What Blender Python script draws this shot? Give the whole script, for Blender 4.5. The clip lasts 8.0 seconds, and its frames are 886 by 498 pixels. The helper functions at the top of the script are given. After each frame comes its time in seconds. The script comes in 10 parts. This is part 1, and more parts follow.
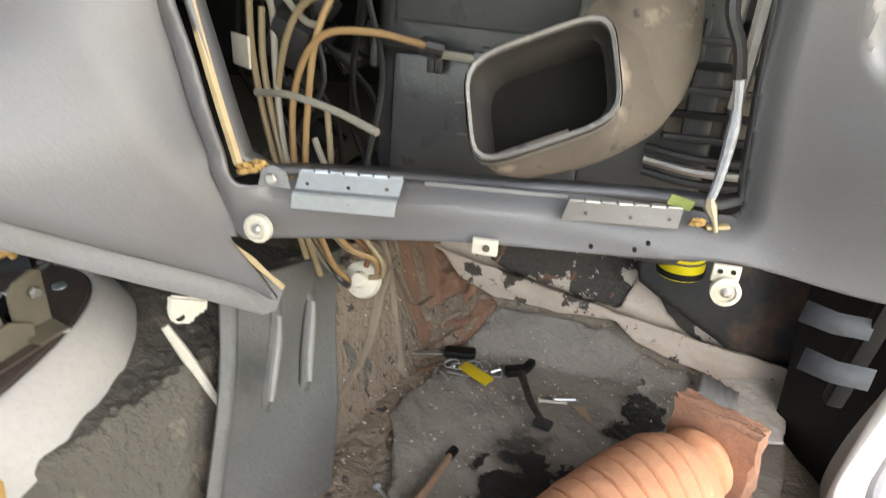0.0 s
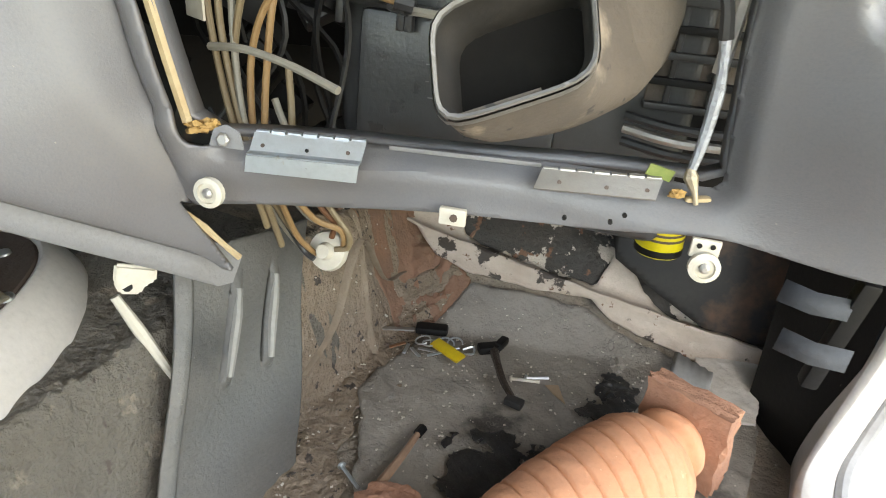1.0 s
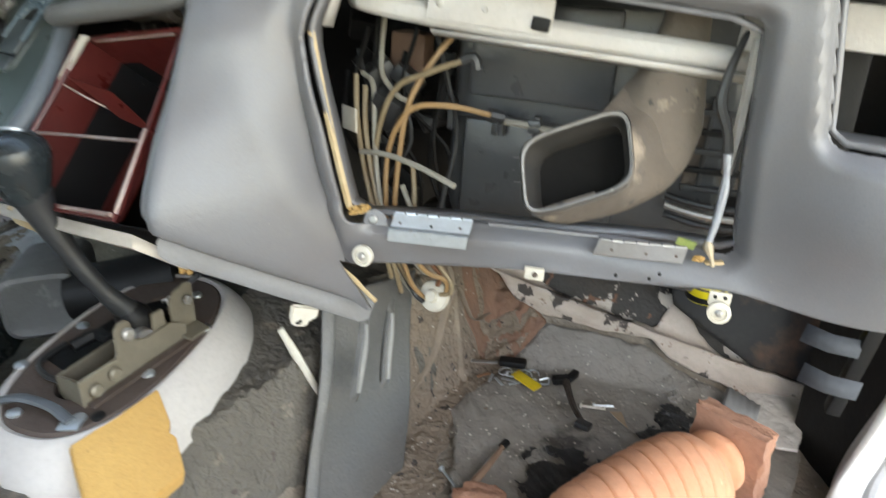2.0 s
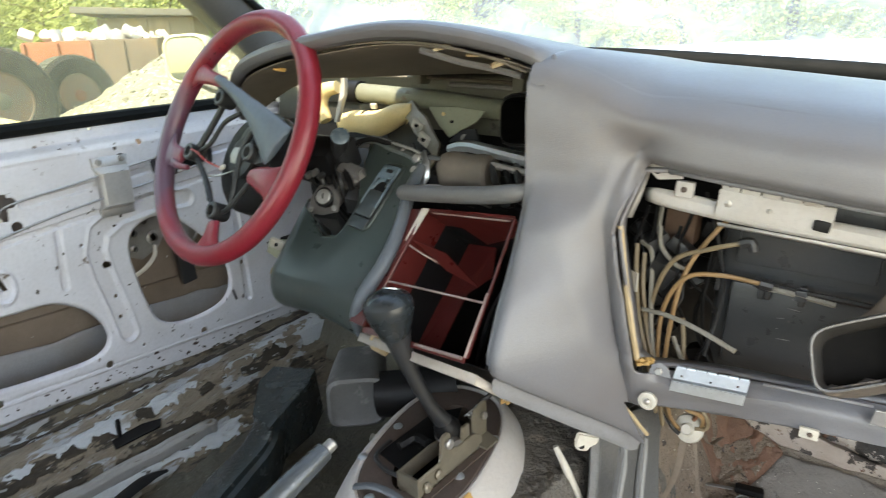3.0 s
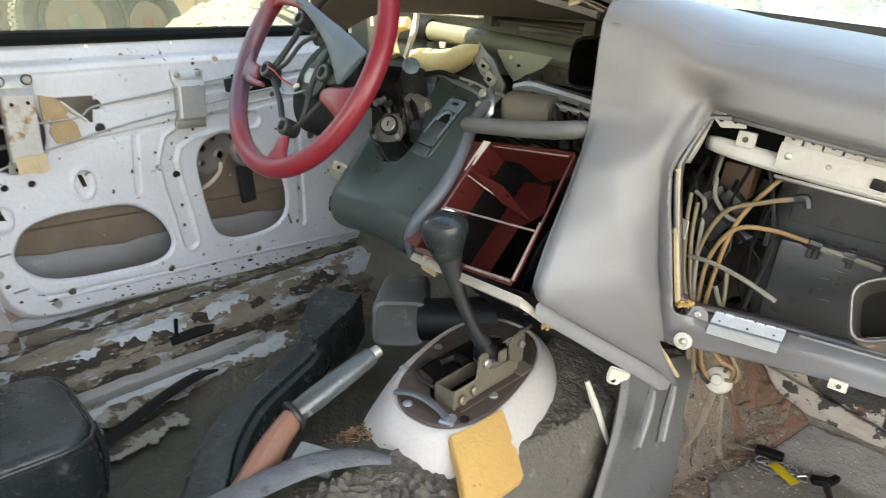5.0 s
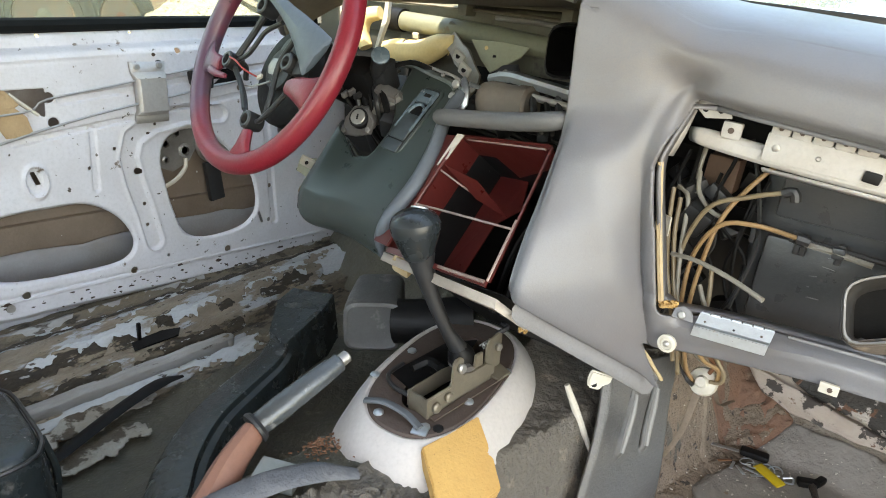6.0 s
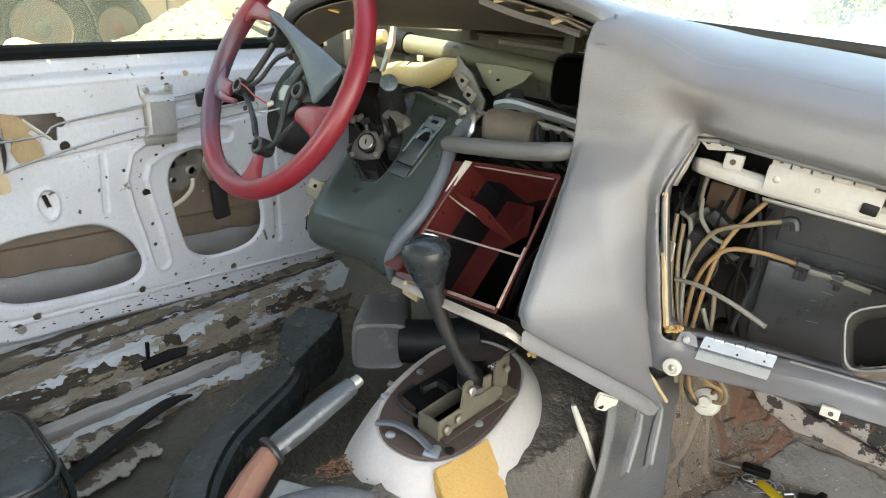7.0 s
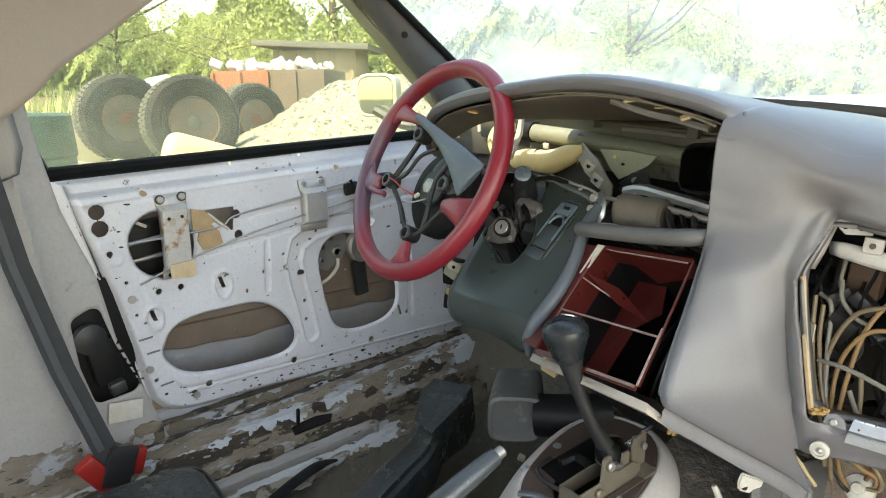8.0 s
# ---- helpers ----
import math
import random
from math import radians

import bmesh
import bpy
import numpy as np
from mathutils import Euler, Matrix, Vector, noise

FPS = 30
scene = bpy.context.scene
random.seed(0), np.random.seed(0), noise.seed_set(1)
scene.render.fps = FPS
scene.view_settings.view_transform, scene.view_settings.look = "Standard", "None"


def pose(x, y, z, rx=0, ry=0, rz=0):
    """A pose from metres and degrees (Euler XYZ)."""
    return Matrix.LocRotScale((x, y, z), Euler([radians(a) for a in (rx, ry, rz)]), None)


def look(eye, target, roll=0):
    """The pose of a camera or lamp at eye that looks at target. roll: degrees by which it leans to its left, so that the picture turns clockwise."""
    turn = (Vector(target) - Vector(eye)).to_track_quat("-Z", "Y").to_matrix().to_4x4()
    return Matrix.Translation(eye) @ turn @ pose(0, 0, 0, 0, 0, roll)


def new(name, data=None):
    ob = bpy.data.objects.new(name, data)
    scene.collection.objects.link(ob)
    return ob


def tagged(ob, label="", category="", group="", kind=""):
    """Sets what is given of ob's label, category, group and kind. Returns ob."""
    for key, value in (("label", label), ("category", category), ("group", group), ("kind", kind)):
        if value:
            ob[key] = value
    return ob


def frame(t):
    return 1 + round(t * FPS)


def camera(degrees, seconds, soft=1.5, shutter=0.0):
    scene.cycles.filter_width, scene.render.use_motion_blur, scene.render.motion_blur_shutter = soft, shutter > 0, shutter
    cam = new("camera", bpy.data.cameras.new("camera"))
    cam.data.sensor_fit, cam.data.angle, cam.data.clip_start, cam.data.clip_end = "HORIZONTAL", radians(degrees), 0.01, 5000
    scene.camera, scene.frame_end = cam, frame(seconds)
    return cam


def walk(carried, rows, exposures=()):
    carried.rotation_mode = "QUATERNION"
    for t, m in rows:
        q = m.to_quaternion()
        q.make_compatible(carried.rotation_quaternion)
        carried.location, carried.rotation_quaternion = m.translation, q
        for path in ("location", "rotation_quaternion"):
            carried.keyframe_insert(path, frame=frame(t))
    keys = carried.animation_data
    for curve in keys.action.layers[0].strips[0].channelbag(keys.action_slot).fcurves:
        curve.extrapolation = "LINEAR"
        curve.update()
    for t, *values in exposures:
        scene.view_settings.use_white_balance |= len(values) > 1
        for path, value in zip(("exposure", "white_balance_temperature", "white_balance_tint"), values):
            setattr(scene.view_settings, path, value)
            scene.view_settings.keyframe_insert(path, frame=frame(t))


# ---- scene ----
cam = camera(69.24, 8.0, soft=1.0, shutter=0.3)
# seconds, eye, (yaw, pitch, roll)
PATH = [
    (0, (0.4303, -0.3417, 0.5270), (13.59, -24.75, 1.07)),
    (0.5, (0.4298, -0.3054, 0.4942), (11.35, -28.42, 4.11)),
    (1, (0.4348, -0.3199, 0.5128), (11.59, -26.69, 2.87)),
    (1.2, (0.4607, -0.3415, 0.5166), (11.62, -27.46, 2.48)),
    (2.3, (0.4400, -0.4990, 0.6367), (22.38, -18.93, -1.12)),
    (2.5, (0.4254, -0.5303, 0.6736), (24.93, -16.22, -2.23)),
    (2.7, (0.4134, -0.5630, 0.6931), (29.54, -16.19, -3.63)),
    (3, (0.3921, -0.5983, 0.7068), (34.58, -16.32, -2.44)),
    (3.5, (0.3676, -0.6460, 0.7062), (38.49, -18.30, 0.49)),
    (4, (0.3746, -0.6519, 0.7149), (39.28, -18.43, -0.14)),
    (4.5, (0.4002, -0.6672, 0.7120), (39.66, -19.20, 0.99)),
    (5, (0.4051, -0.6457, 0.6773), (38.35, -19.68, 2.43)),
    (5.2, (0.4010, -0.6257, 0.6665), (37.14, -19.39, 3.72)),
    (6.3, (0.3848, -0.6066, 0.6669), (36.46, -19.87, 1.70)),
    (6.5, (0.3821, -0.6076, 0.6777), (36.47, -19.46, 1.35)),
    (7, (0.3822, -0.6254, 0.6918), (36.26, -19.24, 2.41)),
    (7.5, (0.3768, -0.6797, 0.7194), (44.23, -16.08, -0.65)),
    (8, (0.3948, -0.6984, 0.7259), (46.46, -13.21, -0.73)),
]


def aim(eye, yaw, pitch):
    """A target ahead of the eye."""
    y, p = radians(yaw), radians(pitch)
    return Vector(eye) + Vector((-math.sin(y) * math.cos(p), math.cos(y) * math.cos(p), math.sin(p)))


walk(cam, [(t, look(eye, aim(eye, a[0], a[1]), a[2])) for t, eye, a in PATH], exposures=[(0, 2.68, 8100, 8), (1.2, 2.68, 7900, 4), (2.5, 2.54, 7400, 6), (3, 2.42, 7700, 7), (4, 2.58, 7900, 7), (6.5, 2.70, 7800, 7), (7.5, 2.64, 7900, 7), (8, 2.35, 7850, 6.5)])

# ---- light ----
world = bpy.data.worlds.new("sky")
scene.world = world
world.use_nodes = True
wn = world.node_tree
sky = wn.nodes.new("ShaderNodeTexSky")
sky.sky_type, sky.sun_disc = "NISHITA", False
SUN_EL, SUN_AZ = 52.0, 178.0  # degrees; azimuth clockwise from +y
sky.sun_elevation, sky.sun_rotation = radians(SUN_EL), radians(SUN_AZ)
wn.links.new(sky.outputs[0], wn.nodes["Background"].inputs[0])
wn.nodes["Background"].inputs[1].default_value = 0.15
sun = new("sun", bpy.data.lights.new("sun", "SUN"))
sun.data.energy, sun.data.angle, sun.data.color = 2.2, radians(0.6), (1.0, 0.94, 0.85)
_sd = Vector((math.sin(radians(SUN_AZ)) * math.cos(radians(SUN_EL)), math.cos(radians(SUN_AZ)) * math.cos(radians(SUN_EL)), math.sin(radians(SUN_EL))))
sun.matrix_world = look(_sd * 30, (0, 0, 0))

# sky and sunlit ground beyond the open passenger door
door_sky = new("door_sky", bpy.data.lights.new("door_sky", "AREA"))
door_sky.data.shape, door_sky.data.size, door_sky.data.size_y = "RECTANGLE", 1.1, 0.9
door_sky.data.energy, door_sky.data.color = 2.3, (1.0, 0.97, 0.93)
door_sky.matrix_world = look((0.95, -0.55, 0.62), (0.1, -0.15, 0.40))


# ---- materials ----
def mat(name, base, rough=0.6, metal=0.0, second=None, scale=12.0, amount=0.5, bump=0.15, grain=180.0, third=None, t_scale=30.0, t_cut=0.6, spec=0.5, t_soft=0.08, coat=0.0, stretch=(1, 1, 1), fleck=None, f_scale=150.0, f_cut=0.7, deep=0.002, crack=0.0):
    """A surface with two tones in large patches, fine grain, and flecks or stains of a third colour with a sharp outline."""
    m = bpy.data.materials.new(name)
    m.use_nodes = True
    nt = m.node_tree
    b = nt.nodes["Principled BSDF"]
    b.inputs["Metallic"].default_value = metal
    b.inputs["Specular IOR Level"].default_value = spec
    b.inputs["Coat Weight"].default_value = coat
    tc = nt.nodes.new("ShaderNodeTexCoord")

    def noise_at(s, detail=6.0, seed=0.0):
        mp = nt.nodes.new("ShaderNodeMapping")
        mp.inputs["Location"].default_value = (seed, seed * 1.7, seed * 0.6)
        mp.inputs["Scale"].default_value = stretch
        nt.links.new(tc.outputs["Object"], mp.inputs[0])
        n = nt.nodes.new("ShaderNodeTexNoise")
        n.inputs["Scale"].default_value, n.inputs["Detail"].default_value, n.inputs["Roughness"].default_value = s, detail, 0.62
        nt.links.new(mp.outputs[0], n.inputs[0])
        return n.outputs[0]

    def ramp(src, lo, hi):
        r = nt.nodes.new("ShaderNodeMapRange")
        r.inputs[1].default_value, r.inputs[2].default_value = lo, hi
        nt.links.new(src, r.inputs[0])
        return r.outputs[0]

    def mix(fac, a, c):
        n = nt.nodes.new("ShaderNodeMix")
        n.data_type = "RGBA"
        nt.links.new(fac, n.inputs[0])
        for sock, v in ((n.inputs[6], a), (n.inputs[7], c)):
            if isinstance(v, tuple):
                sock.default_value = (*v, 1)
            else:
                nt.links.new(v, sock)
        return n.outputs[2]

    if second is None:
        second = tuple(c * 0.62 for c in base)
    big = ramp(noise_at(scale), 0.62 - 0.3 * amount, 0.62 + 0.35)
    col = mix(big, base, second)
    fine = ramp(noise_at(grain, 3.0, 3.1), 0.25, 0.95)
    col = mix(fine, col, mix(fine, col, tuple(c * 0.72 for c in base)))
    if third is not None:
        col = mix(ramp(noise_at(t_scale, 8.0, 7.7), t_cut, t_cut + t_soft), col, third)
    if fleck is not None:
        col = mix(ramp(noise_at(f_scale, 3.0, 9.3), f_cut, f_cut + 0.04), col, fleck)
    gap = None
    if crack:
        vo = nt.nodes.new("ShaderNodeTexVoronoi")
        vo.feature = "DISTANCE_TO_EDGE"
        vo.inputs["Scale"].default_value = crack
        wob = nt.nodes.new("ShaderNodeMix")
        wob.data_type = "VECTOR"
        wob.inputs[0].default_value = 0.12
        wn_ = nt.nodes.new("ShaderNodeTexNoise")
        wn_.inputs["Scale"].default_value = crack * 1.3
        nt.links.new(tc.outputs["Object"], wn_.inputs[0])
        nt.links.new(tc.outputs["Object"], wob.inputs[4])
        nt.links.new(wn_.outputs[1], wob.inputs[5])
        nt.links.new(wob.outputs[1], vo.inputs[0])
        lim = nt.nodes.new("ShaderNodeMath")
        lim.operation = "MAXIMUM"
        nt.links.new(ramp(vo.outputs[0], 0.0, 0.05), lim.inputs[0])
        nt.links.new(ramp(noise_at(crack * 0.30, 3.0, 4.4), 0.36, 0.44), lim.inputs[1])
        gap = lim.outputs[0]
        col = mix(gap, tuple(c * 0.6 for c in base), col)
    nt.links.new(col, b.inputs["Base Color"])
    rr = nt.nodes.new("ShaderNodeMapRange")
    rr.inputs[3].default_value, rr.inputs[4].default_value = max(0.05, rough - 0.12), min(1.0, rough + 0.15)
    nt.links.new(noise_at(scale * 2.3, 5.0, 1.3), rr.inputs[0])
    nt.links.new(rr.outputs[0], b.inputs["Roughness"])
    if bump:
        bp = nt.nodes.new("ShaderNodeBump")
        bp.inputs["Strength"].default_value, bp.inputs["Distance"].default_value = bump, deep
        add = nt.nodes.new("ShaderNodeMath")
        nt.links.new(noise_at(grain, 4.0, 5.0), add.inputs[0])
        nt.links.new(noise_at(scale * 3, 4.0, 2.0), add.inputs[1])
        height = add.outputs[0]
        if gap is not None:
            cut = nt.nodes.new("ShaderNodeMath")
            nt.links.new(height, cut.inputs[0])
            nt.links.new(gap, cut.inputs[1])
            height = cut.outputs[0]
        nt.links.new(height, bp.inputs["Height"])
        nt.links.new(bp.outputs[0], b.inputs["Normal"])
    return m


VINYL = mat("grey_vinyl", (0.150, 0.156, 0.172), 0.34, second=(0.118, 0.094, 0.078), scale=3.4, amount=1.0, bump=0.16, grain=620, third=(0.185, 0.168, 0.15), t_scale=6, t_cut=0.57, t_soft=0.3, fleck=(0.26, 0.24, 0.22), f_scale=170, f_cut=0.745)
VINYL_DARK = mat("dark_green_grey_plastic", (0.036, 0.048, 0.045), 0.30, second=(0.028, 0.034, 0.032), scale=8, bump=0.12, grain=420, third=(0.075, 0.085, 0.080), t_scale=9, t_cut=0.62, t_soft=0.2, fleck=(0.16, 0.16, 0.15), f_scale=140, f_cut=0.74)
BAR_GREY = mat("worn_grey_vinyl", (0.20, 0.20, 0.21), 0.5, second=(0.15, 0.135, 0.12), scale=9, bump=0.3, grain=380, third=(0.27, 0.26, 0.25), t_scale=14, t_cut=0.64)
LINER = mat("hood_underside", (0.19, 0.165, 0.13), 0.8, second=(0.11, 0.09, 0.07), scale=10, bump=0.3)
FOAM = mat("yellow_foam", (0.56, 0.34, 0.11), 0.95, second=(0.45, 0.25, 0.075), scale=18, amount=0.9, bump=0.6, grain=260, third=(0.16, 0.08, 0.028), t_scale=44, t_cut=0.70, t_soft=0.03, fleck=(0.20, 0.10, 0.035), f_scale=120, f_cut=0.69, deep=0.0015)
FOAM_PALE = mat("pale_foam_edge", (0.46, 0.36, 0.22), 0.9, second=(0.30, 0.18, 0.07), scale=25, bump=0.5)
WHITE = mat("white_painted_steel", (0.60, 0.585, 0.57), 0.42, second=(0.47, 0.44, 0.41), scale=14, bump=0.08, third=(0.16, 0.10, 0.06), t_scale=26, t_cut=0.7)
DOORPAINT = mat("lilac_white_paint", (0.60, 0.60, 0.635), 0.5, second=(0.47, 0.455, 0.465), scale=9, amount=0.7, bump=0.10, third=(0.13, 0.10, 0.08), t_scale=26, t_cut=0.665, t_soft=0.04, fleck=(0.06, 0.05, 0.042), f_scale=58, f_cut=0.675)
SILL = mat("flaking_sill_paint", (0.50, 0.545, 0.58), 0.45, second=(0.36, 0.36, 0.34), scale=8, amount=0.9, bump=0.8, third=(0.20, 0.165, 0.115), t_scale=11, t_cut=0.59, t_soft=0.09, stretch=(1.6, 0.6, 1.6), fleck=(0.06, 0.05, 0.04), f_scale=46, f_cut=0.65, deep=0.003)
SILL_DIRT = mat("rust_and_dirt", (0.13, 0.115, 0.088), 0.7, second=(0.21, 0.16, 0.10), scale=22, amount=1.1, bump=1.0, third=(0.035, 0.030, 0.023), t_scale=24, t_cut=0.53, t_soft=0.08, stretch=(1.5, 0.6, 1.5), fleck=(0.38, 0.38, 0.36), f_scale=50, f_cut=0.675, deep=0.005)
SKIN_IN = mat("rusty_inner_skin", (0.24, 0.19, 0.15), 0.7, second=(0.13, 0.09, 0.065), scale=9, amount=0.9, bump=0.4, third=(0.36, 0.35, 0.34), t_scale=5, t_cut=0.52, t_soft=0.25, fleck=(0.6, 0.6, 0.58), f_scale=60, f_cut=0.72)
TAR = mat("tar_floor_mat", (0.23, 0.198, 0.163), 0.75, second=(0.33, 0.255, 0.185), scale=11, amount=0.8, bump=1.0, grain=120, third=(0.075, 0.066, 0.058), t_scale=8, t_cut=0.56, t_soft=0.10, fleck=(0.55, 0.50, 0.44), f_scale=230, f_cut=0.70, deep=0.006)
TAR_BLACK = mat("black_bitumen", (0.27, 0.245, 0.22), 0.6, second=(0.14, 0.128, 0.115), scale=9, amount=1.1, bump=0.8, grain=150, third=(0.065, 0.060, 0.056), t_scale=9, t_cut=0.60, t_soft=0.08, fleck=(0.55, 0.50, 0.44), f_scale=210, f_cut=0.705, deep=0.003, crack=46.0)
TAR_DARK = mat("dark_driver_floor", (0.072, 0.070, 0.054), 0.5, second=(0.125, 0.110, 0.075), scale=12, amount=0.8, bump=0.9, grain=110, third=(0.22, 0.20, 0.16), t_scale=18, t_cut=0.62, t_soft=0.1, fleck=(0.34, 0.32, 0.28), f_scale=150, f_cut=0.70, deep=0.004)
CARPET = mat("grey_brown_mat", (0.145, 0.130, 0.110), 0.8, second=(0.075, 0.068, 0.060), scale=12, amount=0.9, bump=1.0, grain=150, third=(0.30, 0.25, 0.20), t_scale=24, t_cut=0.58, t_soft=0.12, fleck=(0.09, 0.075, 0.065), f_scale=45, f_cut=0.66, deep=0.007)
RUBBER = mat("black_ribbed_rubber", (0.090, 0.090, 0.088), 0.42, second=(0.18, 0.16, 0.14), scale=7, amount=0.9, bump=0.5, grain=260, third=(0.055, 0.055, 0.055), t_scale=10, t_cut=0.60, t_soft=0.12, fleck=(0.34, 0.31, 0.27), f_scale=240, f_cut=0.735)
# black plastic parts; also the black put into cavities as their shade
BLACK = mat("black_plastic_and_shade", (0.006, 0.006, 0.0065), 0.5, second=(0.014, 0.013, 0.012), scale=10, bump=0.15, third=(0.06, 0.056, 0.05), t_scale=50, t_cut=0.7, spec=0.22, fleck=(0.11, 0.10, 0.09), f_scale=120, f_cut=0.74)
BLACK_SOFT = mat("dusty_black_plastic", (0.022, 0.023, 0.025), 0.42, second=(0.05, 0.048, 0.046), scale=9, bump=0.2, third=(0.19, 0.18, 0.165), t_scale=30, t_cut=0.68, t_soft=0.15)
DUST = mat("dusty_duct_plastic", (0.150, 0.120, 0.094), 0.8, second=(0.045, 0.043, 0.042), scale=13, amount=1.35, bump=0.5, third=(0.30, 0.245, 0.19), t_scale=18, t_cut=0.57, t_soft=0.12, fleck=(0.045, 0.04, 0.038), f_scale=55, f_cut=0.64)
DUCT_RIM = mat("scuffed_duct_rim", (0.17, 0.165, 0.16), 0.6, second=(0.07, 0.066, 0.062), scale=30, amount=0.9, bump=0.4, third=(0.34, 0.33, 0.32), t_scale=50, t_cut=0.62)
MAROON = mat("maroon_paint", (0.085, 0.013, 0.011), 0.3, second=(0.050, 0.010, 0.009), scale=14, bump=0.1, third=(0.30, 0.20, 0.17), t_scale=60, t_cut=0.74, t_soft=0.02)
BAREMETAL = mat("chipped_metal_edge", (0.42, 0.34, 0.31), 0.4, 0.4, second=(0.13, 0.03, 0.025), scale=60, amount=1.1, bump=0.2)
ZINC = mat("zinc_steel", (0.54, 0.58, 0.61), 0.36, 0.85, second=(0.44, 0.46, 0.47), scale=30, bump=0.1, third=(0.40, 0.33, 0.25), t_scale=50, t_cut=0.68)
STEEL = mat("dull_steel", (0.42, 0.41, 0.39), 0.45, 0.8, second=(0.3, 0.27, 0.24), scale=25, bump=0.15)
OLIVE = mat("khaki_steel", (0.22, 0.195, 0.15), 0.45, 0.4, second=(0.13, 0.11, 0.085), scale=22, bump=0.2)
RUST = mat("rusty_brown_plate", (0.085, 0.06, 0.05), 0.65, 0.1, second=(0.075, 0.06, 0.05), scale=18, amount=0.9, bump=0.4, third=(0.21, 0.09, 0.05), t_scale=18, t_cut=0.62)
RUST_RED = mat("rust_red_metal", (0.19, 0.08, 0.045), 0.8, second=(0.10, 0.055, 0.04), scale=16, amount=0.9, bump=0.5)
CREAM = mat("cream_plastic", (0.74, 0.58, 0.27), 0.55, second=(0.6, 0.45, 0.18), scale=20, bump=0.1)
IVORY = mat("ivory_clip", (0.56, 0.535, 0.47), 0.5, second=(0.42, 0.36, 0.27), scale=40, amount=0.8, bump=0.15, third=(0.22, 0.16, 0.10), t_scale=50, t_cut=0.68)
GRIMY = mat("grimy_white_steel", (0.44, 0.43, 0.415), 0.5, second=(0.33, 0.29, 0.25), scale=22, amount=0.9, bump=0.3, third=(0.25, 0.16, 0.08), t_scale=34, t_cut=0.66)
HOSE = mat("tan_hose", (0.215, 0.165, 0.10), 0.45, second=(0.13, 0.095, 0.06), scale=30, bump=0.1, third=(0.09, 0.07, 0.05), t_scale=40, t_cut=0.6, t_soft=0.15)
HOSE_AMBER = mat("amber_hose", (0.29, 0.18, 0.085), 0.4, second=(0.18, 0.105, 0.05), scale=30, bump=0.1)
HOSE_GREY = mat("grey_hose", (0.25, 0.235, 0.20), 0.45, second=(0.14, 0.125, 0.105), scale=30, bump=0.1)
GREEN_STEEL = mat("sage_green_steel", (0.36, 0.37, 0.27), 0.5, second=(0.27, 0.26, 0.19), scale=14, bump=0.15, third=(0.2, 0.14, 0.08), t_scale=18, t_cut=0.67)
TAN_PAINT = mat("tan_body_paint", (0.50, 0.43, 0.37), 0.55, second=(0.34, 0.25, 0.19), scale=12, amount=0.9, bump=0.5, third=(0.05, 0.04, 0.035), t_scale=17, t_cut=0.57, t_soft=0.02, fleck=(0.15, 0.08, 0.05), f_scale=60, f_cut=0.66)
ORANGE = mat("terracotta_clay", (0.60, 0.29, 0.17), 0.85, second=(0.50, 0.225, 0.115), scale=22, amount=0.9, bump=0.6, grain=150, third=(0.30, 0.15, 0.085), t_scale=60, t_cut=0.66, t_soft=0.12, fleck=(0.70, 0.40, 0.26), f_scale=90, f_cut=0.68)
CLAY_DARK = mat("rough_clay_base", (0.40, 0.21, 0.14), 0.95, second=(0.27, 0.13, 0.09), scale=60, bump=1.0, grain=160)
BRICKY = mat("faded_red_brown_lever", (0.23, 0.11, 0.075), 0.6, second=(0.22, 0.10, 0.07), scale=20, bump=0.2)
CLOTH = mat("beige_headlining", (0.36, 0.30, 0.25), 0.95, second=(0.30, 0.25, 0.21), scale=8, bump=0.5, grain=500)
WEB = mat("grey_seat_belt_webbing", (0.030, 0.032, 0.035), 0.7, second=(0.02, 0.021, 0.023), scale=20, bump=0.5, grain=500)
RED = mat("red_plastic", (0.34, 0.018, 0.012), 0.4, second=(0.20, 0.012, 0.010), scale=30, bump=0.05)
YELLOW = mat("yellow_tag", (0.55, 0.40, 0.02), 0.45, second=(0.45, 0.31, 0.02), scale=40, bump=0.1)
TYRE = mat("dusty_tyre_rubber", (0.022, 0.022, 0.021), 0.85, second=(0.05, 0.047, 0.04), scale=6, bump=0.6, grain=60)
# tyre rubber made paler, with the sunlight on the tread in its colour
TREAD = mat("pale_sunlit_tread", (0.10, 0.098, 0.078), 0.9, second=(0.08, 0.075, 0.06), scale=9, bump=0.8, grain=40)
GRAVEL = mat("pale_gravel", (0.25, 0.235, 0.18), 0.95, second=(0.14, 0.13, 0.095), scale=5, amount=0.9, bump=1.0, grain=26, third=(0.42, 0.41, 0.36), t_scale=16, t_cut=0.56, t_soft=0.04, fleck=(0.08, 0.075, 0.06), f_scale=22, f_cut=0.6)
EARTH = mat("grassy_earth", (0.17, 0.125, 0.085), 0.95, second=(0.10, 0.16, 0.04), scale=0.5, amount=1.0, bump=0.8, grain=12)
CONTAINER = mat("rusty_container_steel", (0.25, 0.09, 0.045), 0.7, second=(0.26, 0.11, 0.06), scale=2, bump=0.3, grain=30)
LEAF = mat("tree_leaves", (0.34, 0.39, 0.12), 0.6, second=(0.20, 0.26, 0.07), scale=0.8, bump=0.0, grain=6)
LEAF_LIGHT = mat("pale_tree_leaves", (0.45, 0.48, 0.17), 0.6, second=(0.27, 0.33, 0.10), scale=0.8, bump=0.0, grain=6)
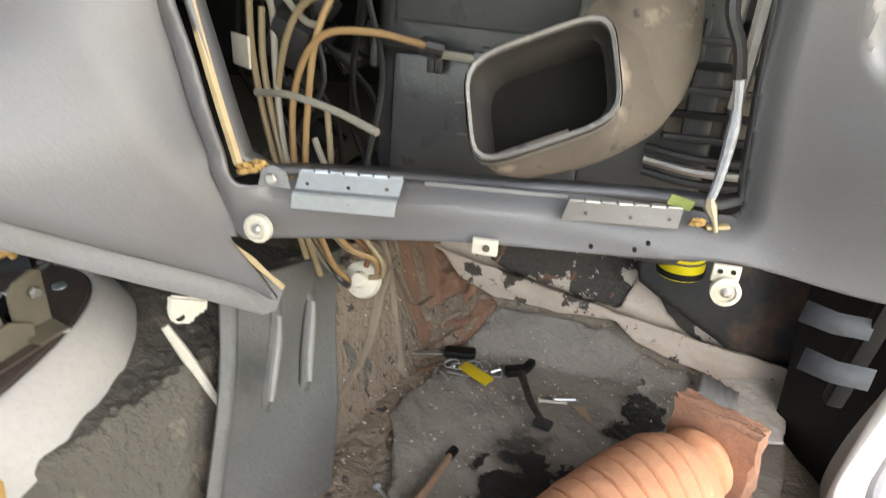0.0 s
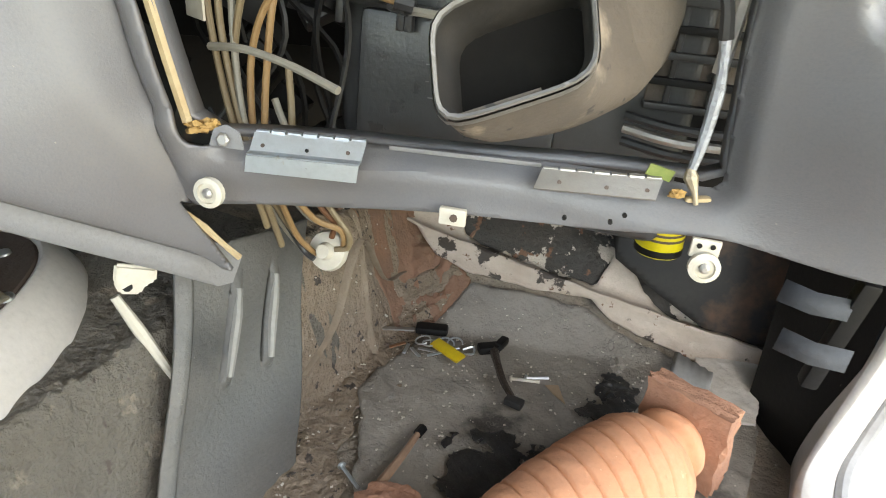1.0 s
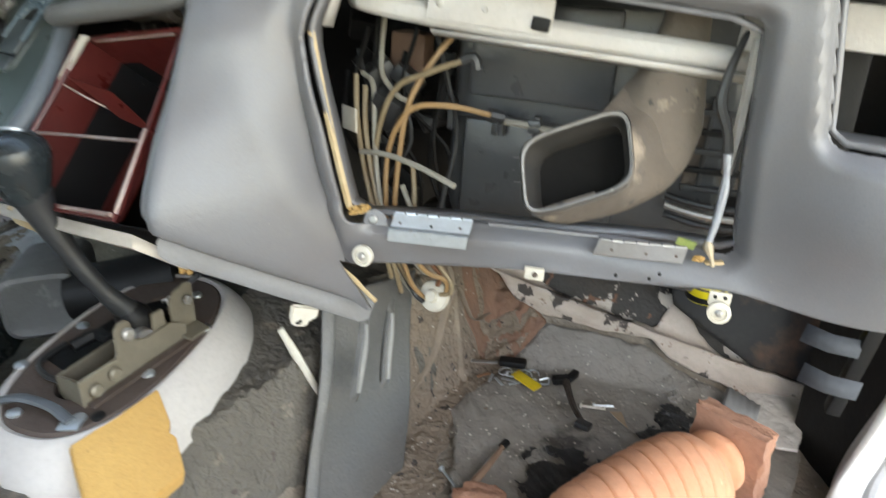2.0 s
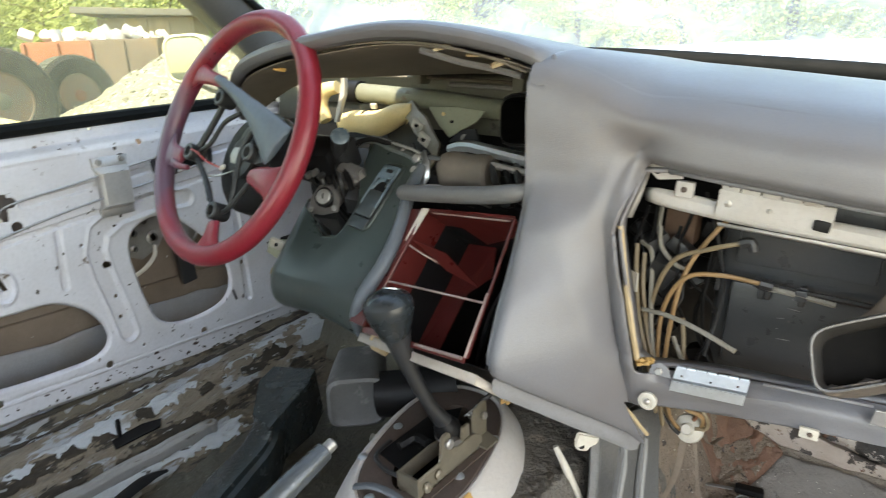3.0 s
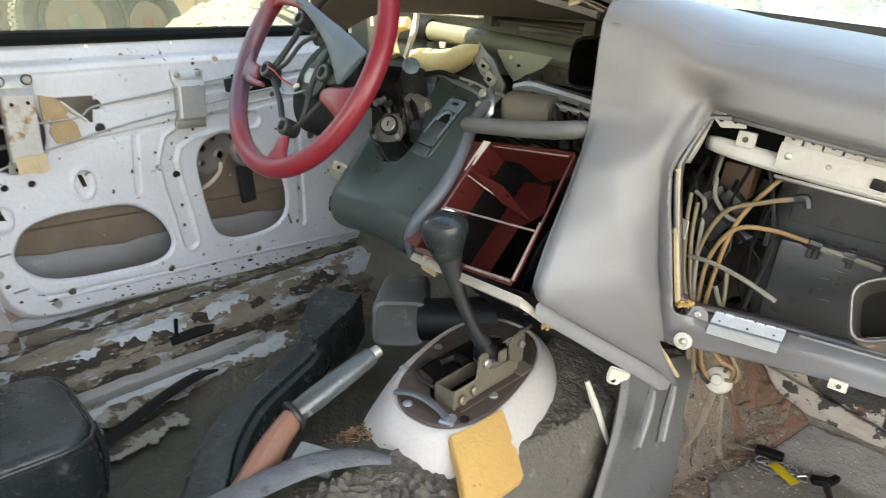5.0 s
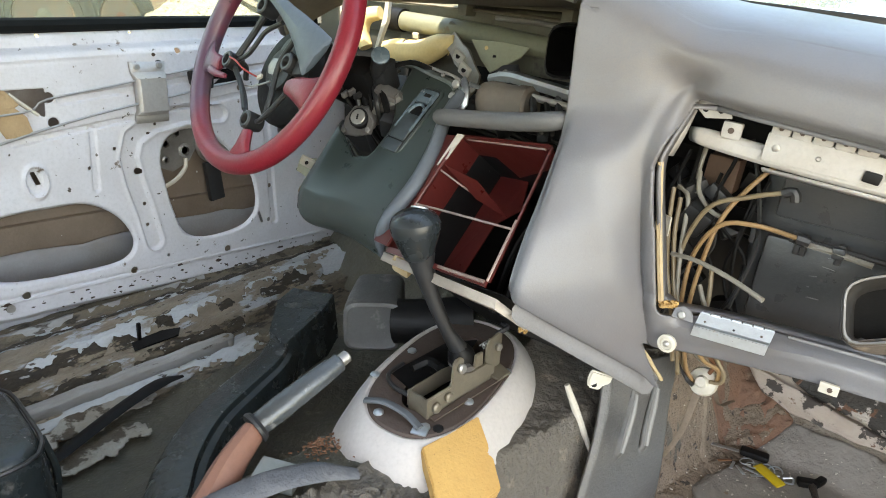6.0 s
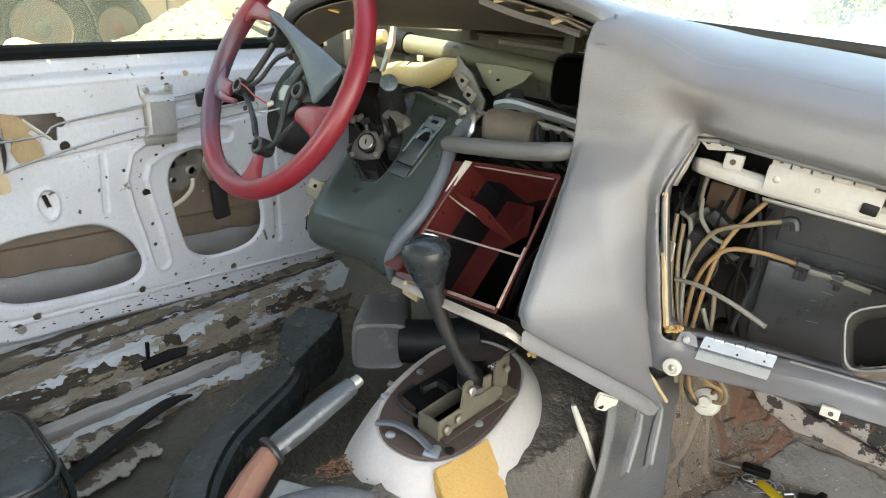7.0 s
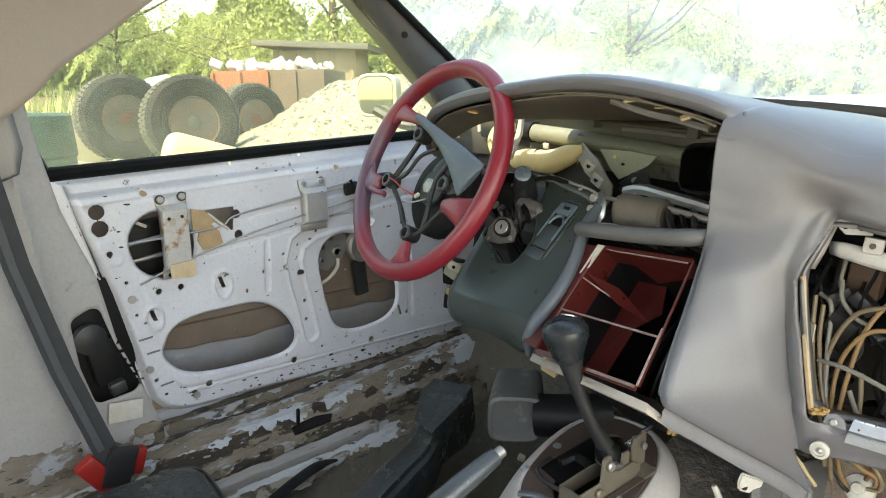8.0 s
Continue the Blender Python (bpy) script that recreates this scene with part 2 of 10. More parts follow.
BARK = mat("tree_bark", (0.10, 0.075, 0.05), 0.9, second=(0.07, 0.05, 0.035), scale=6, bump=0.6, grain=40)
BODY = mat("silver_body_paint", (0.52, 0.54, 0.58), 0.3, 0.2, second=(0.46, 0.47, 0.5), scale=3, bump=0.02)
GASKET = mat("black_rubber_seal", (0.005, 0.006, 0.006), 0.7, second=(0.012, 0.012, 0.012), scale=20, bump=0.2, spec=0.12)


def wheel_paint():
    """Red sprayed leather that fades to bare grey-purple at one side of the rim."""
    m = mat("red_sprayed_rim", (0.225, 0.014, 0.026), 0.33, second=(0.15, 0.014, 0.024), scale=9, amount=0.9, bump=0.25, grain=260, third=(0.30, 0.12, 0.12), t_scale=14, t_cut=0.66, t_soft=0.2)
    nt = m.node_tree
    b = nt.nodes["Principled BSDF"]
    col = b.inputs["Base Color"].links[0].from_socket
    tc = nt.nodes.new("ShaderNodeTexCoord")
    sep = nt.nodes.new("ShaderNodeSeparateXYZ")
    nt.links.new(tc.outputs["Object"], sep.inputs[0])
    add = nt.nodes.new("ShaderNodeMath")
    nz = nt.nodes.new("ShaderNodeTexNoise")
    nz.inputs["Scale"].default_value = 9.0
    nt.links.new(tc.outputs["Object"], nz.inputs[0])
    nt.links.new(sep.outputs[0], add.inputs[0])
    sc = nt.nodes.new("ShaderNodeMath")
    sc.operation = "MULTIPLY_ADD"
    sc.inputs[1].default_value, sc.inputs[2].default_value = 0.42, -0.21
    nt.links.new(nz.outputs[0], sc.inputs[0])
    nt.links.new(sc.outputs[0], add.inputs[1])
    r = nt.nodes.new("ShaderNodeMapRange")
    r.inputs[1].default_value, r.inputs[2].default_value = -0.10, -0.17
    nt.links.new(add.outputs[0], r.inputs[0])
    mx = nt.nodes.new("ShaderNodeMix")
    mx.data_type = "RGBA"
    nt.links.new(r.outputs[0], mx.inputs[0])
    nt.links.new(col, mx.inputs[6])
    mx.inputs[7].default_value = (0.10, 0.055, 0.085, 1)
    nt.links.new(mx.outputs[2], b.inputs["Base Color"])
    return m


RIM_RED = wheel_paint()


def glass(name, tint, dust, dust_col=(0.8, 0.82, 0.85)):
    """A clear pane with a film of dust on it."""
    m = bpy.data.materials.new(name)
    m.use_nodes = True
    nt = m.node_tree
    out = nt.nodes["Material Output"]
    nt.nodes.remove(nt.nodes["Principled BSDF"])
    tr = nt.nodes.new("ShaderNodeBsdfTransparent")
    tr.inputs[0].default_value = (*tint, 1)
    gl = nt.nodes.new("ShaderNodeBsdfGlossy")
    gl.inputs["Roughness"].default_value = 0.02
    df = nt.nodes.new("ShaderNodeBsdfTranslucent")
    df.inputs[0].default_value = (*dust_col, 1)
    m1, m2 = nt.nodes.new("ShaderNodeMixShader"), nt.nodes.new("ShaderNodeMixShader")
    tc = nt.nodes.new("ShaderNodeTexCoord")
    nz = nt.nodes.new("ShaderNodeTexNoise")
    nz.inputs["Scale"].default_value, nz.inputs["Detail"].default_value = 7.0, 8.0
    nt.links.new(tc.outputs["Object"], nz.inputs[0])
    r = nt.nodes.new("ShaderNodeMapRange")
    r.inputs[1].default_value, r.inputs[2].default_value, r.inputs[3].default_value, r.inputs[4].default_value = 0.3, 0.75, dust * 0.6, dust * 1.5
    nt.links.new(nz.outputs[0], r.inputs[0])
    nt.links.new(r.outputs[0], m1.inputs[0])
    nt.links.new(tr.outputs[0], m1.inputs[1])
    nt.links.new(df.outputs[0], m1.inputs[2])
    m2.inputs[0].default_value = 0.045
    nt.links.new(m1.outputs[0], m2.inputs[1])
    nt.links.new(gl.outputs[0], m2.inputs[2])
    nt.links.new(m2.outputs[0], out.inputs[0])
    return m


GLASS_WS = glass("dusty_windscreen_glass", (0.88, 0.95, 0.97), 0.30, (0.66, 0.77, 0.80))
GLASS_DOOR = glass("green_tinted_glass", (0.94, 0.97, 0.80), 0.15, (0.85, 0.82, 0.52))


# ---- mesh helpers ----
def thing(name, label, category, at=(0, 0, 0), group="", kind=""):
    return tagged(_empty(name, at), label, category, group, kind)


def _empty(name, at):
    e = new(name)
    e.location = at
    e.empty_display_size = 0.02
    return e


def part(name, bm, material, parent=None, label="", smooth=True, solid=0.0, sub=0, offset=-1.0):
    """Links a bmesh as one mesh object, under a thing or a part. Its points are in the world's metres."""
    me = bpy.data.meshes.new(name)
    bmesh.ops.recalc_face_normals(bm, faces=bm.faces) if len(bm.faces) < 30000 else None
    bm.to_mesh(me)
    bm.free()
    return part_mesh(name, me, material, parent, label, smooth, solid, sub, offset)


def part_mesh(name, me, material, parent=None, label="", smooth=True, solid=0.0, sub=0, offset=-1.0):
    me.materials.append(material)
    if smooth:
        me.shade_smooth()
        me.set_sharp_from_angle(angle=radians(38))
    ob = new(name, me)
    if parent is not None:
        ob.parent = parent
        ob.matrix_parent_inverse = world_of(parent).inverted()
    if solid:
        s = ob.modifiers.new("thick", "SOLIDIFY")
        s.thickness, s.offset = solid, offset
    if sub:
        s = ob.modifiers.new("round", "SUBSURF")
        s.levels = s.render_levels = sub
    if label:
        ob["label"] = label
    return ob


def world_of(ob):
    if ob.parent is None:
        return ob.matrix_basis.copy()
    return world_of(ob.parent) @ ob.matrix_parent_inverse @ ob.matrix_basis


def box(c, s, rot=(0, 0, 0), bevel=0.002, seg=2, bm=None, taper=1.0):
    own = bmesh.new()
    m = pose(*c, *rot) @ Matrix.Diagonal((*s, 1))
    bmesh.ops.create_cube(own, size=1.0)
    for v in own.verts:
        if v.co.z > 0:
            v.co.x *= taper
            v.co.y *= taper
    bmesh.ops.transform(own, matrix=m, verts=own.verts)
    if bevel:
        bmesh.ops.bevel(own, geom=list(own.edges), offset=bevel, segments=seg, affect="EDGES", profile=0.6)
    return merge(bm, own)


def merge(bm, own):
    if bm is None:
        return own
    me = bpy.data.meshes.new("tmp")
    own.to_mesh(me)
    own.free()
    bm.from_mesh(me)
    bpy.data.meshes.remove(me)
    return bm


def spline(pts, n):
    """Catmull-Rom through the points, n points a span."""
    p = [np.array(q, float) for q in pts]
    p = [2 * p[0] - p[1], *p, 2 * p[-1] - p[-2]]
    out = []
    for i in range(1, len(p) - 2):
        for k in range(n):
            t = k / n
            a, b, c, d = p[i - 1 : i + 3]
            out.append(0.5 * (2 * b + (c - a) * t + (2 * a - 5 * b + 4 * c - d) * t * t + (3 * b - a - 3 * c + d) * t**3))
    out.append(p[-2])
    return [Vector(q) for q in out]


def tube(pts, r, n=8, smooth=4, bm=None, closed=False, flat=1.0, caps=True):
    """A pipe along the points; r is a number or one radius a point; flat squeezes it upright."""
    path = spline(pts, smooth) if smooth else [Vector(q) for q in pts]
    rs = r if isinstance(r, (list, tuple)) else [r] * len(pts)
    bm = bm or bmesh.new()
    rings, up = [], None
    m = len(path)
    for i, p in enumerate(path):
        a, b = path[max(i - 1, 0)], path[min(i + 1, m - 1)]
        if closed:
            a, b = path[i - 1], path[(i + 1) % m]
        d = (b - a).normalized()
        if up is None:
            up = Vector((0, 0, 1)) if abs(d.z) < 0.9 else Vector((0, 1, 0))
        side = d.cross(up).normalized()
        up = side.cross(d).normalized()
        f = i / max(smooth, 1)
        k = min(int(f), len(rs) - 1)
        rr = rs[k] + (rs[min(k + 1, len(rs) - 1)] - rs[k]) * (f - k)
        rings.append([bm.verts.new(p + (side * math.cos(w) + up * math.sin(w) * flat) * rr) for w in (2 * math.pi * j / n for j in range(n))])
    for i in range(m if closed else m - 1):
        A, B = rings[i], rings[(i + 1) % m]
        for j in range(n):
            bm.faces.new((A[j], A[(j + 1) % n], B[(j + 1) % n], B[j]))
    if caps and not closed:
        bm.faces.new(rings[0][::-1])
        bm.faces.new(rings[-1])
    return bm


def lathe(profile, at, axis=(0, 0, 1), n=20, bm=None, twist=0.0):
    """Turns (radius, height) pairs round an axis through at."""
    own = bmesh.new()
    rings = [[own.verts.new((max(r, 1e-4) * math.cos(w), max(r, 1e-4) * math.sin(w), h)) for w in (2 * math.pi * j / n for j in range(n))] for r, h in profile]
    for A, B in zip(rings, rings[1:]):
        for j in range(n):
            own.faces.new((A[j], A[(j + 1) % n], B[(j + 1) % n], B[j]))
    own.faces.new(rings[0][::-1])
    own.faces.new(rings[-1])
    q = Vector((0, 0, 1)).rotation_difference(Vector(axis).normalized()).to_matrix().to_4x4()
    bmesh.ops.transform(own, matrix=Matrix.Translation(at) @ q, verts=own.verts)
    return merge(bm, own)


def loft(sections, closed=False, bm=None, caps=False):
    """Joins rows of points of equal count by faces."""
    bm = bm or bmesh.new()
    rows = [[bm.verts.new(p) for p in s] for s in sections]
    for A, B in zip(rows, rows[1:]):
        for j in range(len(A) if closed else len(A) - 1):
            bm.faces.new((A[j], A[(j + 1) % len(A)], B[(j + 1) % len(A)], B[j]))
    if caps:
        bm.faces.new(rows[0][::-1])
        bm.faces.new(rows[-1])
    return bm


def plate(corners, thick, bm=None, bevel=0.0):
    """A flat or slightly bent slab with the given outline, thickened away from its front."""
    own = bmesh.new()
    vs = [own.verts.new(c) for c in corners]
    f = own.faces.new(vs)
    own.normal_update()
    n = f.normal.copy()
    r = bmesh.ops.extrude_face_region(own, geom=[f])
    for v in r["geom"]:
        if isinstance(v, bmesh.types.BMVert):
            v.co -= n * thick
    if bevel:
        bmesh.ops.bevel(own, geom=list(own.edges), offset=bevel, segments=2, affect="EDGES")
    return merge(bm, own)


def sd_poly(x, z, pts, r=0.0):
    """Signed distance to a polygon, its corners rounded by r: below zero inside."""
    pts = np.array(pts, float)
    d, inside = np.full(np.shape(x), 1e9), np.zeros(np.shape(x), bool)
    if r:
        c = pts.mean(0)
        away = pts - c
        pts = c + away * (1 - r / np.linalg.norm(away, axis=1))[:, None]
    for a, b in zip(pts, np.roll(pts, -1, 0)):
        e = b - a
        t = np.clip(((x - a[0]) * e[0] + (z - a[1]) * e[1]) / (e @ e), 0, 1)
        d = np.minimum(d, np.hypot(x - a[0] - t * e[0], z - a[1] - t * e[1]))
        if a[1] != b[1]:
            cut = ((a[1] > z) != (b[1] > z)) & (x < (b[0] - a[0]) * (z - a[1]) / (b[1] - a[1]) + a[0])
            inside ^= cut
    return np.where(inside, -d, d) - r


def rounded(pts, n=6):
    """A closed smooth curve through the points."""
    p = [np.array(q, float) for q in pts]
    m, out = len(p), []
    for i in range(m):
        a, b, c, d = p[i - 1], p[i], p[(i + 1) % m], p[(i + 2) % m]
        for k in range(n):
            t = k / n
            out.append(tuple(0.5 * (2 * b + (c - a) * t + (2 * a - 5 * b + 4 * c - d) * t * t + (3 * b - a - 3 * c + d) * t**3)))
    return out


def sheet(fn, u0, u1, nu, v0, v1, nv, keep):
    """A skin: the grid (u, v) carried into space by fn, cut to where keep(u, v) > 0 with clean edges."""
    U, V = np.meshgrid(np.linspace(u0, u1, nu + 1), np.linspace(v0, v1, nv + 1), indexing="ij")
    mid = keep((U[1:, 1:] + U[:-1, :-1]) / 2, (V[1:, 1:] + V[:-1, :-1]) / 2) > 0
    used, gone = np.zeros(U.shape, bool), np.zeros(U.shape, bool)
    for a in (0, 1):
        for b in (0, 1):
            used[a : nu + a, b : nv + b] |= mid
            gone[a : nu + a, b : nv + b] |= ~mid
    edge = used & gone
    e = 1e-5
    for _ in range(4):
        u, v = U[edge], V[edge]
        s, gu, gv = keep(u, v), (keep(u + e, v) - keep(u - e, v)) / (2 * e), (keep(u, v + e) - keep(u, v - e)) / (2 * e)
        g = gu**2 + gv**2 + 1e-9
        lim = 1.2
        U[edge] = u - np.clip(s * gu / g, -lim * (u1 - u0) / nu, lim * (u1 - u0) / nu)
        V[edge] = v - np.clip(s * gv / g, -lim * (v1 - v0) / nv, lim * (v1 - v0) / nv)
    X, Y, Z = fn(U, V)
    idx = -np.ones(U.shape, int)
    idx[used] = np.arange(used.sum())
    P = np.stack([X[used], Y[used], Z[used]], -1)
    q = np.stack([idx[:-1, :-1][mid], idx[1:, :-1][mid], idx[1:, 1:][mid], idx[:-1, 1:][mid]], -1)
    me = bpy.data.meshes.new("sheet")
    me.from_pydata(P.tolist(), [], q.tolist())
    return me


def ring_rect(c, ux, uy, w, h, r=0.25, n=44):
    """A rounded rectangle round c, spanned by ux and uy."""
    out = []
    for k in range(n):
        a = 2 * math.pi * (k + 0.5) / n
        ca, sa = math.cos(a), math.sin(a)
        q = 5.0 if r < 0.5 else 2.4
        s = (abs(ca) ** q + abs(sa) ** q) ** (-1 / q)
        out.append(Vector(c) + Vector(ux) * (ca * s * w / 2) + Vector(uy) * (sa * s * h / 2))
    return out


def bolt(at, axis, r=0.005, h=0.004, bm=None):
    return lathe([(r * 0.8, 0), (r, h * 0.3), (r, h * 0.7), (r * 0.7, h)], at, axis, 6 if r < 0.006 else 10, bm)


# ---- the car's shell ----
def lump(x, y, s, seed=0.0):
    """Fine unevenness of trodden mats, for arrays."""
    return 0.5 * np.sin(x * s + seed + 1.7 * np.sin(y * s * 0.8)) * np.cos(y * s * 1.1 + 0.6 * np.sin(x * s * 1.3 + seed)) + 0.3 * np.sin((x + y) * s * 2.3 + seed)


def ragged(x, y, s, seed=0.0, octaves=4):
    """Uneven noise of a few sizes, about -1 to 1, for arrays."""
    out, amp = 0.0, 0.55
    for k in range(octaves):
        a, b = x * s + 7.3 * seed + 11.0 * k, y * s - 3.1 * seed + 5.0 * k
        i, j = np.floor(a), np.floor(b)
        fa, fb = a - i, b - j
        fa, fb = fa * fa * (3 - 2 * fa), fb * fb * (3 - 2 * fb)

        def h(p, q):
            r = np.sin(p * 127.1 + q * 311.7 + seed) * 43758.5453
            return 2 * (r - np.floor(r)) - 1

        out = out + amp * ((h(i, j) * (1 - fa) + h(i + 1, j) * fa) * (1 - fb) + (h(i, j + 1) * (1 - fa) + h(i + 1, j + 1) * fa) * fb)
        s, amp = s * 2.1, amp * 0.55
    return out


def tunnel_half(y):
    return 0.125 + 0.28 * np.clip(y, -0.1, 0.3)


def ground_z(x, y):
    """Floor pan: two wells, the tunnel between them, the toe board rising at the front."""
    hw = tunnel_half(y)
    ax = np.abs(x)
    side = np.clip((hw + 0.035 - ax) / 0.05, 0, 1)
    side = side * side * (3 - 2 * side)
    top = 0.215 + 0.02 * np.clip((0.1 - ax) / 0.1, 0, 1) - 0.05 * np.clip(-0.35 - y, 0, 0.4)
    top = top - 0.020 * np.exp(-(((x + 0.022) / 0.15) ** 4) - (((y + 0.06) / 0.20) ** 4))
    well = 0.05 + 0.84 * np.clip(y - 0.335, 0, 0.6)
    z = well + (np.maximum(top, well) - well) * side
    # worn rib cross pressed into the passenger well
    d1 = np.abs((x - 0.215) * 0.62 - (y - 0.305) * 0.78)
    d2 = np.abs((x - 0.215) * 0.85 + (y - 0.305) * 0.5)
    near = np.exp(-((x - 0.22) ** 2 + (y - 0.28) ** 2) / 0.012)
    z = z + near * 0.010 * (np.exp(-((d1 / 0.006) ** 2)) + 0.6 * np.exp(-((d2 / 0.005) ** 2)))
    rough = np.where(ax < hw, 0.0022, 0.0016)
    return z + rough * lump(x, y, 75.0) + 0.0028 * lump(x, y, 31.0, 2.0) + 0.0010 * lump(x, y, 170.0, 5.0)


floor = tagged(part_mesh("floor", sheet(lambda u, v: (u, v, ground_z(u, v)), 0.0, 0.74, 190, -1.6, 0.62, 420, lambda u, v: 0 * u + 1.0), TAR), "dark tarred car floor with dirt and rust", "floor", kind="structure")
tagged(part_mesh("floor_driver_side", sheet(lambda u, v: (u, v, ground_z(u, v)), -0.74, 0.0, 150, -1.6, 0.62, 300, lambda u, v: 0 * u + 1.0), TAR_DARK), "dark olive-brown car floor on the driver's side", "floor", kind="structure")


# grey carpet mat on the tunnel beside the gear lever
def sm0(x):
    return np.clip(x / 0.2, 0, 1)


def mat_w(u, v):
    """0 under the lever's collar, 1 away from it."""
    return np.clip((np.hypot((u + 0.022) / 0.108, (v + 0.04) / 0.19) - 1.0) / 0.12, 0, 1)


def mat_fn(u, v):
    z = ground_z(u, v)
    return u, v, z + 0.005 + mat_w(u, v) * 0.004 * np.clip(np.abs(lump(u, v, 70.0, 1.0)) - 0.15, 0, 1) * (0.35 + 0.65 * sm0(0.16 - v)) + 0.0085 * np.clip(np.sin(u * 330 + 2.2 * np.sin(v * 95)) * np.sin(v * 300 + 1.8 * np.sin(u * 120)) + 0.15, 0, 1) ** 0.7 * sm0(0.14 - v) * np.clip(0.6 + lump(u, v, 22.0, 4.0), 0, 1) * mat_w(u, v)


mat_me = sheet(mat_fn, 0.0, 0.21, 110, -0.75, 0.26, 420, lambda u, v: np.minimum(tunnel_half(v) + 0.022 - u + 0.004 * np.sin(v * 60), 0.252 - v))
tagged(part_mesh("tunnel_mat", mat_me, CARPET, solid=0.004), "lumpy grey-brown sound-deadening mat on the tunnel", "floor mat", kind="structure")

# tar mat that ends in a straight cut on the passenger side
mat2 = sheet(lambda u, v: (u, v, ground_z(u, v) + 0.0085 + 0.0015 * lump(u, v, 50, 3)), 0.20, 0.66, 110, -0.6, 0.46, 240,
             lambda u, v: np.minimum.reduce([np.interp(u, [0.25, 0.29, 0.33, 0.42, 0.48, 0.51, 0.56, 0.62], [0.24, 0.34, 0.392, 0.389, 0.382, 0.366, 0.352, 0.342]) - v + 0.004 * ragged(u, v, 30.0, 2.0), u - np.interp(v, [-0.6, 0.08, 0.206, 0.30, 0.40], [0.33, 0.282, 0.243, 0.262, 0.31]) + 0.005 * ragged(u, v, 40.0, 6.0), 0.64 - u - 0.02 * np.sin(v * 17), v + 0.6]))
tagged(part_mesh("floor_mat", mat2, TAR_BLACK, solid=0.004), "cracked black bitumen floor mat in the passenger well", "floor mat", kind="structure")


STAIN = mat("black_oil_stain", (0.020, 0.020, 0.021), 0.35, second=(0.05, 0.047, 0.044), scale=40, amount=0.9, bump=0.6, grain=200, fleck=(0.3, 0.28, 0.25), f_scale=220, f_cut=0.71)
for x_, y_, rx_, ry_, k_ in ((0.405, 0.115, 0.060, 0.075, 2.0), (0.505, 0.235, 0.035, 0.030, 5.0), (0.34, 0.02, 0.03, 0.05, 8.0)):
    tagged(part_mesh("oil_stain", sheet(lambda u, v: (u, v, ground_z(u, v) + 0.0145 + 0.0015 * lump(u, v, 50, 3)), x_ - 1.5 * rx_, x_ + 1.5 * rx_, 90, y_ - 1.5 * ry_, y_ + 1.5 * ry_, 110, lambda u, v: 0.75 - np.hypot((u - x_) / rx_, (v - y_) / ry_) + 0.55 * ragged(u, v, 55, k_, 5)), STAIN, solid=0.0012), "ragged black oil stain on the floor mat", "oil stain", kind="structure")


# pale painted toe board seam
def seam(u, v):
    y = 0.354 + 0.082 * np.clip((0.70 - u) / 0.47, 0, 1) ** 1.15 + v
    z = 0.05 + 0.84 * (y - 0.335)
    fold = 0.010 * np.exp(-(((v - 0.005) / 0.006) ** 2)) + 0.014 * (1 - np.exp(-np.clip(v - 0.02, 0, 1) / 0.02))
    return u, y - 0.6 * fold, z + 0.012 + fold + 0.002 * lump(u, v, 60)


seam_me = sheet(seam, 0.20, 0.71, 150, -0.035, 0.11, 60, lambda u, v: np.minimum(v - np.interp(u, [0.20, 0.24, 0.275, 0.32, 0.37, 0.415, 0.48, 0.505, 0.535, 0.575, 0.61, 0.71], [0.01, 0.005, -0.013, -0.018, -0.013, -0.008, 0.0, -0.010, -0.015, -0.018, -0.020, -0.022]), np.interp(u, [0.20, 0.28, 0.31, 0.34, 0.44, 0.485, 0.505, 0.52, 0.54, 0.575, 0.71], [0.06, 0.05, 0.020, 0.014, 0.012, 0.020, 0.056, 0.048, 0.028, 0.012, 0.010]) - v + 0.004 * ragged(u, v, 40.0, 3.0)))
tagged(part_mesh("toe_board_panel", seam_me, TAN_PAINT, solid=0.003), "tan painted toe board seam with flaked black coating", "body panel", kind="structure")
coat_me = sheet(lambda u, v: (seam(u, v)[0], seam(u, v)[1] + 0.004, seam(u, v)[2] - 0.004), 0.20, 0.71, 110, 0.01, 0.14, 40, lambda u, v: 0 * u + 1.0)
tagged(part_mesh("toe_board_coating", coat_me, mat("flaked_black_coating", (0.040, 0.036, 0.033), 0.6, second=(0.09, 0.07, 0.055), scale=12, bump=0.8, third=(0.50, 0.44, 0.38), t_scale=19, t_cut=0.56, t_soft=0.015, fleck=(0.16, 0.08, 0.045), f_scale=40, f_cut=0.62, deep=0.004), solid=0.003), "flaking black coating on the toe board", "body panel", kind="structure")


def arch_fn(u, v):
    """Bulging black wall above the seam."""
    y = 0.40 - 0.03 * np.sin(np.pi * np.clip((u - 0.47) / 0.3, 0, 1)) * np.clip(1.2 - v, 0, 1) + 0.02 * v
    return u, y, 0.075 + 0.30 * v


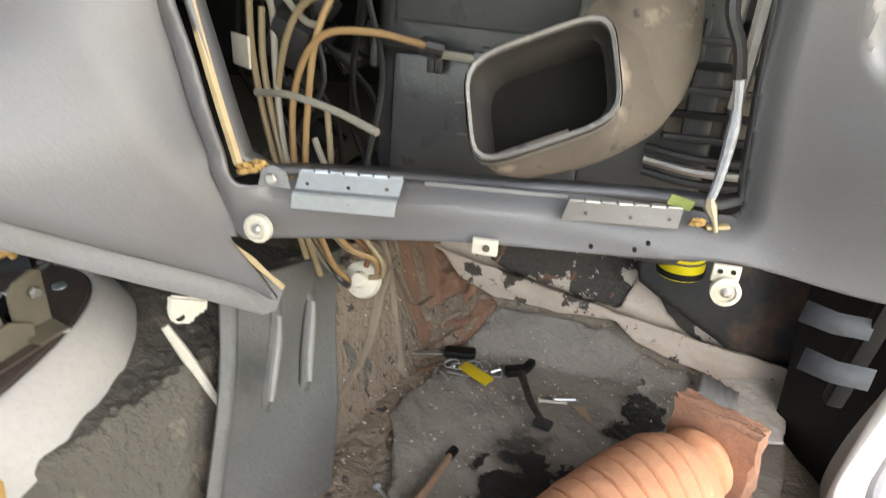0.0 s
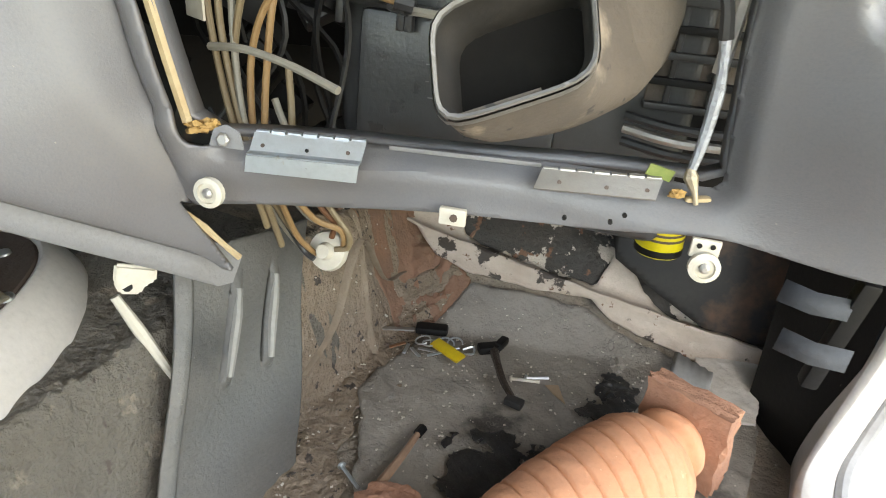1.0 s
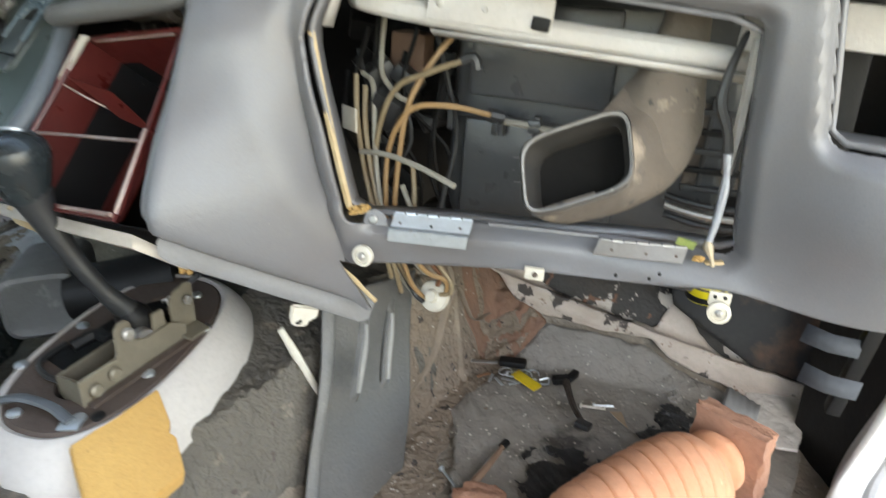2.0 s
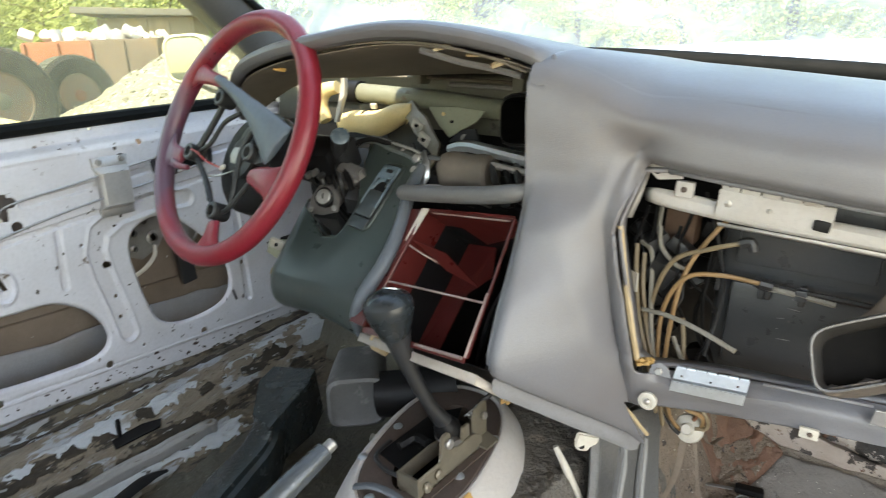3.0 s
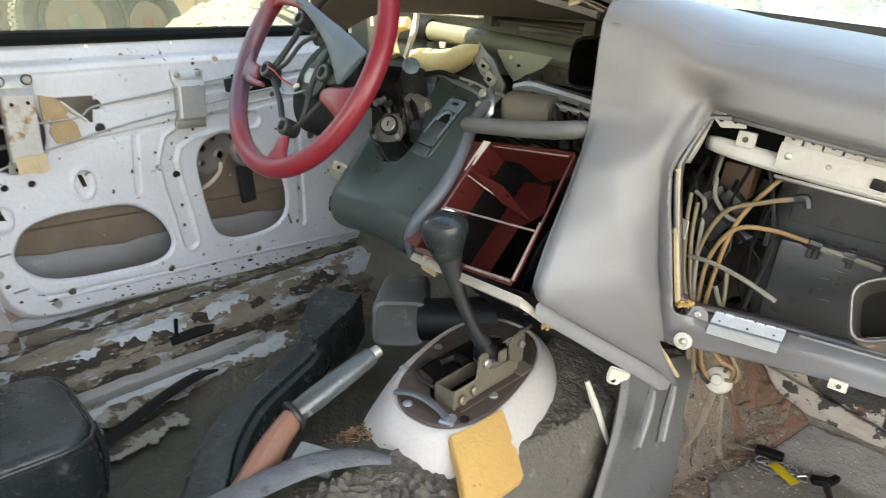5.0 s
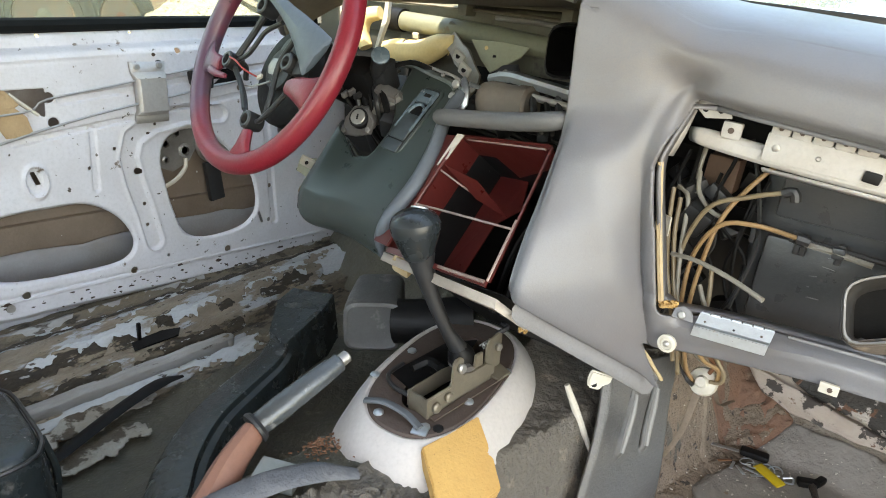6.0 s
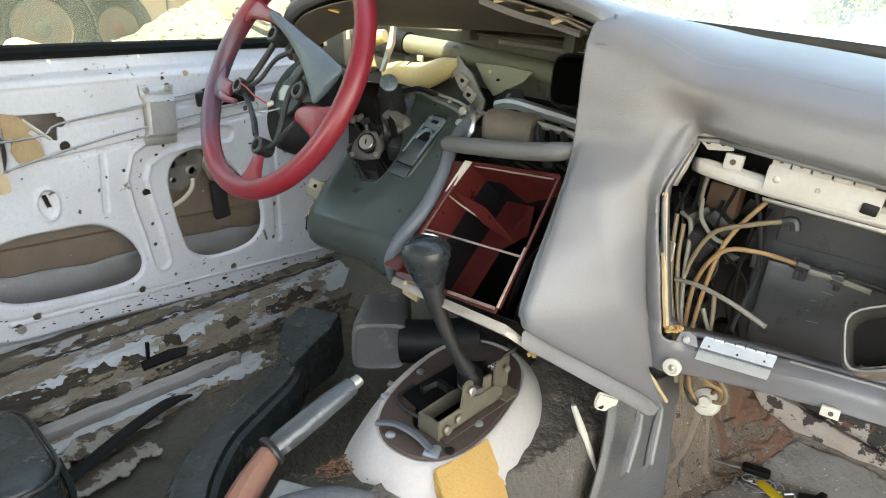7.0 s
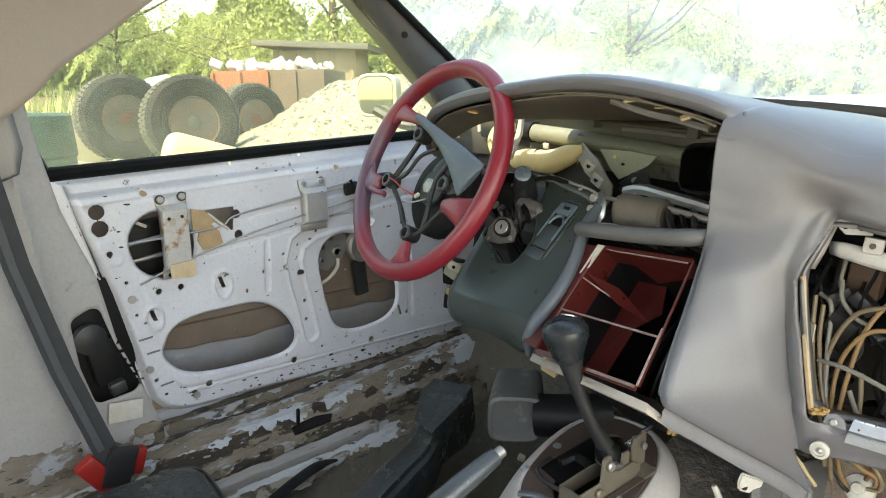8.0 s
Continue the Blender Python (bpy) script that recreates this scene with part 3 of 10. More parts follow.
tagged(part_mesh("wheel_arch_lining", sheet(arch_fn, 0.45, 0.76, 60, 0.0, 1.0, 60, lambda u, v: u - 0.50 - 0.16 * (1 - v / 0.30) * (v < 0.30) + 0.06 * np.clip(v - 0.3, 0, 1)), mat("black_arch_tar", (0.018, 0.018, 0.02), 0.6, second=(0.045, 0.04, 0.035), scale=9, third=(0.24, 0.12, 0.065), t_scale=5, t_cut=0.52, t_soft=0.2), solid=0.004), "black tarred wheel arch with a rust patch", "body panel", kind="structure")
def patch_fn(u, v):
    return u, v, 0.071 + 0.045 * (u - 0.60) + 0.05 * np.clip(v - 0.27, 0, 1) + 0.0018 * ragged(u, v, 60, 4.0)


tagged(part_mesh("corner_patch", sheet(patch_fn, 0.585, 0.70, 70, 0.235, 0.385, 90, lambda u, v: np.minimum.reduce([u - 0.604 - 0.15 * np.clip(0.29 - v, 0, 1), 0.680 - u - 0.35 * np.clip(0.33 - v, 0, 1), 0.368 - v, v - 0.250]) + 0.006 * ragged(u, v, 45, 8.0)), mat("flaked_white_filler", (0.66, 0.63, 0.60), 0.6, second=(0.46, 0.42, 0.38), scale=40, bump=0.5, third=(0.06, 0.05, 0.045), t_scale=40, t_cut=0.68), solid=0.003), "flaking white paint patch in the floor corner", "body panel", kind="structure")

# firewall behind everything
tagged(part("firewall", box((0, 0.50, 0.36), (1.5, 0.02, 0.48), (-8, 0, 0), 0.002), mat("dark_firewall", (0.03, 0.028, 0.026), 0.8, second=(0.07, 0.055, 0.045), scale=8, third=(0.16, 0.08, 0.05), t_scale=10, t_cut=0.63, t_soft=0.2)), "dark dirty firewall behind the dashboard", "body panel", kind="structure")
rust_me = sheet(lambda u, v: (u, v, ground_z(u, v) + 0.006 + 0.007 * ragged(u, v, 60, 2.0)), 0.15, 0.36, 100, 0.20, 0.52, 130, lambda u, v: np.minimum.reduce([u - 0.18 - 0.02 * np.sin(v * 40), 0.315 + 0.014 * np.sin(v * 55) + 0.008 * np.sin(v * 131) + 0.15 * (v - 0.40) - u, v - 0.315 - 0.02 * np.sin(u * 60) - 0.008 * np.sin(u * 170) - 0.3 * np.abs(u - 0.225)]))
dirt_me = sheet(lambda u, v: (u, v, ground_z(u, v) + 0.006 + 0.0032 * ragged(u, v, 90, 5.0)), 0.15, 0.42, 110, -0.15, 0.42, 200, lambda u, v: np.minimum.reduce([u - 0.165 - 0.006 * np.sin(v * 40), 0.262 + 0.012 * np.sin(v * 31) + 0.006 * np.sin(v * 97) + 0.30 * np.clip(v - 0.18, 0, 1) - u, 0.40 - v + 0.01 * np.sin(u * 70)]))
tagged(part_mesh("dirt_patch", dirt_me, mat("brown_trodden_dirt", (0.25, 0.195, 0.148), 0.9, second=(0.14, 0.112, 0.088), scale=26, amount=0.9, bump=1.0, grain=150, third=(0.24, 0.19, 0.145), t_scale=20, t_cut=0.6, fleck=(0.06, 0.05, 0.045), f_scale=70, f_cut=0.63, deep=0.006), solid=0.002), "brown trodden dirt beside the floor mat", "dirt", kind="structure")
tagged(part_mesh("rust_patch", rust_me, mat("rust_brown_scale", (0.24, 0.13, 0.085), 0.9, second=(0.12, 0.085, 0.065), scale=22, amount=1.2, bump=1.0, grain=140, third=(0.23, 0.17, 0.12), t_scale=30, t_cut=0.62), solid=0.003), "rust-brown scaling steel at the footwell corner", "body panel", kind="structure")

# sill on the driver's side
SILL_PROFILE = [(-0.785, 0.135), (-0.745, 0.14), (-0.735, 0.128), (-0.70, 0.126), (-0.665, 0.118), (-0.65, 0.09), (-0.615, 0.085), (-0.605, 0.066), (-0.565, 0.062), (-0.54, 0.05), (-0.52, 0.048)]


def sill_fn(sign):
    px, pz = np.array(SILL_PROFILE).T

    def fn(u, v):
        x = np.interp(u, np.linspace(0, 1, len(px)), px)
        z = np.interp(u, np.linspace(0, 1, len(pz)), pz)
        return -sign * (x - 0.09 * (sign > 0)), v, z - 0.03 * (sign > 0) + 0.0022 * lump(x * 3, v, 48) + 0.001 * lump(x * 3, v, 140, 1) - 0.03 * (v > 0.6)

    return fn


for s, nm, lab in ((-1, "sill_driver", "rusty dirt-caked door sill"), (1, "sill_passenger", "dark dirty passenger door sill")):
    tagged(part_mesh(nm, sheet(sill_fn(s), 0, 1, 70, -1.0, 0.5 if s < 0 else 0.16, 260, lambda u, v: 0 * u + 1.0), SILL_DIRT if s < 0 else BLACK_SOFT, solid=0.003), lab, "door sill", kind="structure")


def band(name, label, x0, x1, y0, y1, lift, rag, material, seed, gap=0.004):
    """A ragged-edged layer lying on the sill from x0 to x1."""
    def fn(u, v):
        px, pz = np.array(SILL_PROFILE).T
        z = np.interp(u, px, pz) + 0.0022 * lump(u * 3, v, 48) + 0.001 * lump(u * 3, v, 140, 1)
        return u, v, z + lift + 0.0006 * lump(u * 2, v, 150, seed + 1)

    def keep(u, v):
        e = np.minimum.reduce([u - x0, x1 - u, (v - y0) * 0.5, (y1 - v) * 0.5]) - rag
        hole = 0.5 + ragged(u * 2.2, v, 14.0, seed + 5.0)
        return np.minimum(e + rag * 2.6 * ragged(u * 1.5, v, 26.0, seed), 0.02 * hole + 0.5 * e - gap)

    return tagged(part_mesh(name, sheet(fn, x0, x1, max(12, int((x1 - x0) / 0.0018)), y0, y1, int((y1 - y0) / 0.0028), keep), material, solid=0.001), label, "door sill", kind="structure")


SILL_BROWN = mat("brown_sill_wear", (0.29, 0.25, 0.19), 0.6, second=(0.095, 0.072, 0.048), scale=24, amount=1.2, bump=1.0, third=(0.37, 0.39, 0.41), t_scale=16, t_cut=0.53, t_soft=0.05, stretch=(1.6, 0.6, 1.6), fleck=(0.05, 0.04, 0.032), f_scale=60, f_cut=0.62, deep=0.004)
STRIPM = mat("worn_strip_paint", (0.33, 0.335, 0.33), 0.55, second=(0.13, 0.105, 0.08), scale=14, amount=1.0, bump=0.8, third=(0.06, 0.05, 0.04), t_scale=26, t_cut=0.60, t_soft=0.05, stretch=(1.6, 0.5, 1.6))
band("sill_flange", "grey worn flange along the foot of the door", -0.756, -0.716, -0.60, 0.48, 0.0012, 0.004, STRIPM, 2.0)
band("sill_ledge", "dark dirt and rust along the foot of the door", -0.748, -0.712, -0.90, 0.45, 0.0026, 0.005, SILL_DIRT, 4.0, 0.006)
band("sill_paint", "pale blue-grey paint flaking off the sill", -0.736, -0.640, -0.75, 0.45, 0.0018, 0.008, SILL, 1.0, -0.003)
band("sill_wear", "brown worn metal below the sill paint", -0.672, -0.606, -0.70, 0.35, 0.0034, 0.010, SILL_BROWN, 3.0)
band("sill_stain", "rust stain across the sill paint", -0.730, -0.650, -0.75, 0.40, 0.0036, 0.010, SILL_BROWN, 9.0, 0.0150)
GRIME = mat("black_sill_grime", (0.030, 0.026, 0.020), 0.7, second=(0.085, 0.064, 0.042), scale=40, amount=1.1, bump=1.0, deep=0.005, third=(0.26, 0.22, 0.16), t_scale=34, t_cut=0.56, t_soft=0.06, stretch=(1.6, 0.5, 1.6), fleck=(0.36, 0.37, 0.37), f_scale=70, f_cut=0.64)
band("sill_crevice", "black grime in the fold below the door", -0.724, -0.706, -0.80, 0.45, 0.0044, 0.003, GRIME, 15.0, 0.001)
band("sill_step_grime", "black grime along the step of the sill", -0.668, -0.640, -0.80, 0.40, 0.0048, 0.006, GRIME, 18.0, 0.010)
band("sill_groove_grime", "black grime in the sill groove", -0.622, -0.590, -0.70, 0.35, 0.0044, 0.006, GRIME, 21.0, 0.010)
band("sill_groove_wear", "rust-streaked groove in the door sill", -0.600, -0.525, -0.60, 0.10, 0.0016, 0.010, SILL_BROWN, 7.0)
band("sill_groove_paint", "pale paint left in the sill groove", -0.600, -0.530, -0.60, 0.10, 0.0030, 0.010, SILL, 12.0, 0.0125)
rail_ = thing("sill_strip", "worn grey metal strip along the sill", "door sill", (-0.60, -0.15, 0.066), kind="structure")
rows_ = []
for dx_, z_ in ((-0.010, 0.066), (-0.009, 0.084), (-0.006, 0.0865), (0.001, 0.0855), (0.003, 0.083), (0.010, 0.082), (0.012, 0.080), (0.013, 0.060)):
    rows_.append([(-0.597 + dx_ + 0.020 * k / 24 + 0.0008 * math.sin(k * 2.1), -0.46 + 0.48 * k / 24, z_ + 0.0010 * math.sin(k * 1.3)) for k in range(25)])
part("strip_top", loft(rows_), STRIPM, rail_, solid=0.002)
part("strip_end", lathe([(0.0125, -0.02), (0.0125, -0.002), (0.010, 0.0)], (-0.576, 0.020, 0.0830), (0, 0, 1), 18), STRIPM, rail_)
part("strip_hole", lathe([(0.0065, 0), (0.0065, 0.0012)], (-0.576, 0.018, 0.0830), (0, 0, 1), 14), SILL_DIRT, rail_)
post_ = thing("sill_bracket", "small rusty bracket stub on the sill", "bracket", (-0.645, -0.105, 0.09))
part("stub", box((-0.650, -0.108, 0.112), (0.006, 0.006, 0.040), (0, 6, 0), 0.001), BLACK, post_)
part("stub_foot", plate([(-0.662, -0.12, 0.0985), (-0.628, -0.13, 0.094), (-0.622, -0.05, 0.096), (-0.640, -0.035, 0.099), (-0.655, -0.07, 0.1)], 0.003), BLACK, post_)
FLAKED = mat("flaked_floor_paint", (0.40, 0.40, 0.37), 0.7, second=(0.22, 0.16, 0.09), scale=14, amount=0.9, bump=0.9, third=(0.09, 0.075, 0.055), t_scale=16, t_cut=0.52, t_soft=0.04, deep=0.004)
for nm_, cx_, cy_, sx_, sy_ in (("floor_scar", -0.525, -0.265, 0.030, 0.095), ("floor_scar_white", -0.455, -0.275, 0.030, 0.055)):
    tagged(part_mesh(nm_, sheet(lambda u, v, a=cx_: (u, v, np.maximum(ground_z(u, v) + 0.011, 0.064 - 0.10 * np.clip(u + 0.54, 0, 1)) + 0.0015 * lump(u, v, 60, 4)), cx_ - 0.06, cx_ + 0.06, 60, cy_ - 0.14, cy_ + 0.14, 130, lambda u, v, a=cx_, b=cy_, p=sx_, q=sy_: 0.03 * (1 - np.hypot((u - a) / p, (v - b) / q) + 0.75 * ragged(u, v, 34.0, 3.0 + a * 9))), FLAKED, solid=0.002), "flaking white paint and rust on the driver's floor", "body panel", kind="structure")
tagged(part("body_side", box((-0.80, -0.25, 0.0), (0.02, 3.2, 0.30), bevel=0.004), BODY), "silver car body side below the door", "body panel", kind="structure")

# A-pillars and windscreen
A0, A1 = Vector((-0.70, 0.378, 0.807)), Vector((-0.66, 0.166, 0.919))
dirA = (A1 - A0).normalized()
PB, PT = A0 - dirA * 0.50, A0 + dirA * 0.62


W0, W1 = Vector((-0.74, 0.317, 0.757)), Vector((-0.715, 0.115, 0.912))


def pillar(name, sign, material, label):
    secs = []
    for k in (-1.3, -0.5, 0.0, 0.5, 1.0, 1.8, 2.6):
        a, b = W0.lerp(W1, k), A0.lerp(A1, k)
        mid = (a + b) / 2
        pts = [a, a.lerp(b, 0.12) + Vector((0.010, -0.008, 0)), mid + Vector((0.016, -0.014, 0.002)), a.lerp(b, 0.8) + Vector((0.008, -0.010, 0.004)), b, b + Vector((-0.01, 0.014, 0.014)), mid + Vector((-0.05, 0.02, 0.02)), a + Vector((-0.03, 0.0, 0.0))]
        secs.append([Vector((p.x * -sign, p.y, p.z)) for p in pts])
    return tagged(part(name, loft(secs, True, caps=True), material), label, "car pillar", kind="structure")


pillar("pillar_driver", -1, mat("grey_pillar_metal", (0.125, 0.13, 0.138), 0.4, 0.25, second=(0.07, 0.07, 0.07), scale=7, amount=1.0, bump=0.15, third=(0.03, 0.028, 0.026), t_scale=24, t_cut=0.66), "grey metal windscreen pillar beside the driver's door")
tagged(part("pillar_seal", tube([A0.lerp(A1, k) + Vector((0.004, -0.004, 0.004)) for k in (-1.2, -0.5, 0.2, 1.0, 1.8, 2.5)], 0.0085, 8, 4), GASKET), "black rubber seal along the windscreen pillar", "seal", kind="structure")
for k_ in (0.05, 0.55, 1.15):
    tagged(part("pillar_hole", lathe([(0.007, 0), (0.007, 0.003)], W0.lerp(W1, k_).lerp(A0.lerp(A1, k_), 0.55) + Vector((0.0165, -0.014, 0.0)), (0.75, -0.6, -0.1), 14), BLACK), "dark fixing hole in the windscreen pillar", "hole", kind="structure")
pillar("pillar_passenger", 1, WHITE, "white windscreen pillar on the passenger side")
ws = []
for k in np.linspace(0, 1, 9):
    c = PB.lerp(PT, k)
    ws.append([Vector((c.x * s * 1.06, c.y + 0.02 + 0.10 * (1 - s * s), c.z + 0.012 + 0.035 * (1 - s * s))) for s in np.linspace(-1, 1, 15)])
pane = tagged(part("windscreen", loft(ws), GLASS_WS), "dusty windscreen glass", "windscreen", kind="structure")
pane.visible_shadow = False
tagged(part("windscreen_seal", tube([(-0.60, 0.42, 0.703), (-0.2, 0.445, 0.708), (0.0, 0.45, 0.704), (0.32, 0.438, 0.674), (0.58, 0.415, 0.644), (0.72, 0.38, 0.625)], 0.014, 10, 6), GASKET), "black rubber windscreen seal", "seal", kind="structure")
tagged(part("scuttle", loft([[(x, 0.425, 0.690 - 0.09 * max(x, 0)) for x in np.linspace(-0.78, 0.78, 9)], [(x, 0.47, 0.655 - 0.09 * max(x, 0)) for x in np.linspace(-0.78, 0.78, 9)], [(x, 0.86 + 0.13 * (1 - (x / 0.78) ** 2), 0.600) for x in np.linspace(-0.78, 0.78, 9)]]), BLACK_SOFT, solid=0.006), "black scuttle below the windscreen", "scuttle", kind="structure")
tagged(part("bonnet", loft([[(x, 0.88 + 0.13 * (1 - (x / 0.8) ** 2), 0.63 + 0.03 * (1 - (x / 0.8) ** 2)) for x in np.linspace(-0.8, 0.8, 9)], [(x, 1.08, 0.72 - 0.03 * (x / 0.8) ** 2) for x in np.linspace(-0.8, 0.8, 9)], [(x, 1.30, 0.735 - 0.05 * (x / 0.8) ** 2) for x in np.linspace(-0.8, 0.8, 9)], [(x, 1.9, 0.60 - 0.06 * (x / 0.8) ** 2) for x in np.linspace(-0.8, 0.8, 9)]]), BODY, solid=0.006, sub=1), "pale silver bonnet beyond the windscreen", "car bonnet", kind="structure")
tagged(part("cowl_wall", loft([[(-0.72, 0.40, 0.60), (0.0, 0.405, 0.60), (0.72, 0.37, 0.55)], [(-0.72, 0.41, 0.66), (0.0, 0.42, 0.665), (0.72, 0.38, 0.60)], [(-0.72, 0.42, 0.69), (0.0, 0.43, 0.695), (0.72, 0.40, 0.625)]]), mat("dark_cowl_steel", (0.075, 0.07, 0.055), 0.7, second=(0.04, 0.036, 0.03), scale=10), solid=0.004), "dusty inner wall of the cowl behind the dials", "body panel", kind="structure")

# roof, rear and passenger side, which close the cabin
roof_z = PT.z + 0.005
rf = []
for y in (PT.y, -0.5, -1.0, -1.5):
    rf.append([(x, y, roof_z + 0.05 * (1 - (x / 0.68) ** 2) - (0.0 if y > -1.2 else 0.06)) for x in np.linspace(-0.68, 0.68, 11)])
tagged(part("ceiling", loft(rf), CLOTH, solid=0.03, offset=1.0), "beige cloth headlining", "ceiling", kind="structure")
tagged(part("rear_bulkhead", box((0, -1.55, 0.27), (1.5, 0.03, 0.5), bevel=0.005), CLOTH), "beige trim closing the rear of the cabin", "body panel", kind="structure")
for nm, sx in (("body_side_rear_driver", -0.74), ("body_side_rear_passenger", 0.76)):
    tagged(part(nm, box((sx, -1.2, 0.38), (0.03, 0.75, 0.50), bevel=0.006), DOORPAINT), "painted side panel behind the front door", "body panel", kind="structure")

for nm, sg in (("roof_side_driver", -1), ("roof_side_passenger", 1)):
    tagged(part(nm, loft([[(sg * 0.645, y, 1.035), (sg * 0.70, y, 1.045), (sg * 0.76, y, 1.03), (sg * 0.79, y, 1.0)] for y in (0.06, -0.2, -0.6, -1.0, -1.5)]), BODY, solid=0.02), "silver roof edge above the door", "car roof", kind="structure")

# passenger door opening: the white hinge pillar with its folded edges
hp = thing("hinge_pillar", "white painted hinge pillar of the open passenger door", "car pillar", (0.71, 0.22, -0.05), kind="structure")
APERTURE = [((0.725, 0.150, 0.72), 0.0), ((0.72, 0.165, 0.60), 0.0), ((0.71, 0.18, 0.36), 0.0), ((0.704, 0.190, 0.24), 0.0), ((0.696, 0.192, 0.175), 0.15), ((0.680, 0.180, 0.125), 0.5), ((0.660, 0.150, 0.102), 0.85), ((0.645, 0.10, 0.096), 1.0), ((0.635, 0.02, 0.096), 1.0), ((0.63, -0.30, 0.096), 1.0), ((0.63, -0.9, 0.096), 1.0)]


def aperture_row(out, up):
    """A line along the door opening; out is towards the outside, up off its face."""
    rows = []
    for p, k in APERTURE:
        n = Vector((0, -(1 - k), k)).normalized()
        rows.append(Vector(p) + Vector((out * (1 + 0.25 * k), 0.25 * k * out, 0)) + n * up)
    return spline(np.array(rows), 4)


part("pillar_face", loft([aperture_row(a, b) for a, b in ((0.010, -0.09), (0.004, -0.012), (0.0, 0.0), (0.004, 0.008), (0.016, 0.010), (0.026, 0.006), (0.030, -0.002))]), WHITE, hp, solid=0.004, sub=1)
part("pillar_step", loft([aperture_row(a, b) for a, b in ((0.032, -0.004), (0.040, -0.016), (0.052, -0.014), (0.075, -0.016), (0.12, -0.024))]), WHITE, hp, "white outer step of the door opening", solid=0.004, sub=1)
part("door_seal", tube([tuple(p) for p in aperture_row(0.033, 0.001)], 0.0065, 8, 1), mat("grey_seal", (0.3, 0.3, 0.31), 0.6, second=(0.16, 0.15, 0.15), scale=30), hp, "grey rubber seal on the door opening")
part("kick_side", box((0.735, 0.385, 0.25), (0.02, 0.27, 0.62), bevel=0.004), BLACK, hp)


# worn ribs pressed crosswise into the passenger well
RIBM = mat("worn_rib_steel", (0.27, 0.215, 0.165), 0.85, second=(0.15, 0.12, 0.09), scale=40, amount=1.0, bump=1.0, grain=150)
rib_cross = thing("floor_rib_cross", "worn pressed rib cross in the passenger floor", "floor rib", (0.213, 0.31, 0.06), kind="structure")
for path, rad in (([(0.193, 0.172), (0.203, 0.23), (0.210, 0.299), (0.224, 0.345), (0.240, 0.392)], 0.0080), ([(0.178, 0.322), (0.205, 0.305), (0.230, 0.280), (0.259, 0.251)], 0.0055)):
    rows = [(x, y, float(ground_z(np.array([x]), np.array([y]))[0]) + 0.0065) for x, y in path]
    part("rib", tube(rows, [rad * 0.5] + [rad] * (len(rows) - 2) + [rad * 0.4], 10, 6, flat=0.14), RIBM, rib_cross)


# ---- the driver's door ----
DX = -0.742
DOOR = [(-0.442, 0.606), (-0.428, 0.575), (-0.388, 0.412), (-0.366, 0.304), (-0.354, 0.228), (-0.344, 0.198), (-0.326, 0.176), (-0.300, 0.162), (-0.268, 0.156), (-0.188, 0.151), (0.219, 0.123), (0.55, 0.100), (0.58, 0.645), (0.141, 0.636)]
HOLE_A = rounded([(-0.352, 0.490), (-0.340, 0.522), (-0.310, 0.540), (-0.270, 0.536), (-0.244, 0.500), (-0.243, 0.462), (-0.262, 0.432), (-0.301, 0.422), (-0.340, 0.446)])
HOLE_B = rounded([(-0.314, 0.293), (-0.294, 0.325), (-0.250, 0.338), (-0.186, 0.339), (-0.123, 0.334), (-0.073, 0.300), (-0.050, 0.250), (-0.074, 0.219), (-0.150, 0.217), (-0.238, 0.225), (-0.284, 0.240), (-0.310, 0.266)])
HOLE_C = rounded([(0.020, 0.392), (0.038, 0.430), (0.085, 0.444), (0.132, 0.424), (0.180, 0.378), (0.218, 0.330), (0.224, 0.262), (0.188, 0.227), (0.106, 0.221), (0.056, 0.240), (0.036, 0.290), (0.026, 0.340)])
HOLE_D = [(-0.226, 0.532), (-0.163, 0.533), (-0.168, 0.490), (-0.190, 0.500)]
DOTS = [(-0.396, 0.552, 0.0125), (-0.394, 0.524, 0.0135), (-0.320, 0.575, 0.006), (-0.385, 0.480, 0.005), (-0.314, 0.400, 0.0055), (-0.275, 0.401, 0.0055), (-0.364, 0.426, 0.003), (-0.354, 0.365, 0.003), (-0.159, 0.519, 0.0085), (-0.157, 0.479, 0.0085), (-0.241, 0.201, 0.0065), (-0.058, 0.194, 0.0065), (0.145, 0.184, 0.0070), (-0.027, 0.378, 0.0062), (-0.020, 0.315, 0.0038), (-0.019, 0.274, 0.0038), (-0.111, 0.397, 0.0036), (0.072, 0.588, 0.0055), (-0.065, 0.425, 0.003), (-0.335, 0.237, 0.004), (-0.345, 0.262, 0.004), (0.012, 0.205, 0.003), (0.255, 0.225, 0.005), (0.265, 0.30, 0.005), (0.30, 0.42, 0.01), (-0.150, 0.612, 0.003), (0.0, 0.618, 0.003), (0.20, 0.515, 0.006), (-0.296, 0.470, 0.003)]
SLOTS = [(-0.197, 0.393, 0.0040, 0.011), (-0.326, 0.357, 0.0036, 0.010), (0.233, 0.235, 0.0036, 0.013)]


def sd_circle(u, v, c):
    return np.hypot(u - c[0], v - c[1]) - c[2]


def door_keep(u, v):
    d = -sd_poly(u, v, DOOR, 0.006)
    for h, r in ((HOLE_A, 0), (HOLE_B, 0), (HOLE_C, 0), (HOLE_D, 0.002)):
        d = np.minimum(d, sd_poly(u, v, h, r))
    for c in DOTS:
        d = np.minimum(d, sd_circle(u, v, c))
    for a, b, w, h in SLOTS:
        d = np.minimum(d, np.maximum(np.abs(u - a + 0.3 * (v - b)) - w, np.abs(v - b) - h))
    return d


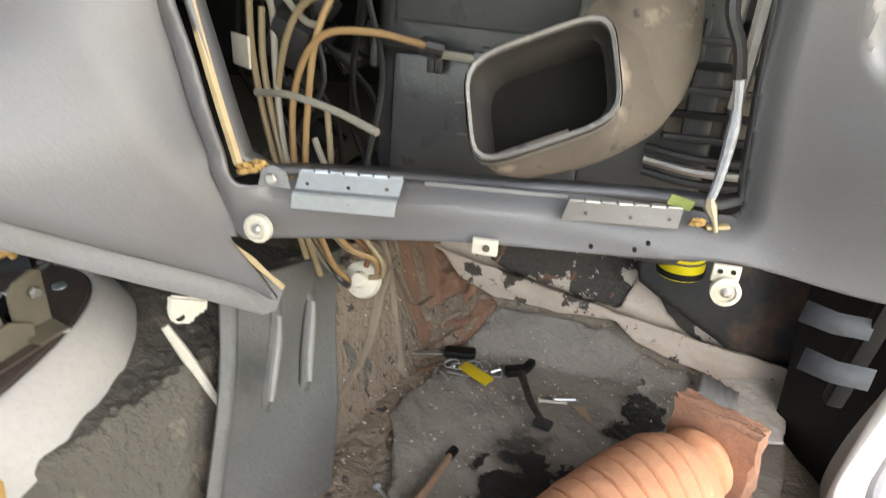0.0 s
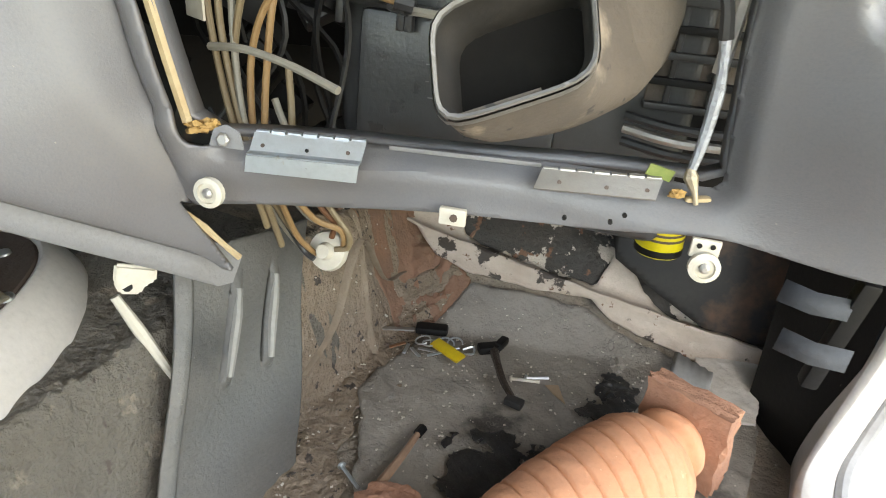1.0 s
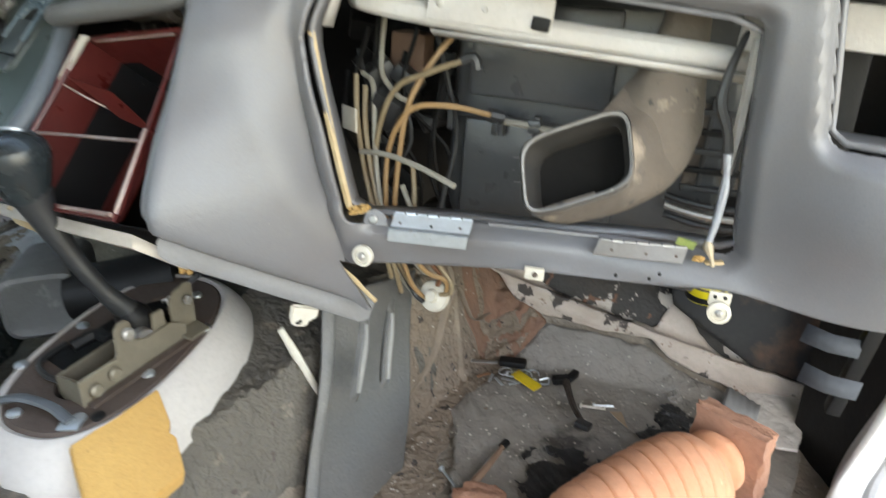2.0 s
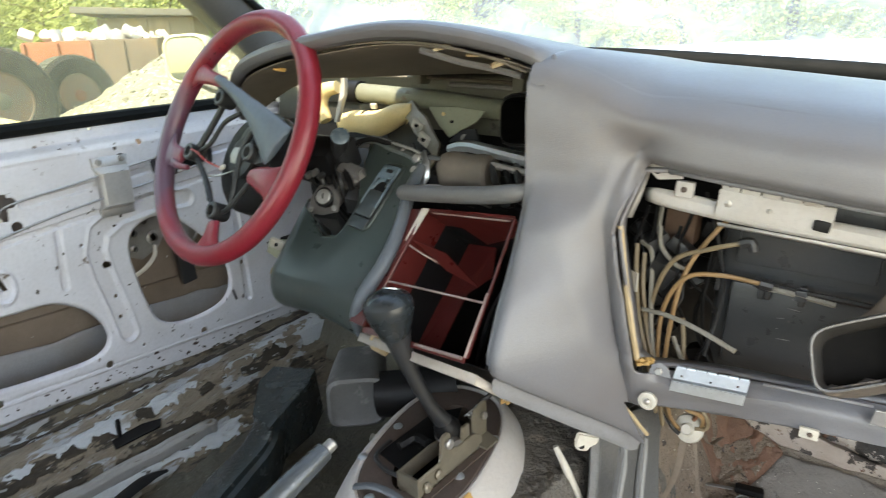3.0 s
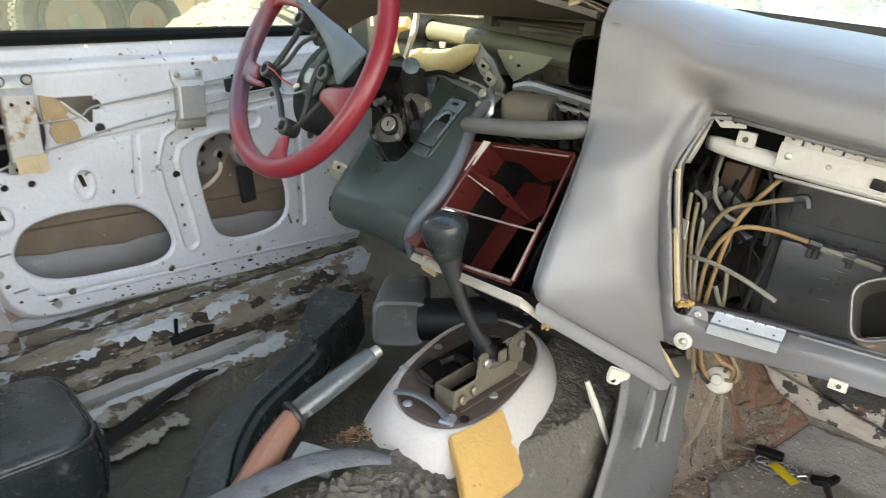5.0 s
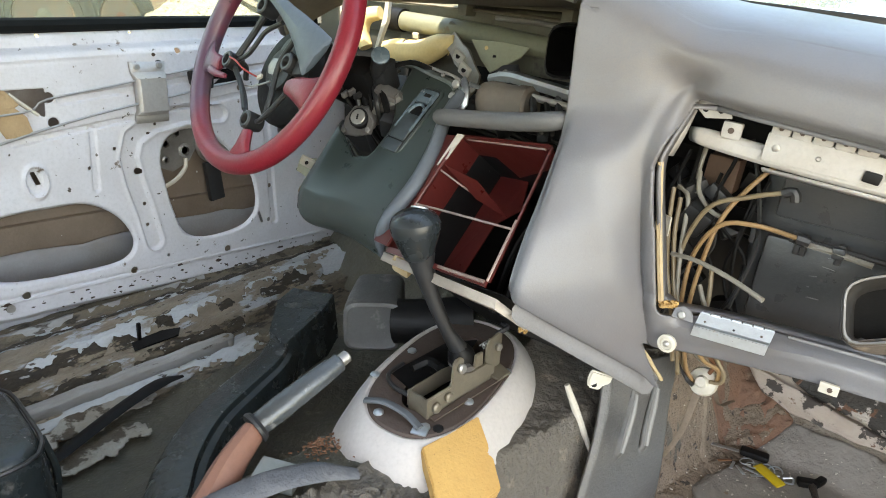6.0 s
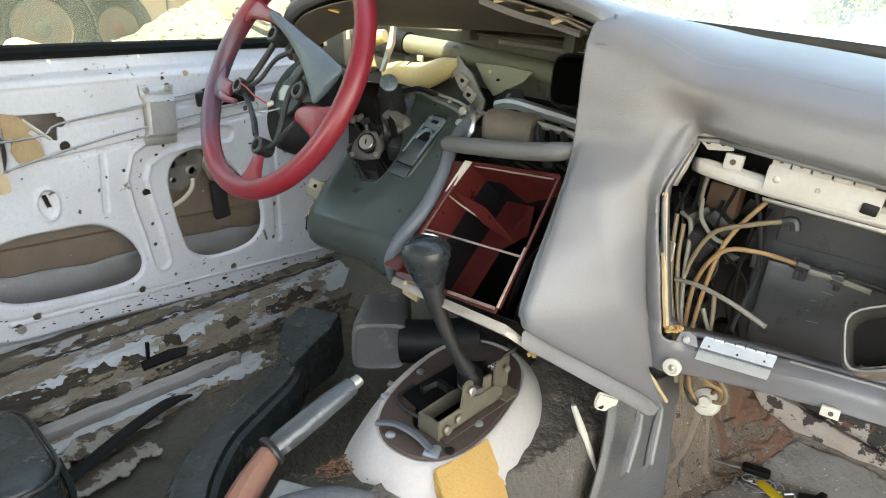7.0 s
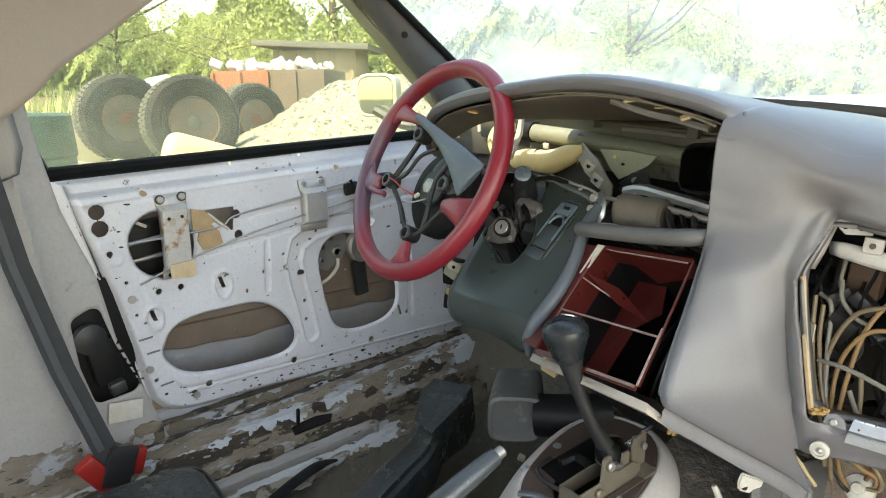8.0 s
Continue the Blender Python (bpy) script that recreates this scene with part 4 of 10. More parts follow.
def sm(x, a, b):
    t = np.clip((x - a) / (b - a), 0, 1)
    return t * t * (3 - 2 * t)


def seg_d(u, v, a, b):
    e = (b[0] - a[0], b[1] - a[1])
    t = np.clip(((u - a[0]) * e[0] + (v - a[1]) * e[1]) / (e[0] ** 2 + e[1] ** 2), 0, 1)
    return np.hypot(u - a[0] - t * e[0], v - a[1] - t * e[1])


CHANNEL = [(0.150, 0.468), (0.075, 0.472), (0.010, 0.462), (-0.030, 0.440), (-0.042, 0.405), (-0.036, 0.360), (-0.022, 0.300), (-0.012, 0.240)]


def door_fn(u, v):
    x = np.full(np.shape(u), DX)
    edge = -sd_poly(u, v, DOOR, 0.006)
    x = x - 0.016 * (1 - sm(edge, 0.0, 0.013)) + 0.0035 * sm(edge, 0.046, 0.054)
    for h in (HOLE_A, HOLE_B, HOLE_C):
        s = sd_poly(u, v, h, 0)
        x = x - 0.007 * (1 - sm(s, -0.001, 0.006))
    # the ledge under the window
    x = x - 0.022 * sm(v - 0.042 * u, 0.590, 0.602) + 0.004 * np.exp(-(((v - 0.042 * u - 0.584) / 0.004) ** 2))
    # long pressed channel round the rear of the forward hole
    d = np.full(np.shape(u), 1.0)
    for a, b in zip(CHANNEL, CHANNEL[1:]):
        d = np.minimum(d, seg_d(u, v, a, b))
    x = x - 0.0055 * (1 - sm(d, 0.012, 0.017)) + 0.0022 * np.exp(-(((d - 0.019) / 0.003) ** 2))
    for a, b, w, dep in (((-0.14, 0.512), (0.30, 0.558), 0.007, -0.005), ((-0.22, 0.452), (0.30, 0.512), 0.006, -0.0045), ((-0.098, 0.462), (-0.104, 0.36), 0.0065, -0.0035), ((-0.28, 0.198), (0.45, 0.158), 0.004, 0.0035), ((0.262, 0.44), (0.270, 0.22), 0.009, -0.005), ((-0.395, 0.49), (-0.375, 0.47), 0.014, 0.003)):
        dd = seg_d(u, v, a, b)
        x = x + dep * (1 - sm(dd, w * 0.6, w * 1.15))
    # raised pockets round the two keyed slots
    for cy, cz, w, h in ((-0.197, 0.388, 0.017, 0.026), (-0.326, 0.352, 0.014, 0.022)):
        q = np.hypot((u - cy) / w, (v - cz) / h)
        x = x + 0.0045 * np.exp(-(((q - 1.0) / 0.16) ** 2)) - 0.003 * (1 - sm(q, 0.75, 0.95))
    x = x + 0.0007 * np.sin(u * 21 + 2 * np.sin(v * 17)) * np.sin(v * 25 + u * 6)
    return x, u, v


door = thing("door_1", "closed driver's door stripped to its white inner panel", "car door", (DX, 0.05, 0.15), kind="structure")
part_mesh("inner_panel", sheet(door_fn, -0.47, 0.58, 460, 0.09, 0.65, 246, door_keep), DOORPAINT, door, solid=0.0015, offset=-1)
part("outer_skin", loft([[(-0.86, y, 0.10) for y in np.linspace(-0.48, 0.6, 12)], [(-0.845, y, 0.285 - 0.03 * y) for y in np.linspace(-0.48, 0.6, 12)], [(-0.835, y, 0.292 - 0.03 * y) for y in np.linspace(-0.48, 0.6, 12)], [(-0.84, y, 0.300 - 0.03 * y) for y in np.linspace(-0.48, 0.6, 12)], [(-0.835, y, 0.48) for y in np.linspace(-0.48, 0.6, 12)], [(-0.81, y, 0.592) for y in np.linspace(-0.48, 0.6, 12)]]), SKIN_IN, door, "brown dusty inside of the outer skin", solid=0.003)
# paler blue-grey sheet over the skin's lower part
part("skin_lower", loft([[(-0.852 + 0.0008 * math.sin(k * 1.3), -0.46 + 0.045 * k, 0.15) for k in range(24)], [(-0.842, -0.46 + 0.045 * k, 0.225) for k in range(24)], [(-0.841, -0.46 + 0.045 * k, 0.252 - 0.0015 * k + 0.006 * math.sin(k * 0.6) + 0.003 * math.sin(k * 2.2)) for k in range(24)]]), mat("pale_lower_skin", (0.34, 0.355, 0.385), 0.6, second=(0.19, 0.155, 0.13), scale=7, amount=1.2, bump=0.4, third=(0.55, 0.55, 0.56), t_scale=14, t_cut=0.62, t_soft=0.15), door, "pale blue-grey lower part of the outer skin", solid=0.002)
part("skin_scuff", plate([(-0.834, -0.165, 0.325), (-0.834, -0.158, 0.330), (-0.834, -0.152, 0.326), (-0.834, -0.156, 0.319), (-0.834, -0.163, 0.320)], 0.001), WHITE, door, "white paint spot")
part("window_slot", tube([(-0.765, -0.455, 0.616), (-0.768, 0.141, 0.637), (-0.765, 0.55, 0.650)], 0.0115, 8, 3), GASKET, door, "black rubber window seal")
part("bottom_edge", box((-0.80, 0.08, 0.112), (0.09, 1.0, 0.012), (2.6, 0, 0), 0.003), DOORPAINT, door)
part("rear_edge", plate([(-0.755, -0.345, 0.19), (-0.755, -0.44, 0.60), (-0.84, -0.455, 0.61), (-0.84, -0.345, 0.17)], 0.003), DOORPAINT, door)
win = part("window_pane", loft([[(-0.775, y, 0.61) for y in (-0.47, 0.1, 0.55)], [(-0.69, y, 0.93) for y in (-0.47, 0.05, 0.15)], [(-0.66, y, 1.01) for y in (-0.47, -0.1, 0.02)]]), GLASS_DOOR, door, "green-tinted side window glass")
win.visible_shadow = False
part("window_frame", tube([(-0.772, 0.50, 0.62), (-0.735, 0.325, 0.768), (-0.70, 0.10, 0.93), (-0.66, -0.02, 1.0)], 0.010, 8, 4), BLACK, door, "black window frame")
part("rear_window_frame", tube([(-0.768, -0.452, 0.612), (-0.748, -0.485, 0.71), (-0.69, -0.51, 0.93), (-0.66, -0.5, 1.0)], 0.008, 8, 4), BLACK, door)
# chips knocked out of the paint, thick along the lower edge
chip = bmesh.new()
rc = random.Random(17)
for i in range(130):
    u = rc.uniform(-0.30, 0.52)
    v = 0.158 - 0.068 * (u + 0.188) + abs(rc.gauss(0, 0.016)) + 0.004 if i < 95 else rc.uniform(0.2, 0.6)
    if i >= 95:
        u = rc.choice((rc.gauss(-0.36, 0.02), rc.uniform(-0.1, 0.3)))
    if float(door_keep(np.array([u]), np.array([v]))[0]) < 0.012:
        continue
    r_ = rc.uniform(0.0008, 0.0022) * (1.8 if rc.random() < 0.12 else 1)
    cx = float(door_fn(np.array([u]), np.array([v]))[0][0]) + 0.0012
    st_ = rc.uniform(1.0, 3.2)
    vs = [chip.verts.new((cx, u + st_ * r_ * math.cos(a) * rc.uniform(0.6, 1.2), v + r_ * math.sin(a) * rc.uniform(0.6, 1.2) - 0.07 * st_ * r_ * math.cos(a))) for a in np.linspace(0, 2 * math.pi, 8, endpoint=False)]
    chip.faces.new(vs)
part("paint_chips", chip, mat("bare_rusted_chip", (0.045, 0.032, 0.026), 0.8, second=(0.10, 0.055, 0.035), scale=90), door, "dark chips in the white paint")


def bracket(y0, y1, z0, z1, rust=False):
    """A pressed channel bolted over the panel: raised face, two folded sides, wider ends."""
    yc, w = (y0 + y1) / 2, y1 - y0
    bm_ = mat("rusty_bracket_steel" if rust else "bracket_steel", (0.50, 0.49, 0.48), 0.42, 0.45, second=(0.38, 0.35, 0.32), scale=24, bump=0.2, third=(0.30, 0.18, 0.08), t_scale=16, t_cut=0.55 if rust else 0.72, t_soft=0.06)
    rows = []
    for z, sx, ww in ((z0 - 0.004, 0.004, 1.0), (z0 + 0.010, 0.004, 1.0), (z0 + 0.018, 0.018, 0.86), (z1 - 0.024, 0.018, 0.86), (z1 - 0.014, 0.005, 1.0), (z1 + 0.004, 0.005, 1.06)):
        hw = w * ww / 2
        rows.append([(DX + 0.003, yc - hw, z), (DX + sx * 0.85 + 0.002, yc - hw * 0.97, z), (DX + sx + 0.002, yc - hw * 0.88, z), (DX + sx + 0.002, yc + hw * 0.88, z), (DX + sx * 0.85 + 0.002, yc + hw * 0.97, z), (DX + 0.003, yc + hw, z)])
    b = part("regulator_bracket", loft(rows), bm_, door, "rust-stained steel bracket" if rust else "plain steel bracket", solid=0.002)
    for dy_, z in ((-0.36, z1 - 0.004), (0.34, z1 - 0.002)):
        part("bolt", bolt((DX + 0.007, yc + dy_ * w, z), (1, 0, 0), 0.0062, 0.006), STEEL, b)
        part("bolt_washer", lathe([(0.0085, 0), (0.0085, 0.0015)], (DX + 0.0065, yc + dy_ * w, z), (1, 0, 0), 14), BLACK_SOFT, b)
    for dy_, dz_ in ((-0.22, 0.24), (0.20, 0.25)):
        part("slot", lathe([(0.0030, 0), (0.0030, 0.001)], (DX + 0.0206, yc + dy_ * w, (z0 + z1) / 2 + dz_ * (z1 - z0)), (1, 0, 0), 8), BLACK, b)
    for dy_ in (-0.28, 0.28):
        part("foot_hole", lathe([(0.0036, 0), (0.0036, 0.001)], (DX + 0.0065, yc + dy_ * w, z0 + 0.003), (1, 0, 0), 8), BLACK if dy_ < 0 else BLACK_SOFT, b)
    return b


bracket(-0.304, -0.250, 0.424, 0.566, True)
bracket(-0.020, 0.040, 0.468, 0.566)
part("paper_patch", plate([(DX + 0.024, -0.298, 0.449), (DX + 0.024, -0.254, 0.452), (DX + 0.022, -0.252, 0.424), (DX + 0.022, -0.262, 0.420), (DX + 0.022, -0.296, 0.424)], 0.002), mat("pale_card", (0.58, 0.46, 0.30), 0.9, second=(0.42, 0.28, 0.14), scale=50, bump=0.4), door, "tan card patch")
CARD = mat("torn_brown_card", (0.42, 0.30, 0.17), 0.9, second=(0.26, 0.17, 0.09), scale=40, amount=0.9, bump=0.6)
part("latch_card", plate([(DX + 0.008, -0.246, 0.540), (DX + 0.010, -0.222, 0.534), (DX + 0.010, -0.205, 0.512), (DX + 0.008, -0.222, 0.500), (DX + 0.010, -0.246, 0.502)], 0.002), CARD, door, "torn brown card round the latch")
part("latch_card", plate([(DX + 0.006, -0.232, 0.502), (DX + 0.010, -0.212, 0.508), (DX + 0.008, -0.196, 0.492), (DX + 0.010, -0.192, 0.470), (DX + 0.008, -0.206, 0.462), (DX + 0.008, -0.230, 0.462), (DX + 0.006, -0.238, 0.480)], 0.002), CARD, door)
part("lock_rod", tube([(DX + 0.008, -0.345, 0.420), (DX + 0.010, -0.25, 0.452), (DX + 0.012, -0.10, 0.486), (DX + 0.012, 0.06, 0.510), (DX + 0.010, 0.2, 0.530)], 0.0020, 6, 4), STEEL, door, "thin steel lock rod")
part("lock_rod", tube([(DX + 0.010, -0.345, 0.494), (DX + 0.012, -0.20, 0.500), (DX + 0.012, -0.165, 0.517), (DX + 0.012, -0.05, 0.534), (DX + 0.010, 0.1, 0.556)], 0.0018, 6, 4), STEEL, door, "thin steel lock rod")
part("link_rod", tube([(DX + 0.008, -0.216, 0.528), (DX + 0.012, -0.180, 0.494)], 0.003, 6, 1), IVORY, door)
part("handle_bracket", box((DX + 0.006, 0.105, 0.540), (0.010, 0.034, 0.026), (8, 0, 0), 0.004), BLACK_SOFT, door, "black inner handle housing")
part("handle_cup", tube([(DX + 0.010, 0.130, 0.520), (DX + 0.018, 0.132, 0.552), (DX + 0.020, 0.160, 0.562), (DX + 0.018, 0.205, 0.560), (DX + 0.010, 0.212, 0.530)], 0.0055, 8, 5), BLACK_SOFT, door, "black handle loop")
part("handle_pit", plate([(DX + 0.001, 0.140, 0.524), (DX + 0.001, 0.142, 0.552), (DX + 0.001, 0.200, 0.554), (DX + 0.001, 0.204, 0.530)], 0.002), BLACK, door)
part("handle_cord", tube([(DX + 0.016, 0.098, 0.560), (DX + 0.022, 0.106, 0.535), (DX + 0.020, 0.110, 0.505), (DX + 0.018, 0.106, 0.480)], 0.0032, 6, 4), BLACK, door)
reg = part("window_motor", lathe([(0.020, 0), (0.034, 0.003), (0.038, 0.010), (0.038, 0.022), (0.033, 0.026), (0.030, 0.022), (0.016, 0.022), (0.012, 0.028), (0.006, 0.029)], (-0.80, 0.160, 0.398), (1, 0, 0), 28), mat("stained_regulator_steel", (0.36, 0.355, 0.345), 0.4, 0.6, second=(0.17, 0.15, 0.13), scale=22, amount=0.9, bump=0.3), door, "bare metal window regulator drum")
RSM = bpy.data.materials["stained_regulator_steel"]
part("regulator_plate", plate([(-0.798, 0.030, 0.372), (-0.798, 0.034, 0.420), (-0.798, 0.075, 0.452), (-0.798, 0.120, 0.438), (-0.798, 0.134, 0.405), (-0.798, 0.110, 0.370), (-0.798, 0.072, 0.352)], 0.004, bevel=0.001), RSM, reg, "stained steel regulator plate")
for y, z, r_ in ((0.060, 0.410, 0.012), (0.085, 0.428, 0.009), (0.100, 0.392, 0.014), (0.058, 0.378, 0.008)):
    part("regulator_boss", lathe([(r_, 0), (r_, 0.005), (r_ * 0.6, 0.007), (r_ * 0.5, 0.003)], (-0.797, y, z), (1, 0, 0), 14), RSM, reg)
part("gear_arm", box((-0.788, 0.205, 0.420), (0.010, 0.055, 0.024), (-12, 0, 0), 0.003), mat("brassy_bracket", (0.42, 0.33, 0.2), 0.5, 0.5), reg)
part("brass_clip", box((-0.780, 0.222, 0.408), (0.014, 0.018, 0.018), (20, 0, 0), 0.003), IVORY, reg)
part("guide_rail", box((-0.800, 0.165, 0.318), (0.014, 0.034, 0.085), (6, 0, 0), 0.004), BLACK_SOFT, reg, "dark guide rail")
part("cable_guide", tube([(-0.79, 0.045, 0.325), (-0.785, 0.070, 0.338), (-0.782, 0.090, 0.358), (-0.785, 0.096, 0.378)], 0.0045, 8, 4), IVORY, door, "ivory cable guide")
# added black box that darkens the latch hole like shade
lat = part("latch_shade_box", box((-0.80, -0.300, 0.470), (0.03, 0.085, 0.10), (6, 0, 0), 0.008), BLACK, door, "black box painting the shade inside the latch hole")
for dz_ in (-0.02, 0.012):
    part("latch_bar", tube([(-0.782, -0.350, 0.470 + dz_), (-0.780, -0.28, 0.478 + dz_), (-0.782, -0.24, 0.486 + dz_)], 0.004, 8, 2), STEEL, lat)
part("latch_tab", box((-0.776, -0.318, 0.516), (0.004, 0.020, 0.006), (-30, 0, 0), 0.001), IVORY, lat)
for y, z in ((-0.360, 0.396), (-0.268, 0.187), (-0.345, 0.262)):
    part("grommet", lathe([(0.004, 0), (0.0070, 0.001), (0.0070, 0.003), (0.003, 0.003)], (DX + 0.003, y, z), (1, 0, 0), 14), STEEL, door)
# slots drawn as grey strips, their shadow put into the colour
for y, z, a in ((-0.345, 0.320, 3), (-0.318, 0.226, 4), (-0.335, 0.292, 3)):
    part("clip_slot", box((DX + 0.003, y, z), (0.002, 0.024, 0.0035), (a, 0, 0), 0.0008), mat("slot_shadow", (0.20, 0.19, 0.19), 0.8) if z > 0.31 else bpy.data.materials["slot_shadow"], door)
part("hinge_block", box((-0.715, 0.40, 0.30), (0.05, 0.05, 0.06), bevel=0.006), BLACK, door)

# door mirror outside
mir = thing("door_mirror", "cream-edged door mirror seen through the side window", "mirror", (-0.93, 0.31, 0.68))
MA, MB, MF = Vector((0.93, 0.36, 0)).normalized(), Vector((0, 0, 1)), Vector((-0.36, 0.93, 0)).normalized()
MC = Vector((-0.945, 0.345, 0.735))


def squircle(c, w, h, d, n=32):
    out = []
    for k in range(n):
        a = 2 * math.pi * k / n
        ca, sa = math.cos(a), math.sin(a)
        s_ = (abs(ca) ** 4 + abs(sa) ** 4) ** -0.25
        out.append(c + MA * (ca * s_ * w) + MB * (sa * s_ * h) + MF * d)
    return out


part("mirror_shell", loft([squircle(MC, 0.048, 0.044, 0.002), squircle(MC, 0.054, 0.050, -0.004), squircle(MC, 0.060, 0.055, 0.0), squircle(MC, 0.058, 0.053, 0.03), squircle(MC, 0.035, 0.035, 0.06)], True, caps=True), mat("pale_cream_shell", (0.6, 0.57, 0.42), 0.5), mir, "cream mirror shell")
mm = bpy.data.materials.new("mirror_glass")
mm.use_nodes = True
mm.node_tree.nodes["Principled BSDF"].inputs["Metallic"].default_value = 1.0
mm.node_tree.nodes["Principled BSDF"].inputs["Base Color"].default_value = (0.25, 0.29, 0.26, 1)
mm.node_tree.nodes["Principled BSDF"].inputs["Roughness"].default_value = 0.03
part("mirror_glass", loft([squircle(MC, 0.050, 0.046, -0.0025), squircle(MC, 0.050, 0.046, -0.0015)], True, caps=True), mm, mir)
part("mirror_arm", tube([(-0.93, 0.33, 0.70), (-0.86, 0.36, 0.665), (-0.80, 0.38, 0.66)], 0.014, 8, 3), BLACK_SOFT, mir)

# ---- B-pillar, headlining edge and belt ----
BP = [(-1.0, 0.06), (-0.35, 0.06), (-0.335, 0.115), (-0.362, 0.21), (-0.40, 0.33), (-0.415, 0.45), (-0.455, 0.57), (-0.475, 0.66), (-0.50, 0.80), (-0.53, 1.0), (-1.0, 1.0)]
BH = [(-0.452, 0.392), (-0.43, 0.400), (-0.405, 0.34), (-0.378, 0.24), (-0.43, 0.235), (-0.455, 0.30)]


def bp_fn(u, v):
    x = -0.722 + 0.03 * sm(v, 0.55, 1.0) + 0.02 * sm(u, -0.42, -0.6) + 0.002 * lump(u, v, 22)
    x = x + 0.006 * np.exp(-(((u + 0.485 + 0.1 * (v - 0.4)) / 0.006) ** 2))
    return x, u, v


tagged(part_mesh("pillar_b", sheet(bp_fn, -1.0, -0.33, 120, 0.06, 1.0, 160, lambda u, v: np.minimum(-sd_poly(u, v, BP, 0.01), sd_poly(u, v, BH, 0.015))), mat("pillar_paint", (0.36, 0.345, 0.33), 0.6, second=(0.26, 0.24, 0.22), scale=8, bump=0.3, third=(0.22, 0.10, 0.045), t_scale=9, t_cut=0.66), solid=0.003), "dusty white centre pillar with rusty foot", "car pillar", kind="structure")
for nm_, mt_, sd_, zt, lb_ in (("pillar_rust", SILL_BROWN, 21.0, 0.185, "rust and dirt eating up the pillar's foot"), ("pillar_dirt", SILL_DIRT, 27.0, 0.135, "dark dirt at the pillar's foot")):
    tagged(part_mesh(nm_, sheet(lambda u, v, k=sd_: (bp_fn(u, v)[0] + 0.0022 + 0.0008 * (k > 25), u, v), -0.80, -0.34, 150, 0.06, 0.24, 70, lambda u, v, k=sd_, z=zt: np.minimum.reduce([z - v + 0.06 * ragged(u, v, 18.0, k), 0.02 * (0.55 + ragged(u, v, 24.0, k + 3)) - 0.002, -sd_poly(u, v, BP, 0.01), sd_poly(u, v, BH, 0.015)])), mt_, solid=0.001), lb_, "car pillar", kind="structure")
# added black box behind the opening, in place of shade
tagged(part("pillar_shade_box", box((-0.77, -0.43, 0.32), (0.03, 0.14, 0.24), bevel=0.004), BLACK), "black box painting the shade inside the centre pillar", "body panel", kind="structure")


def lining(u, v):
    """The loose edge of the headlining, which hangs over the door's rear upper corner."""
    y = -0.54 + 0.36 * u
    lo = np.interp(y, [-0.54, -0.52, -0.476, -0.444, -0.371, -0.295, -0.18], [0.695, 0.703, 0.738, 0.772, 0.822, 0.880, 0.96])
    z = lo + (1.06 - lo) * v
    return -0.655 + 0.11 * v**2 + 0.008 * np.sin(u * 9 + v * 4), y, z


tagged(part_mesh("headlining_edge", sheet(lining, 0.0, 1.0, 40, 0.0, 1.0, 24, lambda u, v: 0 * u + 1.0), CLOTH, solid=0.006), "beige headlining edge hanging over the side window", "headlining", kind="structure")
tagged(part("pillar_trim_upper", loft([[(-0.69, -0.475, 0.61), (-0.685, -0.60, 0.60), (-0.68, -0.95, 0.60)], [(-0.672, -0.50, 0.715), (-0.665, -0.62, 0.70), (-0.665, -0.95, 0.70)], [(-0.635, -0.53, 0.90), (-0.63, -0.62, 0.90), (-0.63, -0.95, 0.90)], [(-0.59, -0.53, 1.02), (-0.58, -0.62, 1.03), (-0.58, -0.95, 1.03)]]), mat("pale_trim_cloth", (0.34, 0.315, 0.29), 0.95, second=(0.28, 0.25, 0.23), scale=7, bump=0.4, grain=400), solid=0.006, sub=1), "pale cloth trim on the centre pillar", "trim", kind="structure")
belt = thing("seat_belt", "dark grey driver's seat belt with a red stalk on the sill", "seat belt", (-0.66, -0.43, 0.12))


def strap(pts, w, t=0.0016):
    secs = []
    for p, nrm in pts:
        p, s = Vector(p), Vector(nrm)
        secs.append([p + s * w / 2, p + s * w / 2 + Vector((t, 0, 0)), p - s * w / 2 + Vector((t, 0, 0)), p - s * w / 2])
    return loft(secs, True, caps=True)


part("webbing", strap([((-0.665, -0.565, 0.80), (0, 1, 0.1)), ((-0.668, -0.548, 0.64), (0, 1, 0.15)), ((-0.672, -0.528, 0.50), (0.05, 1, 0.2)), ((-0.67, -0.492, 0.33), (0.1, 1, 0.25)), ((-0.665, -0.452, 0.18), (0.1, 1, 0.3)), ((-0.66, -0.432, 0.118), (0.1, 1, 0.3))], 0.033), WEB, belt)
part("webbing_edge", strap([((-0.6632, -0.570, 0.80), (0, 1, 0.1)), ((-0.6662, -0.553, 0.64), (0, 1, 0.15)), ((-0.6702, -0.533, 0.50), (0.05, 1, 0.2)), ((-0.6682, -0.497, 0.33), (0.1, 1, 0.25)), ((-0.6632, -0.457, 0.18), (0.1, 1, 0.3))], 0.010), mat("paler_belt_weave", (0.060, 0.063, 0.068), 0.7, second=(0.06, 0.063, 0.066), scale=30), belt, "paler worn stripe of the webbing")
part("lower_sleeve", box((-0.657, -0.435, 0.145), (0.010, 0.044, 0.07), (-18, 8, 0), 0.003), BLACK_SOFT, belt, "black plastic sleeve")
part("red_cover", box((-0.668, -0.466, 0.138), (0.02, 0.034, 0.075), (32, 0, 0), 0.006), RED, belt, "red plastic cover")
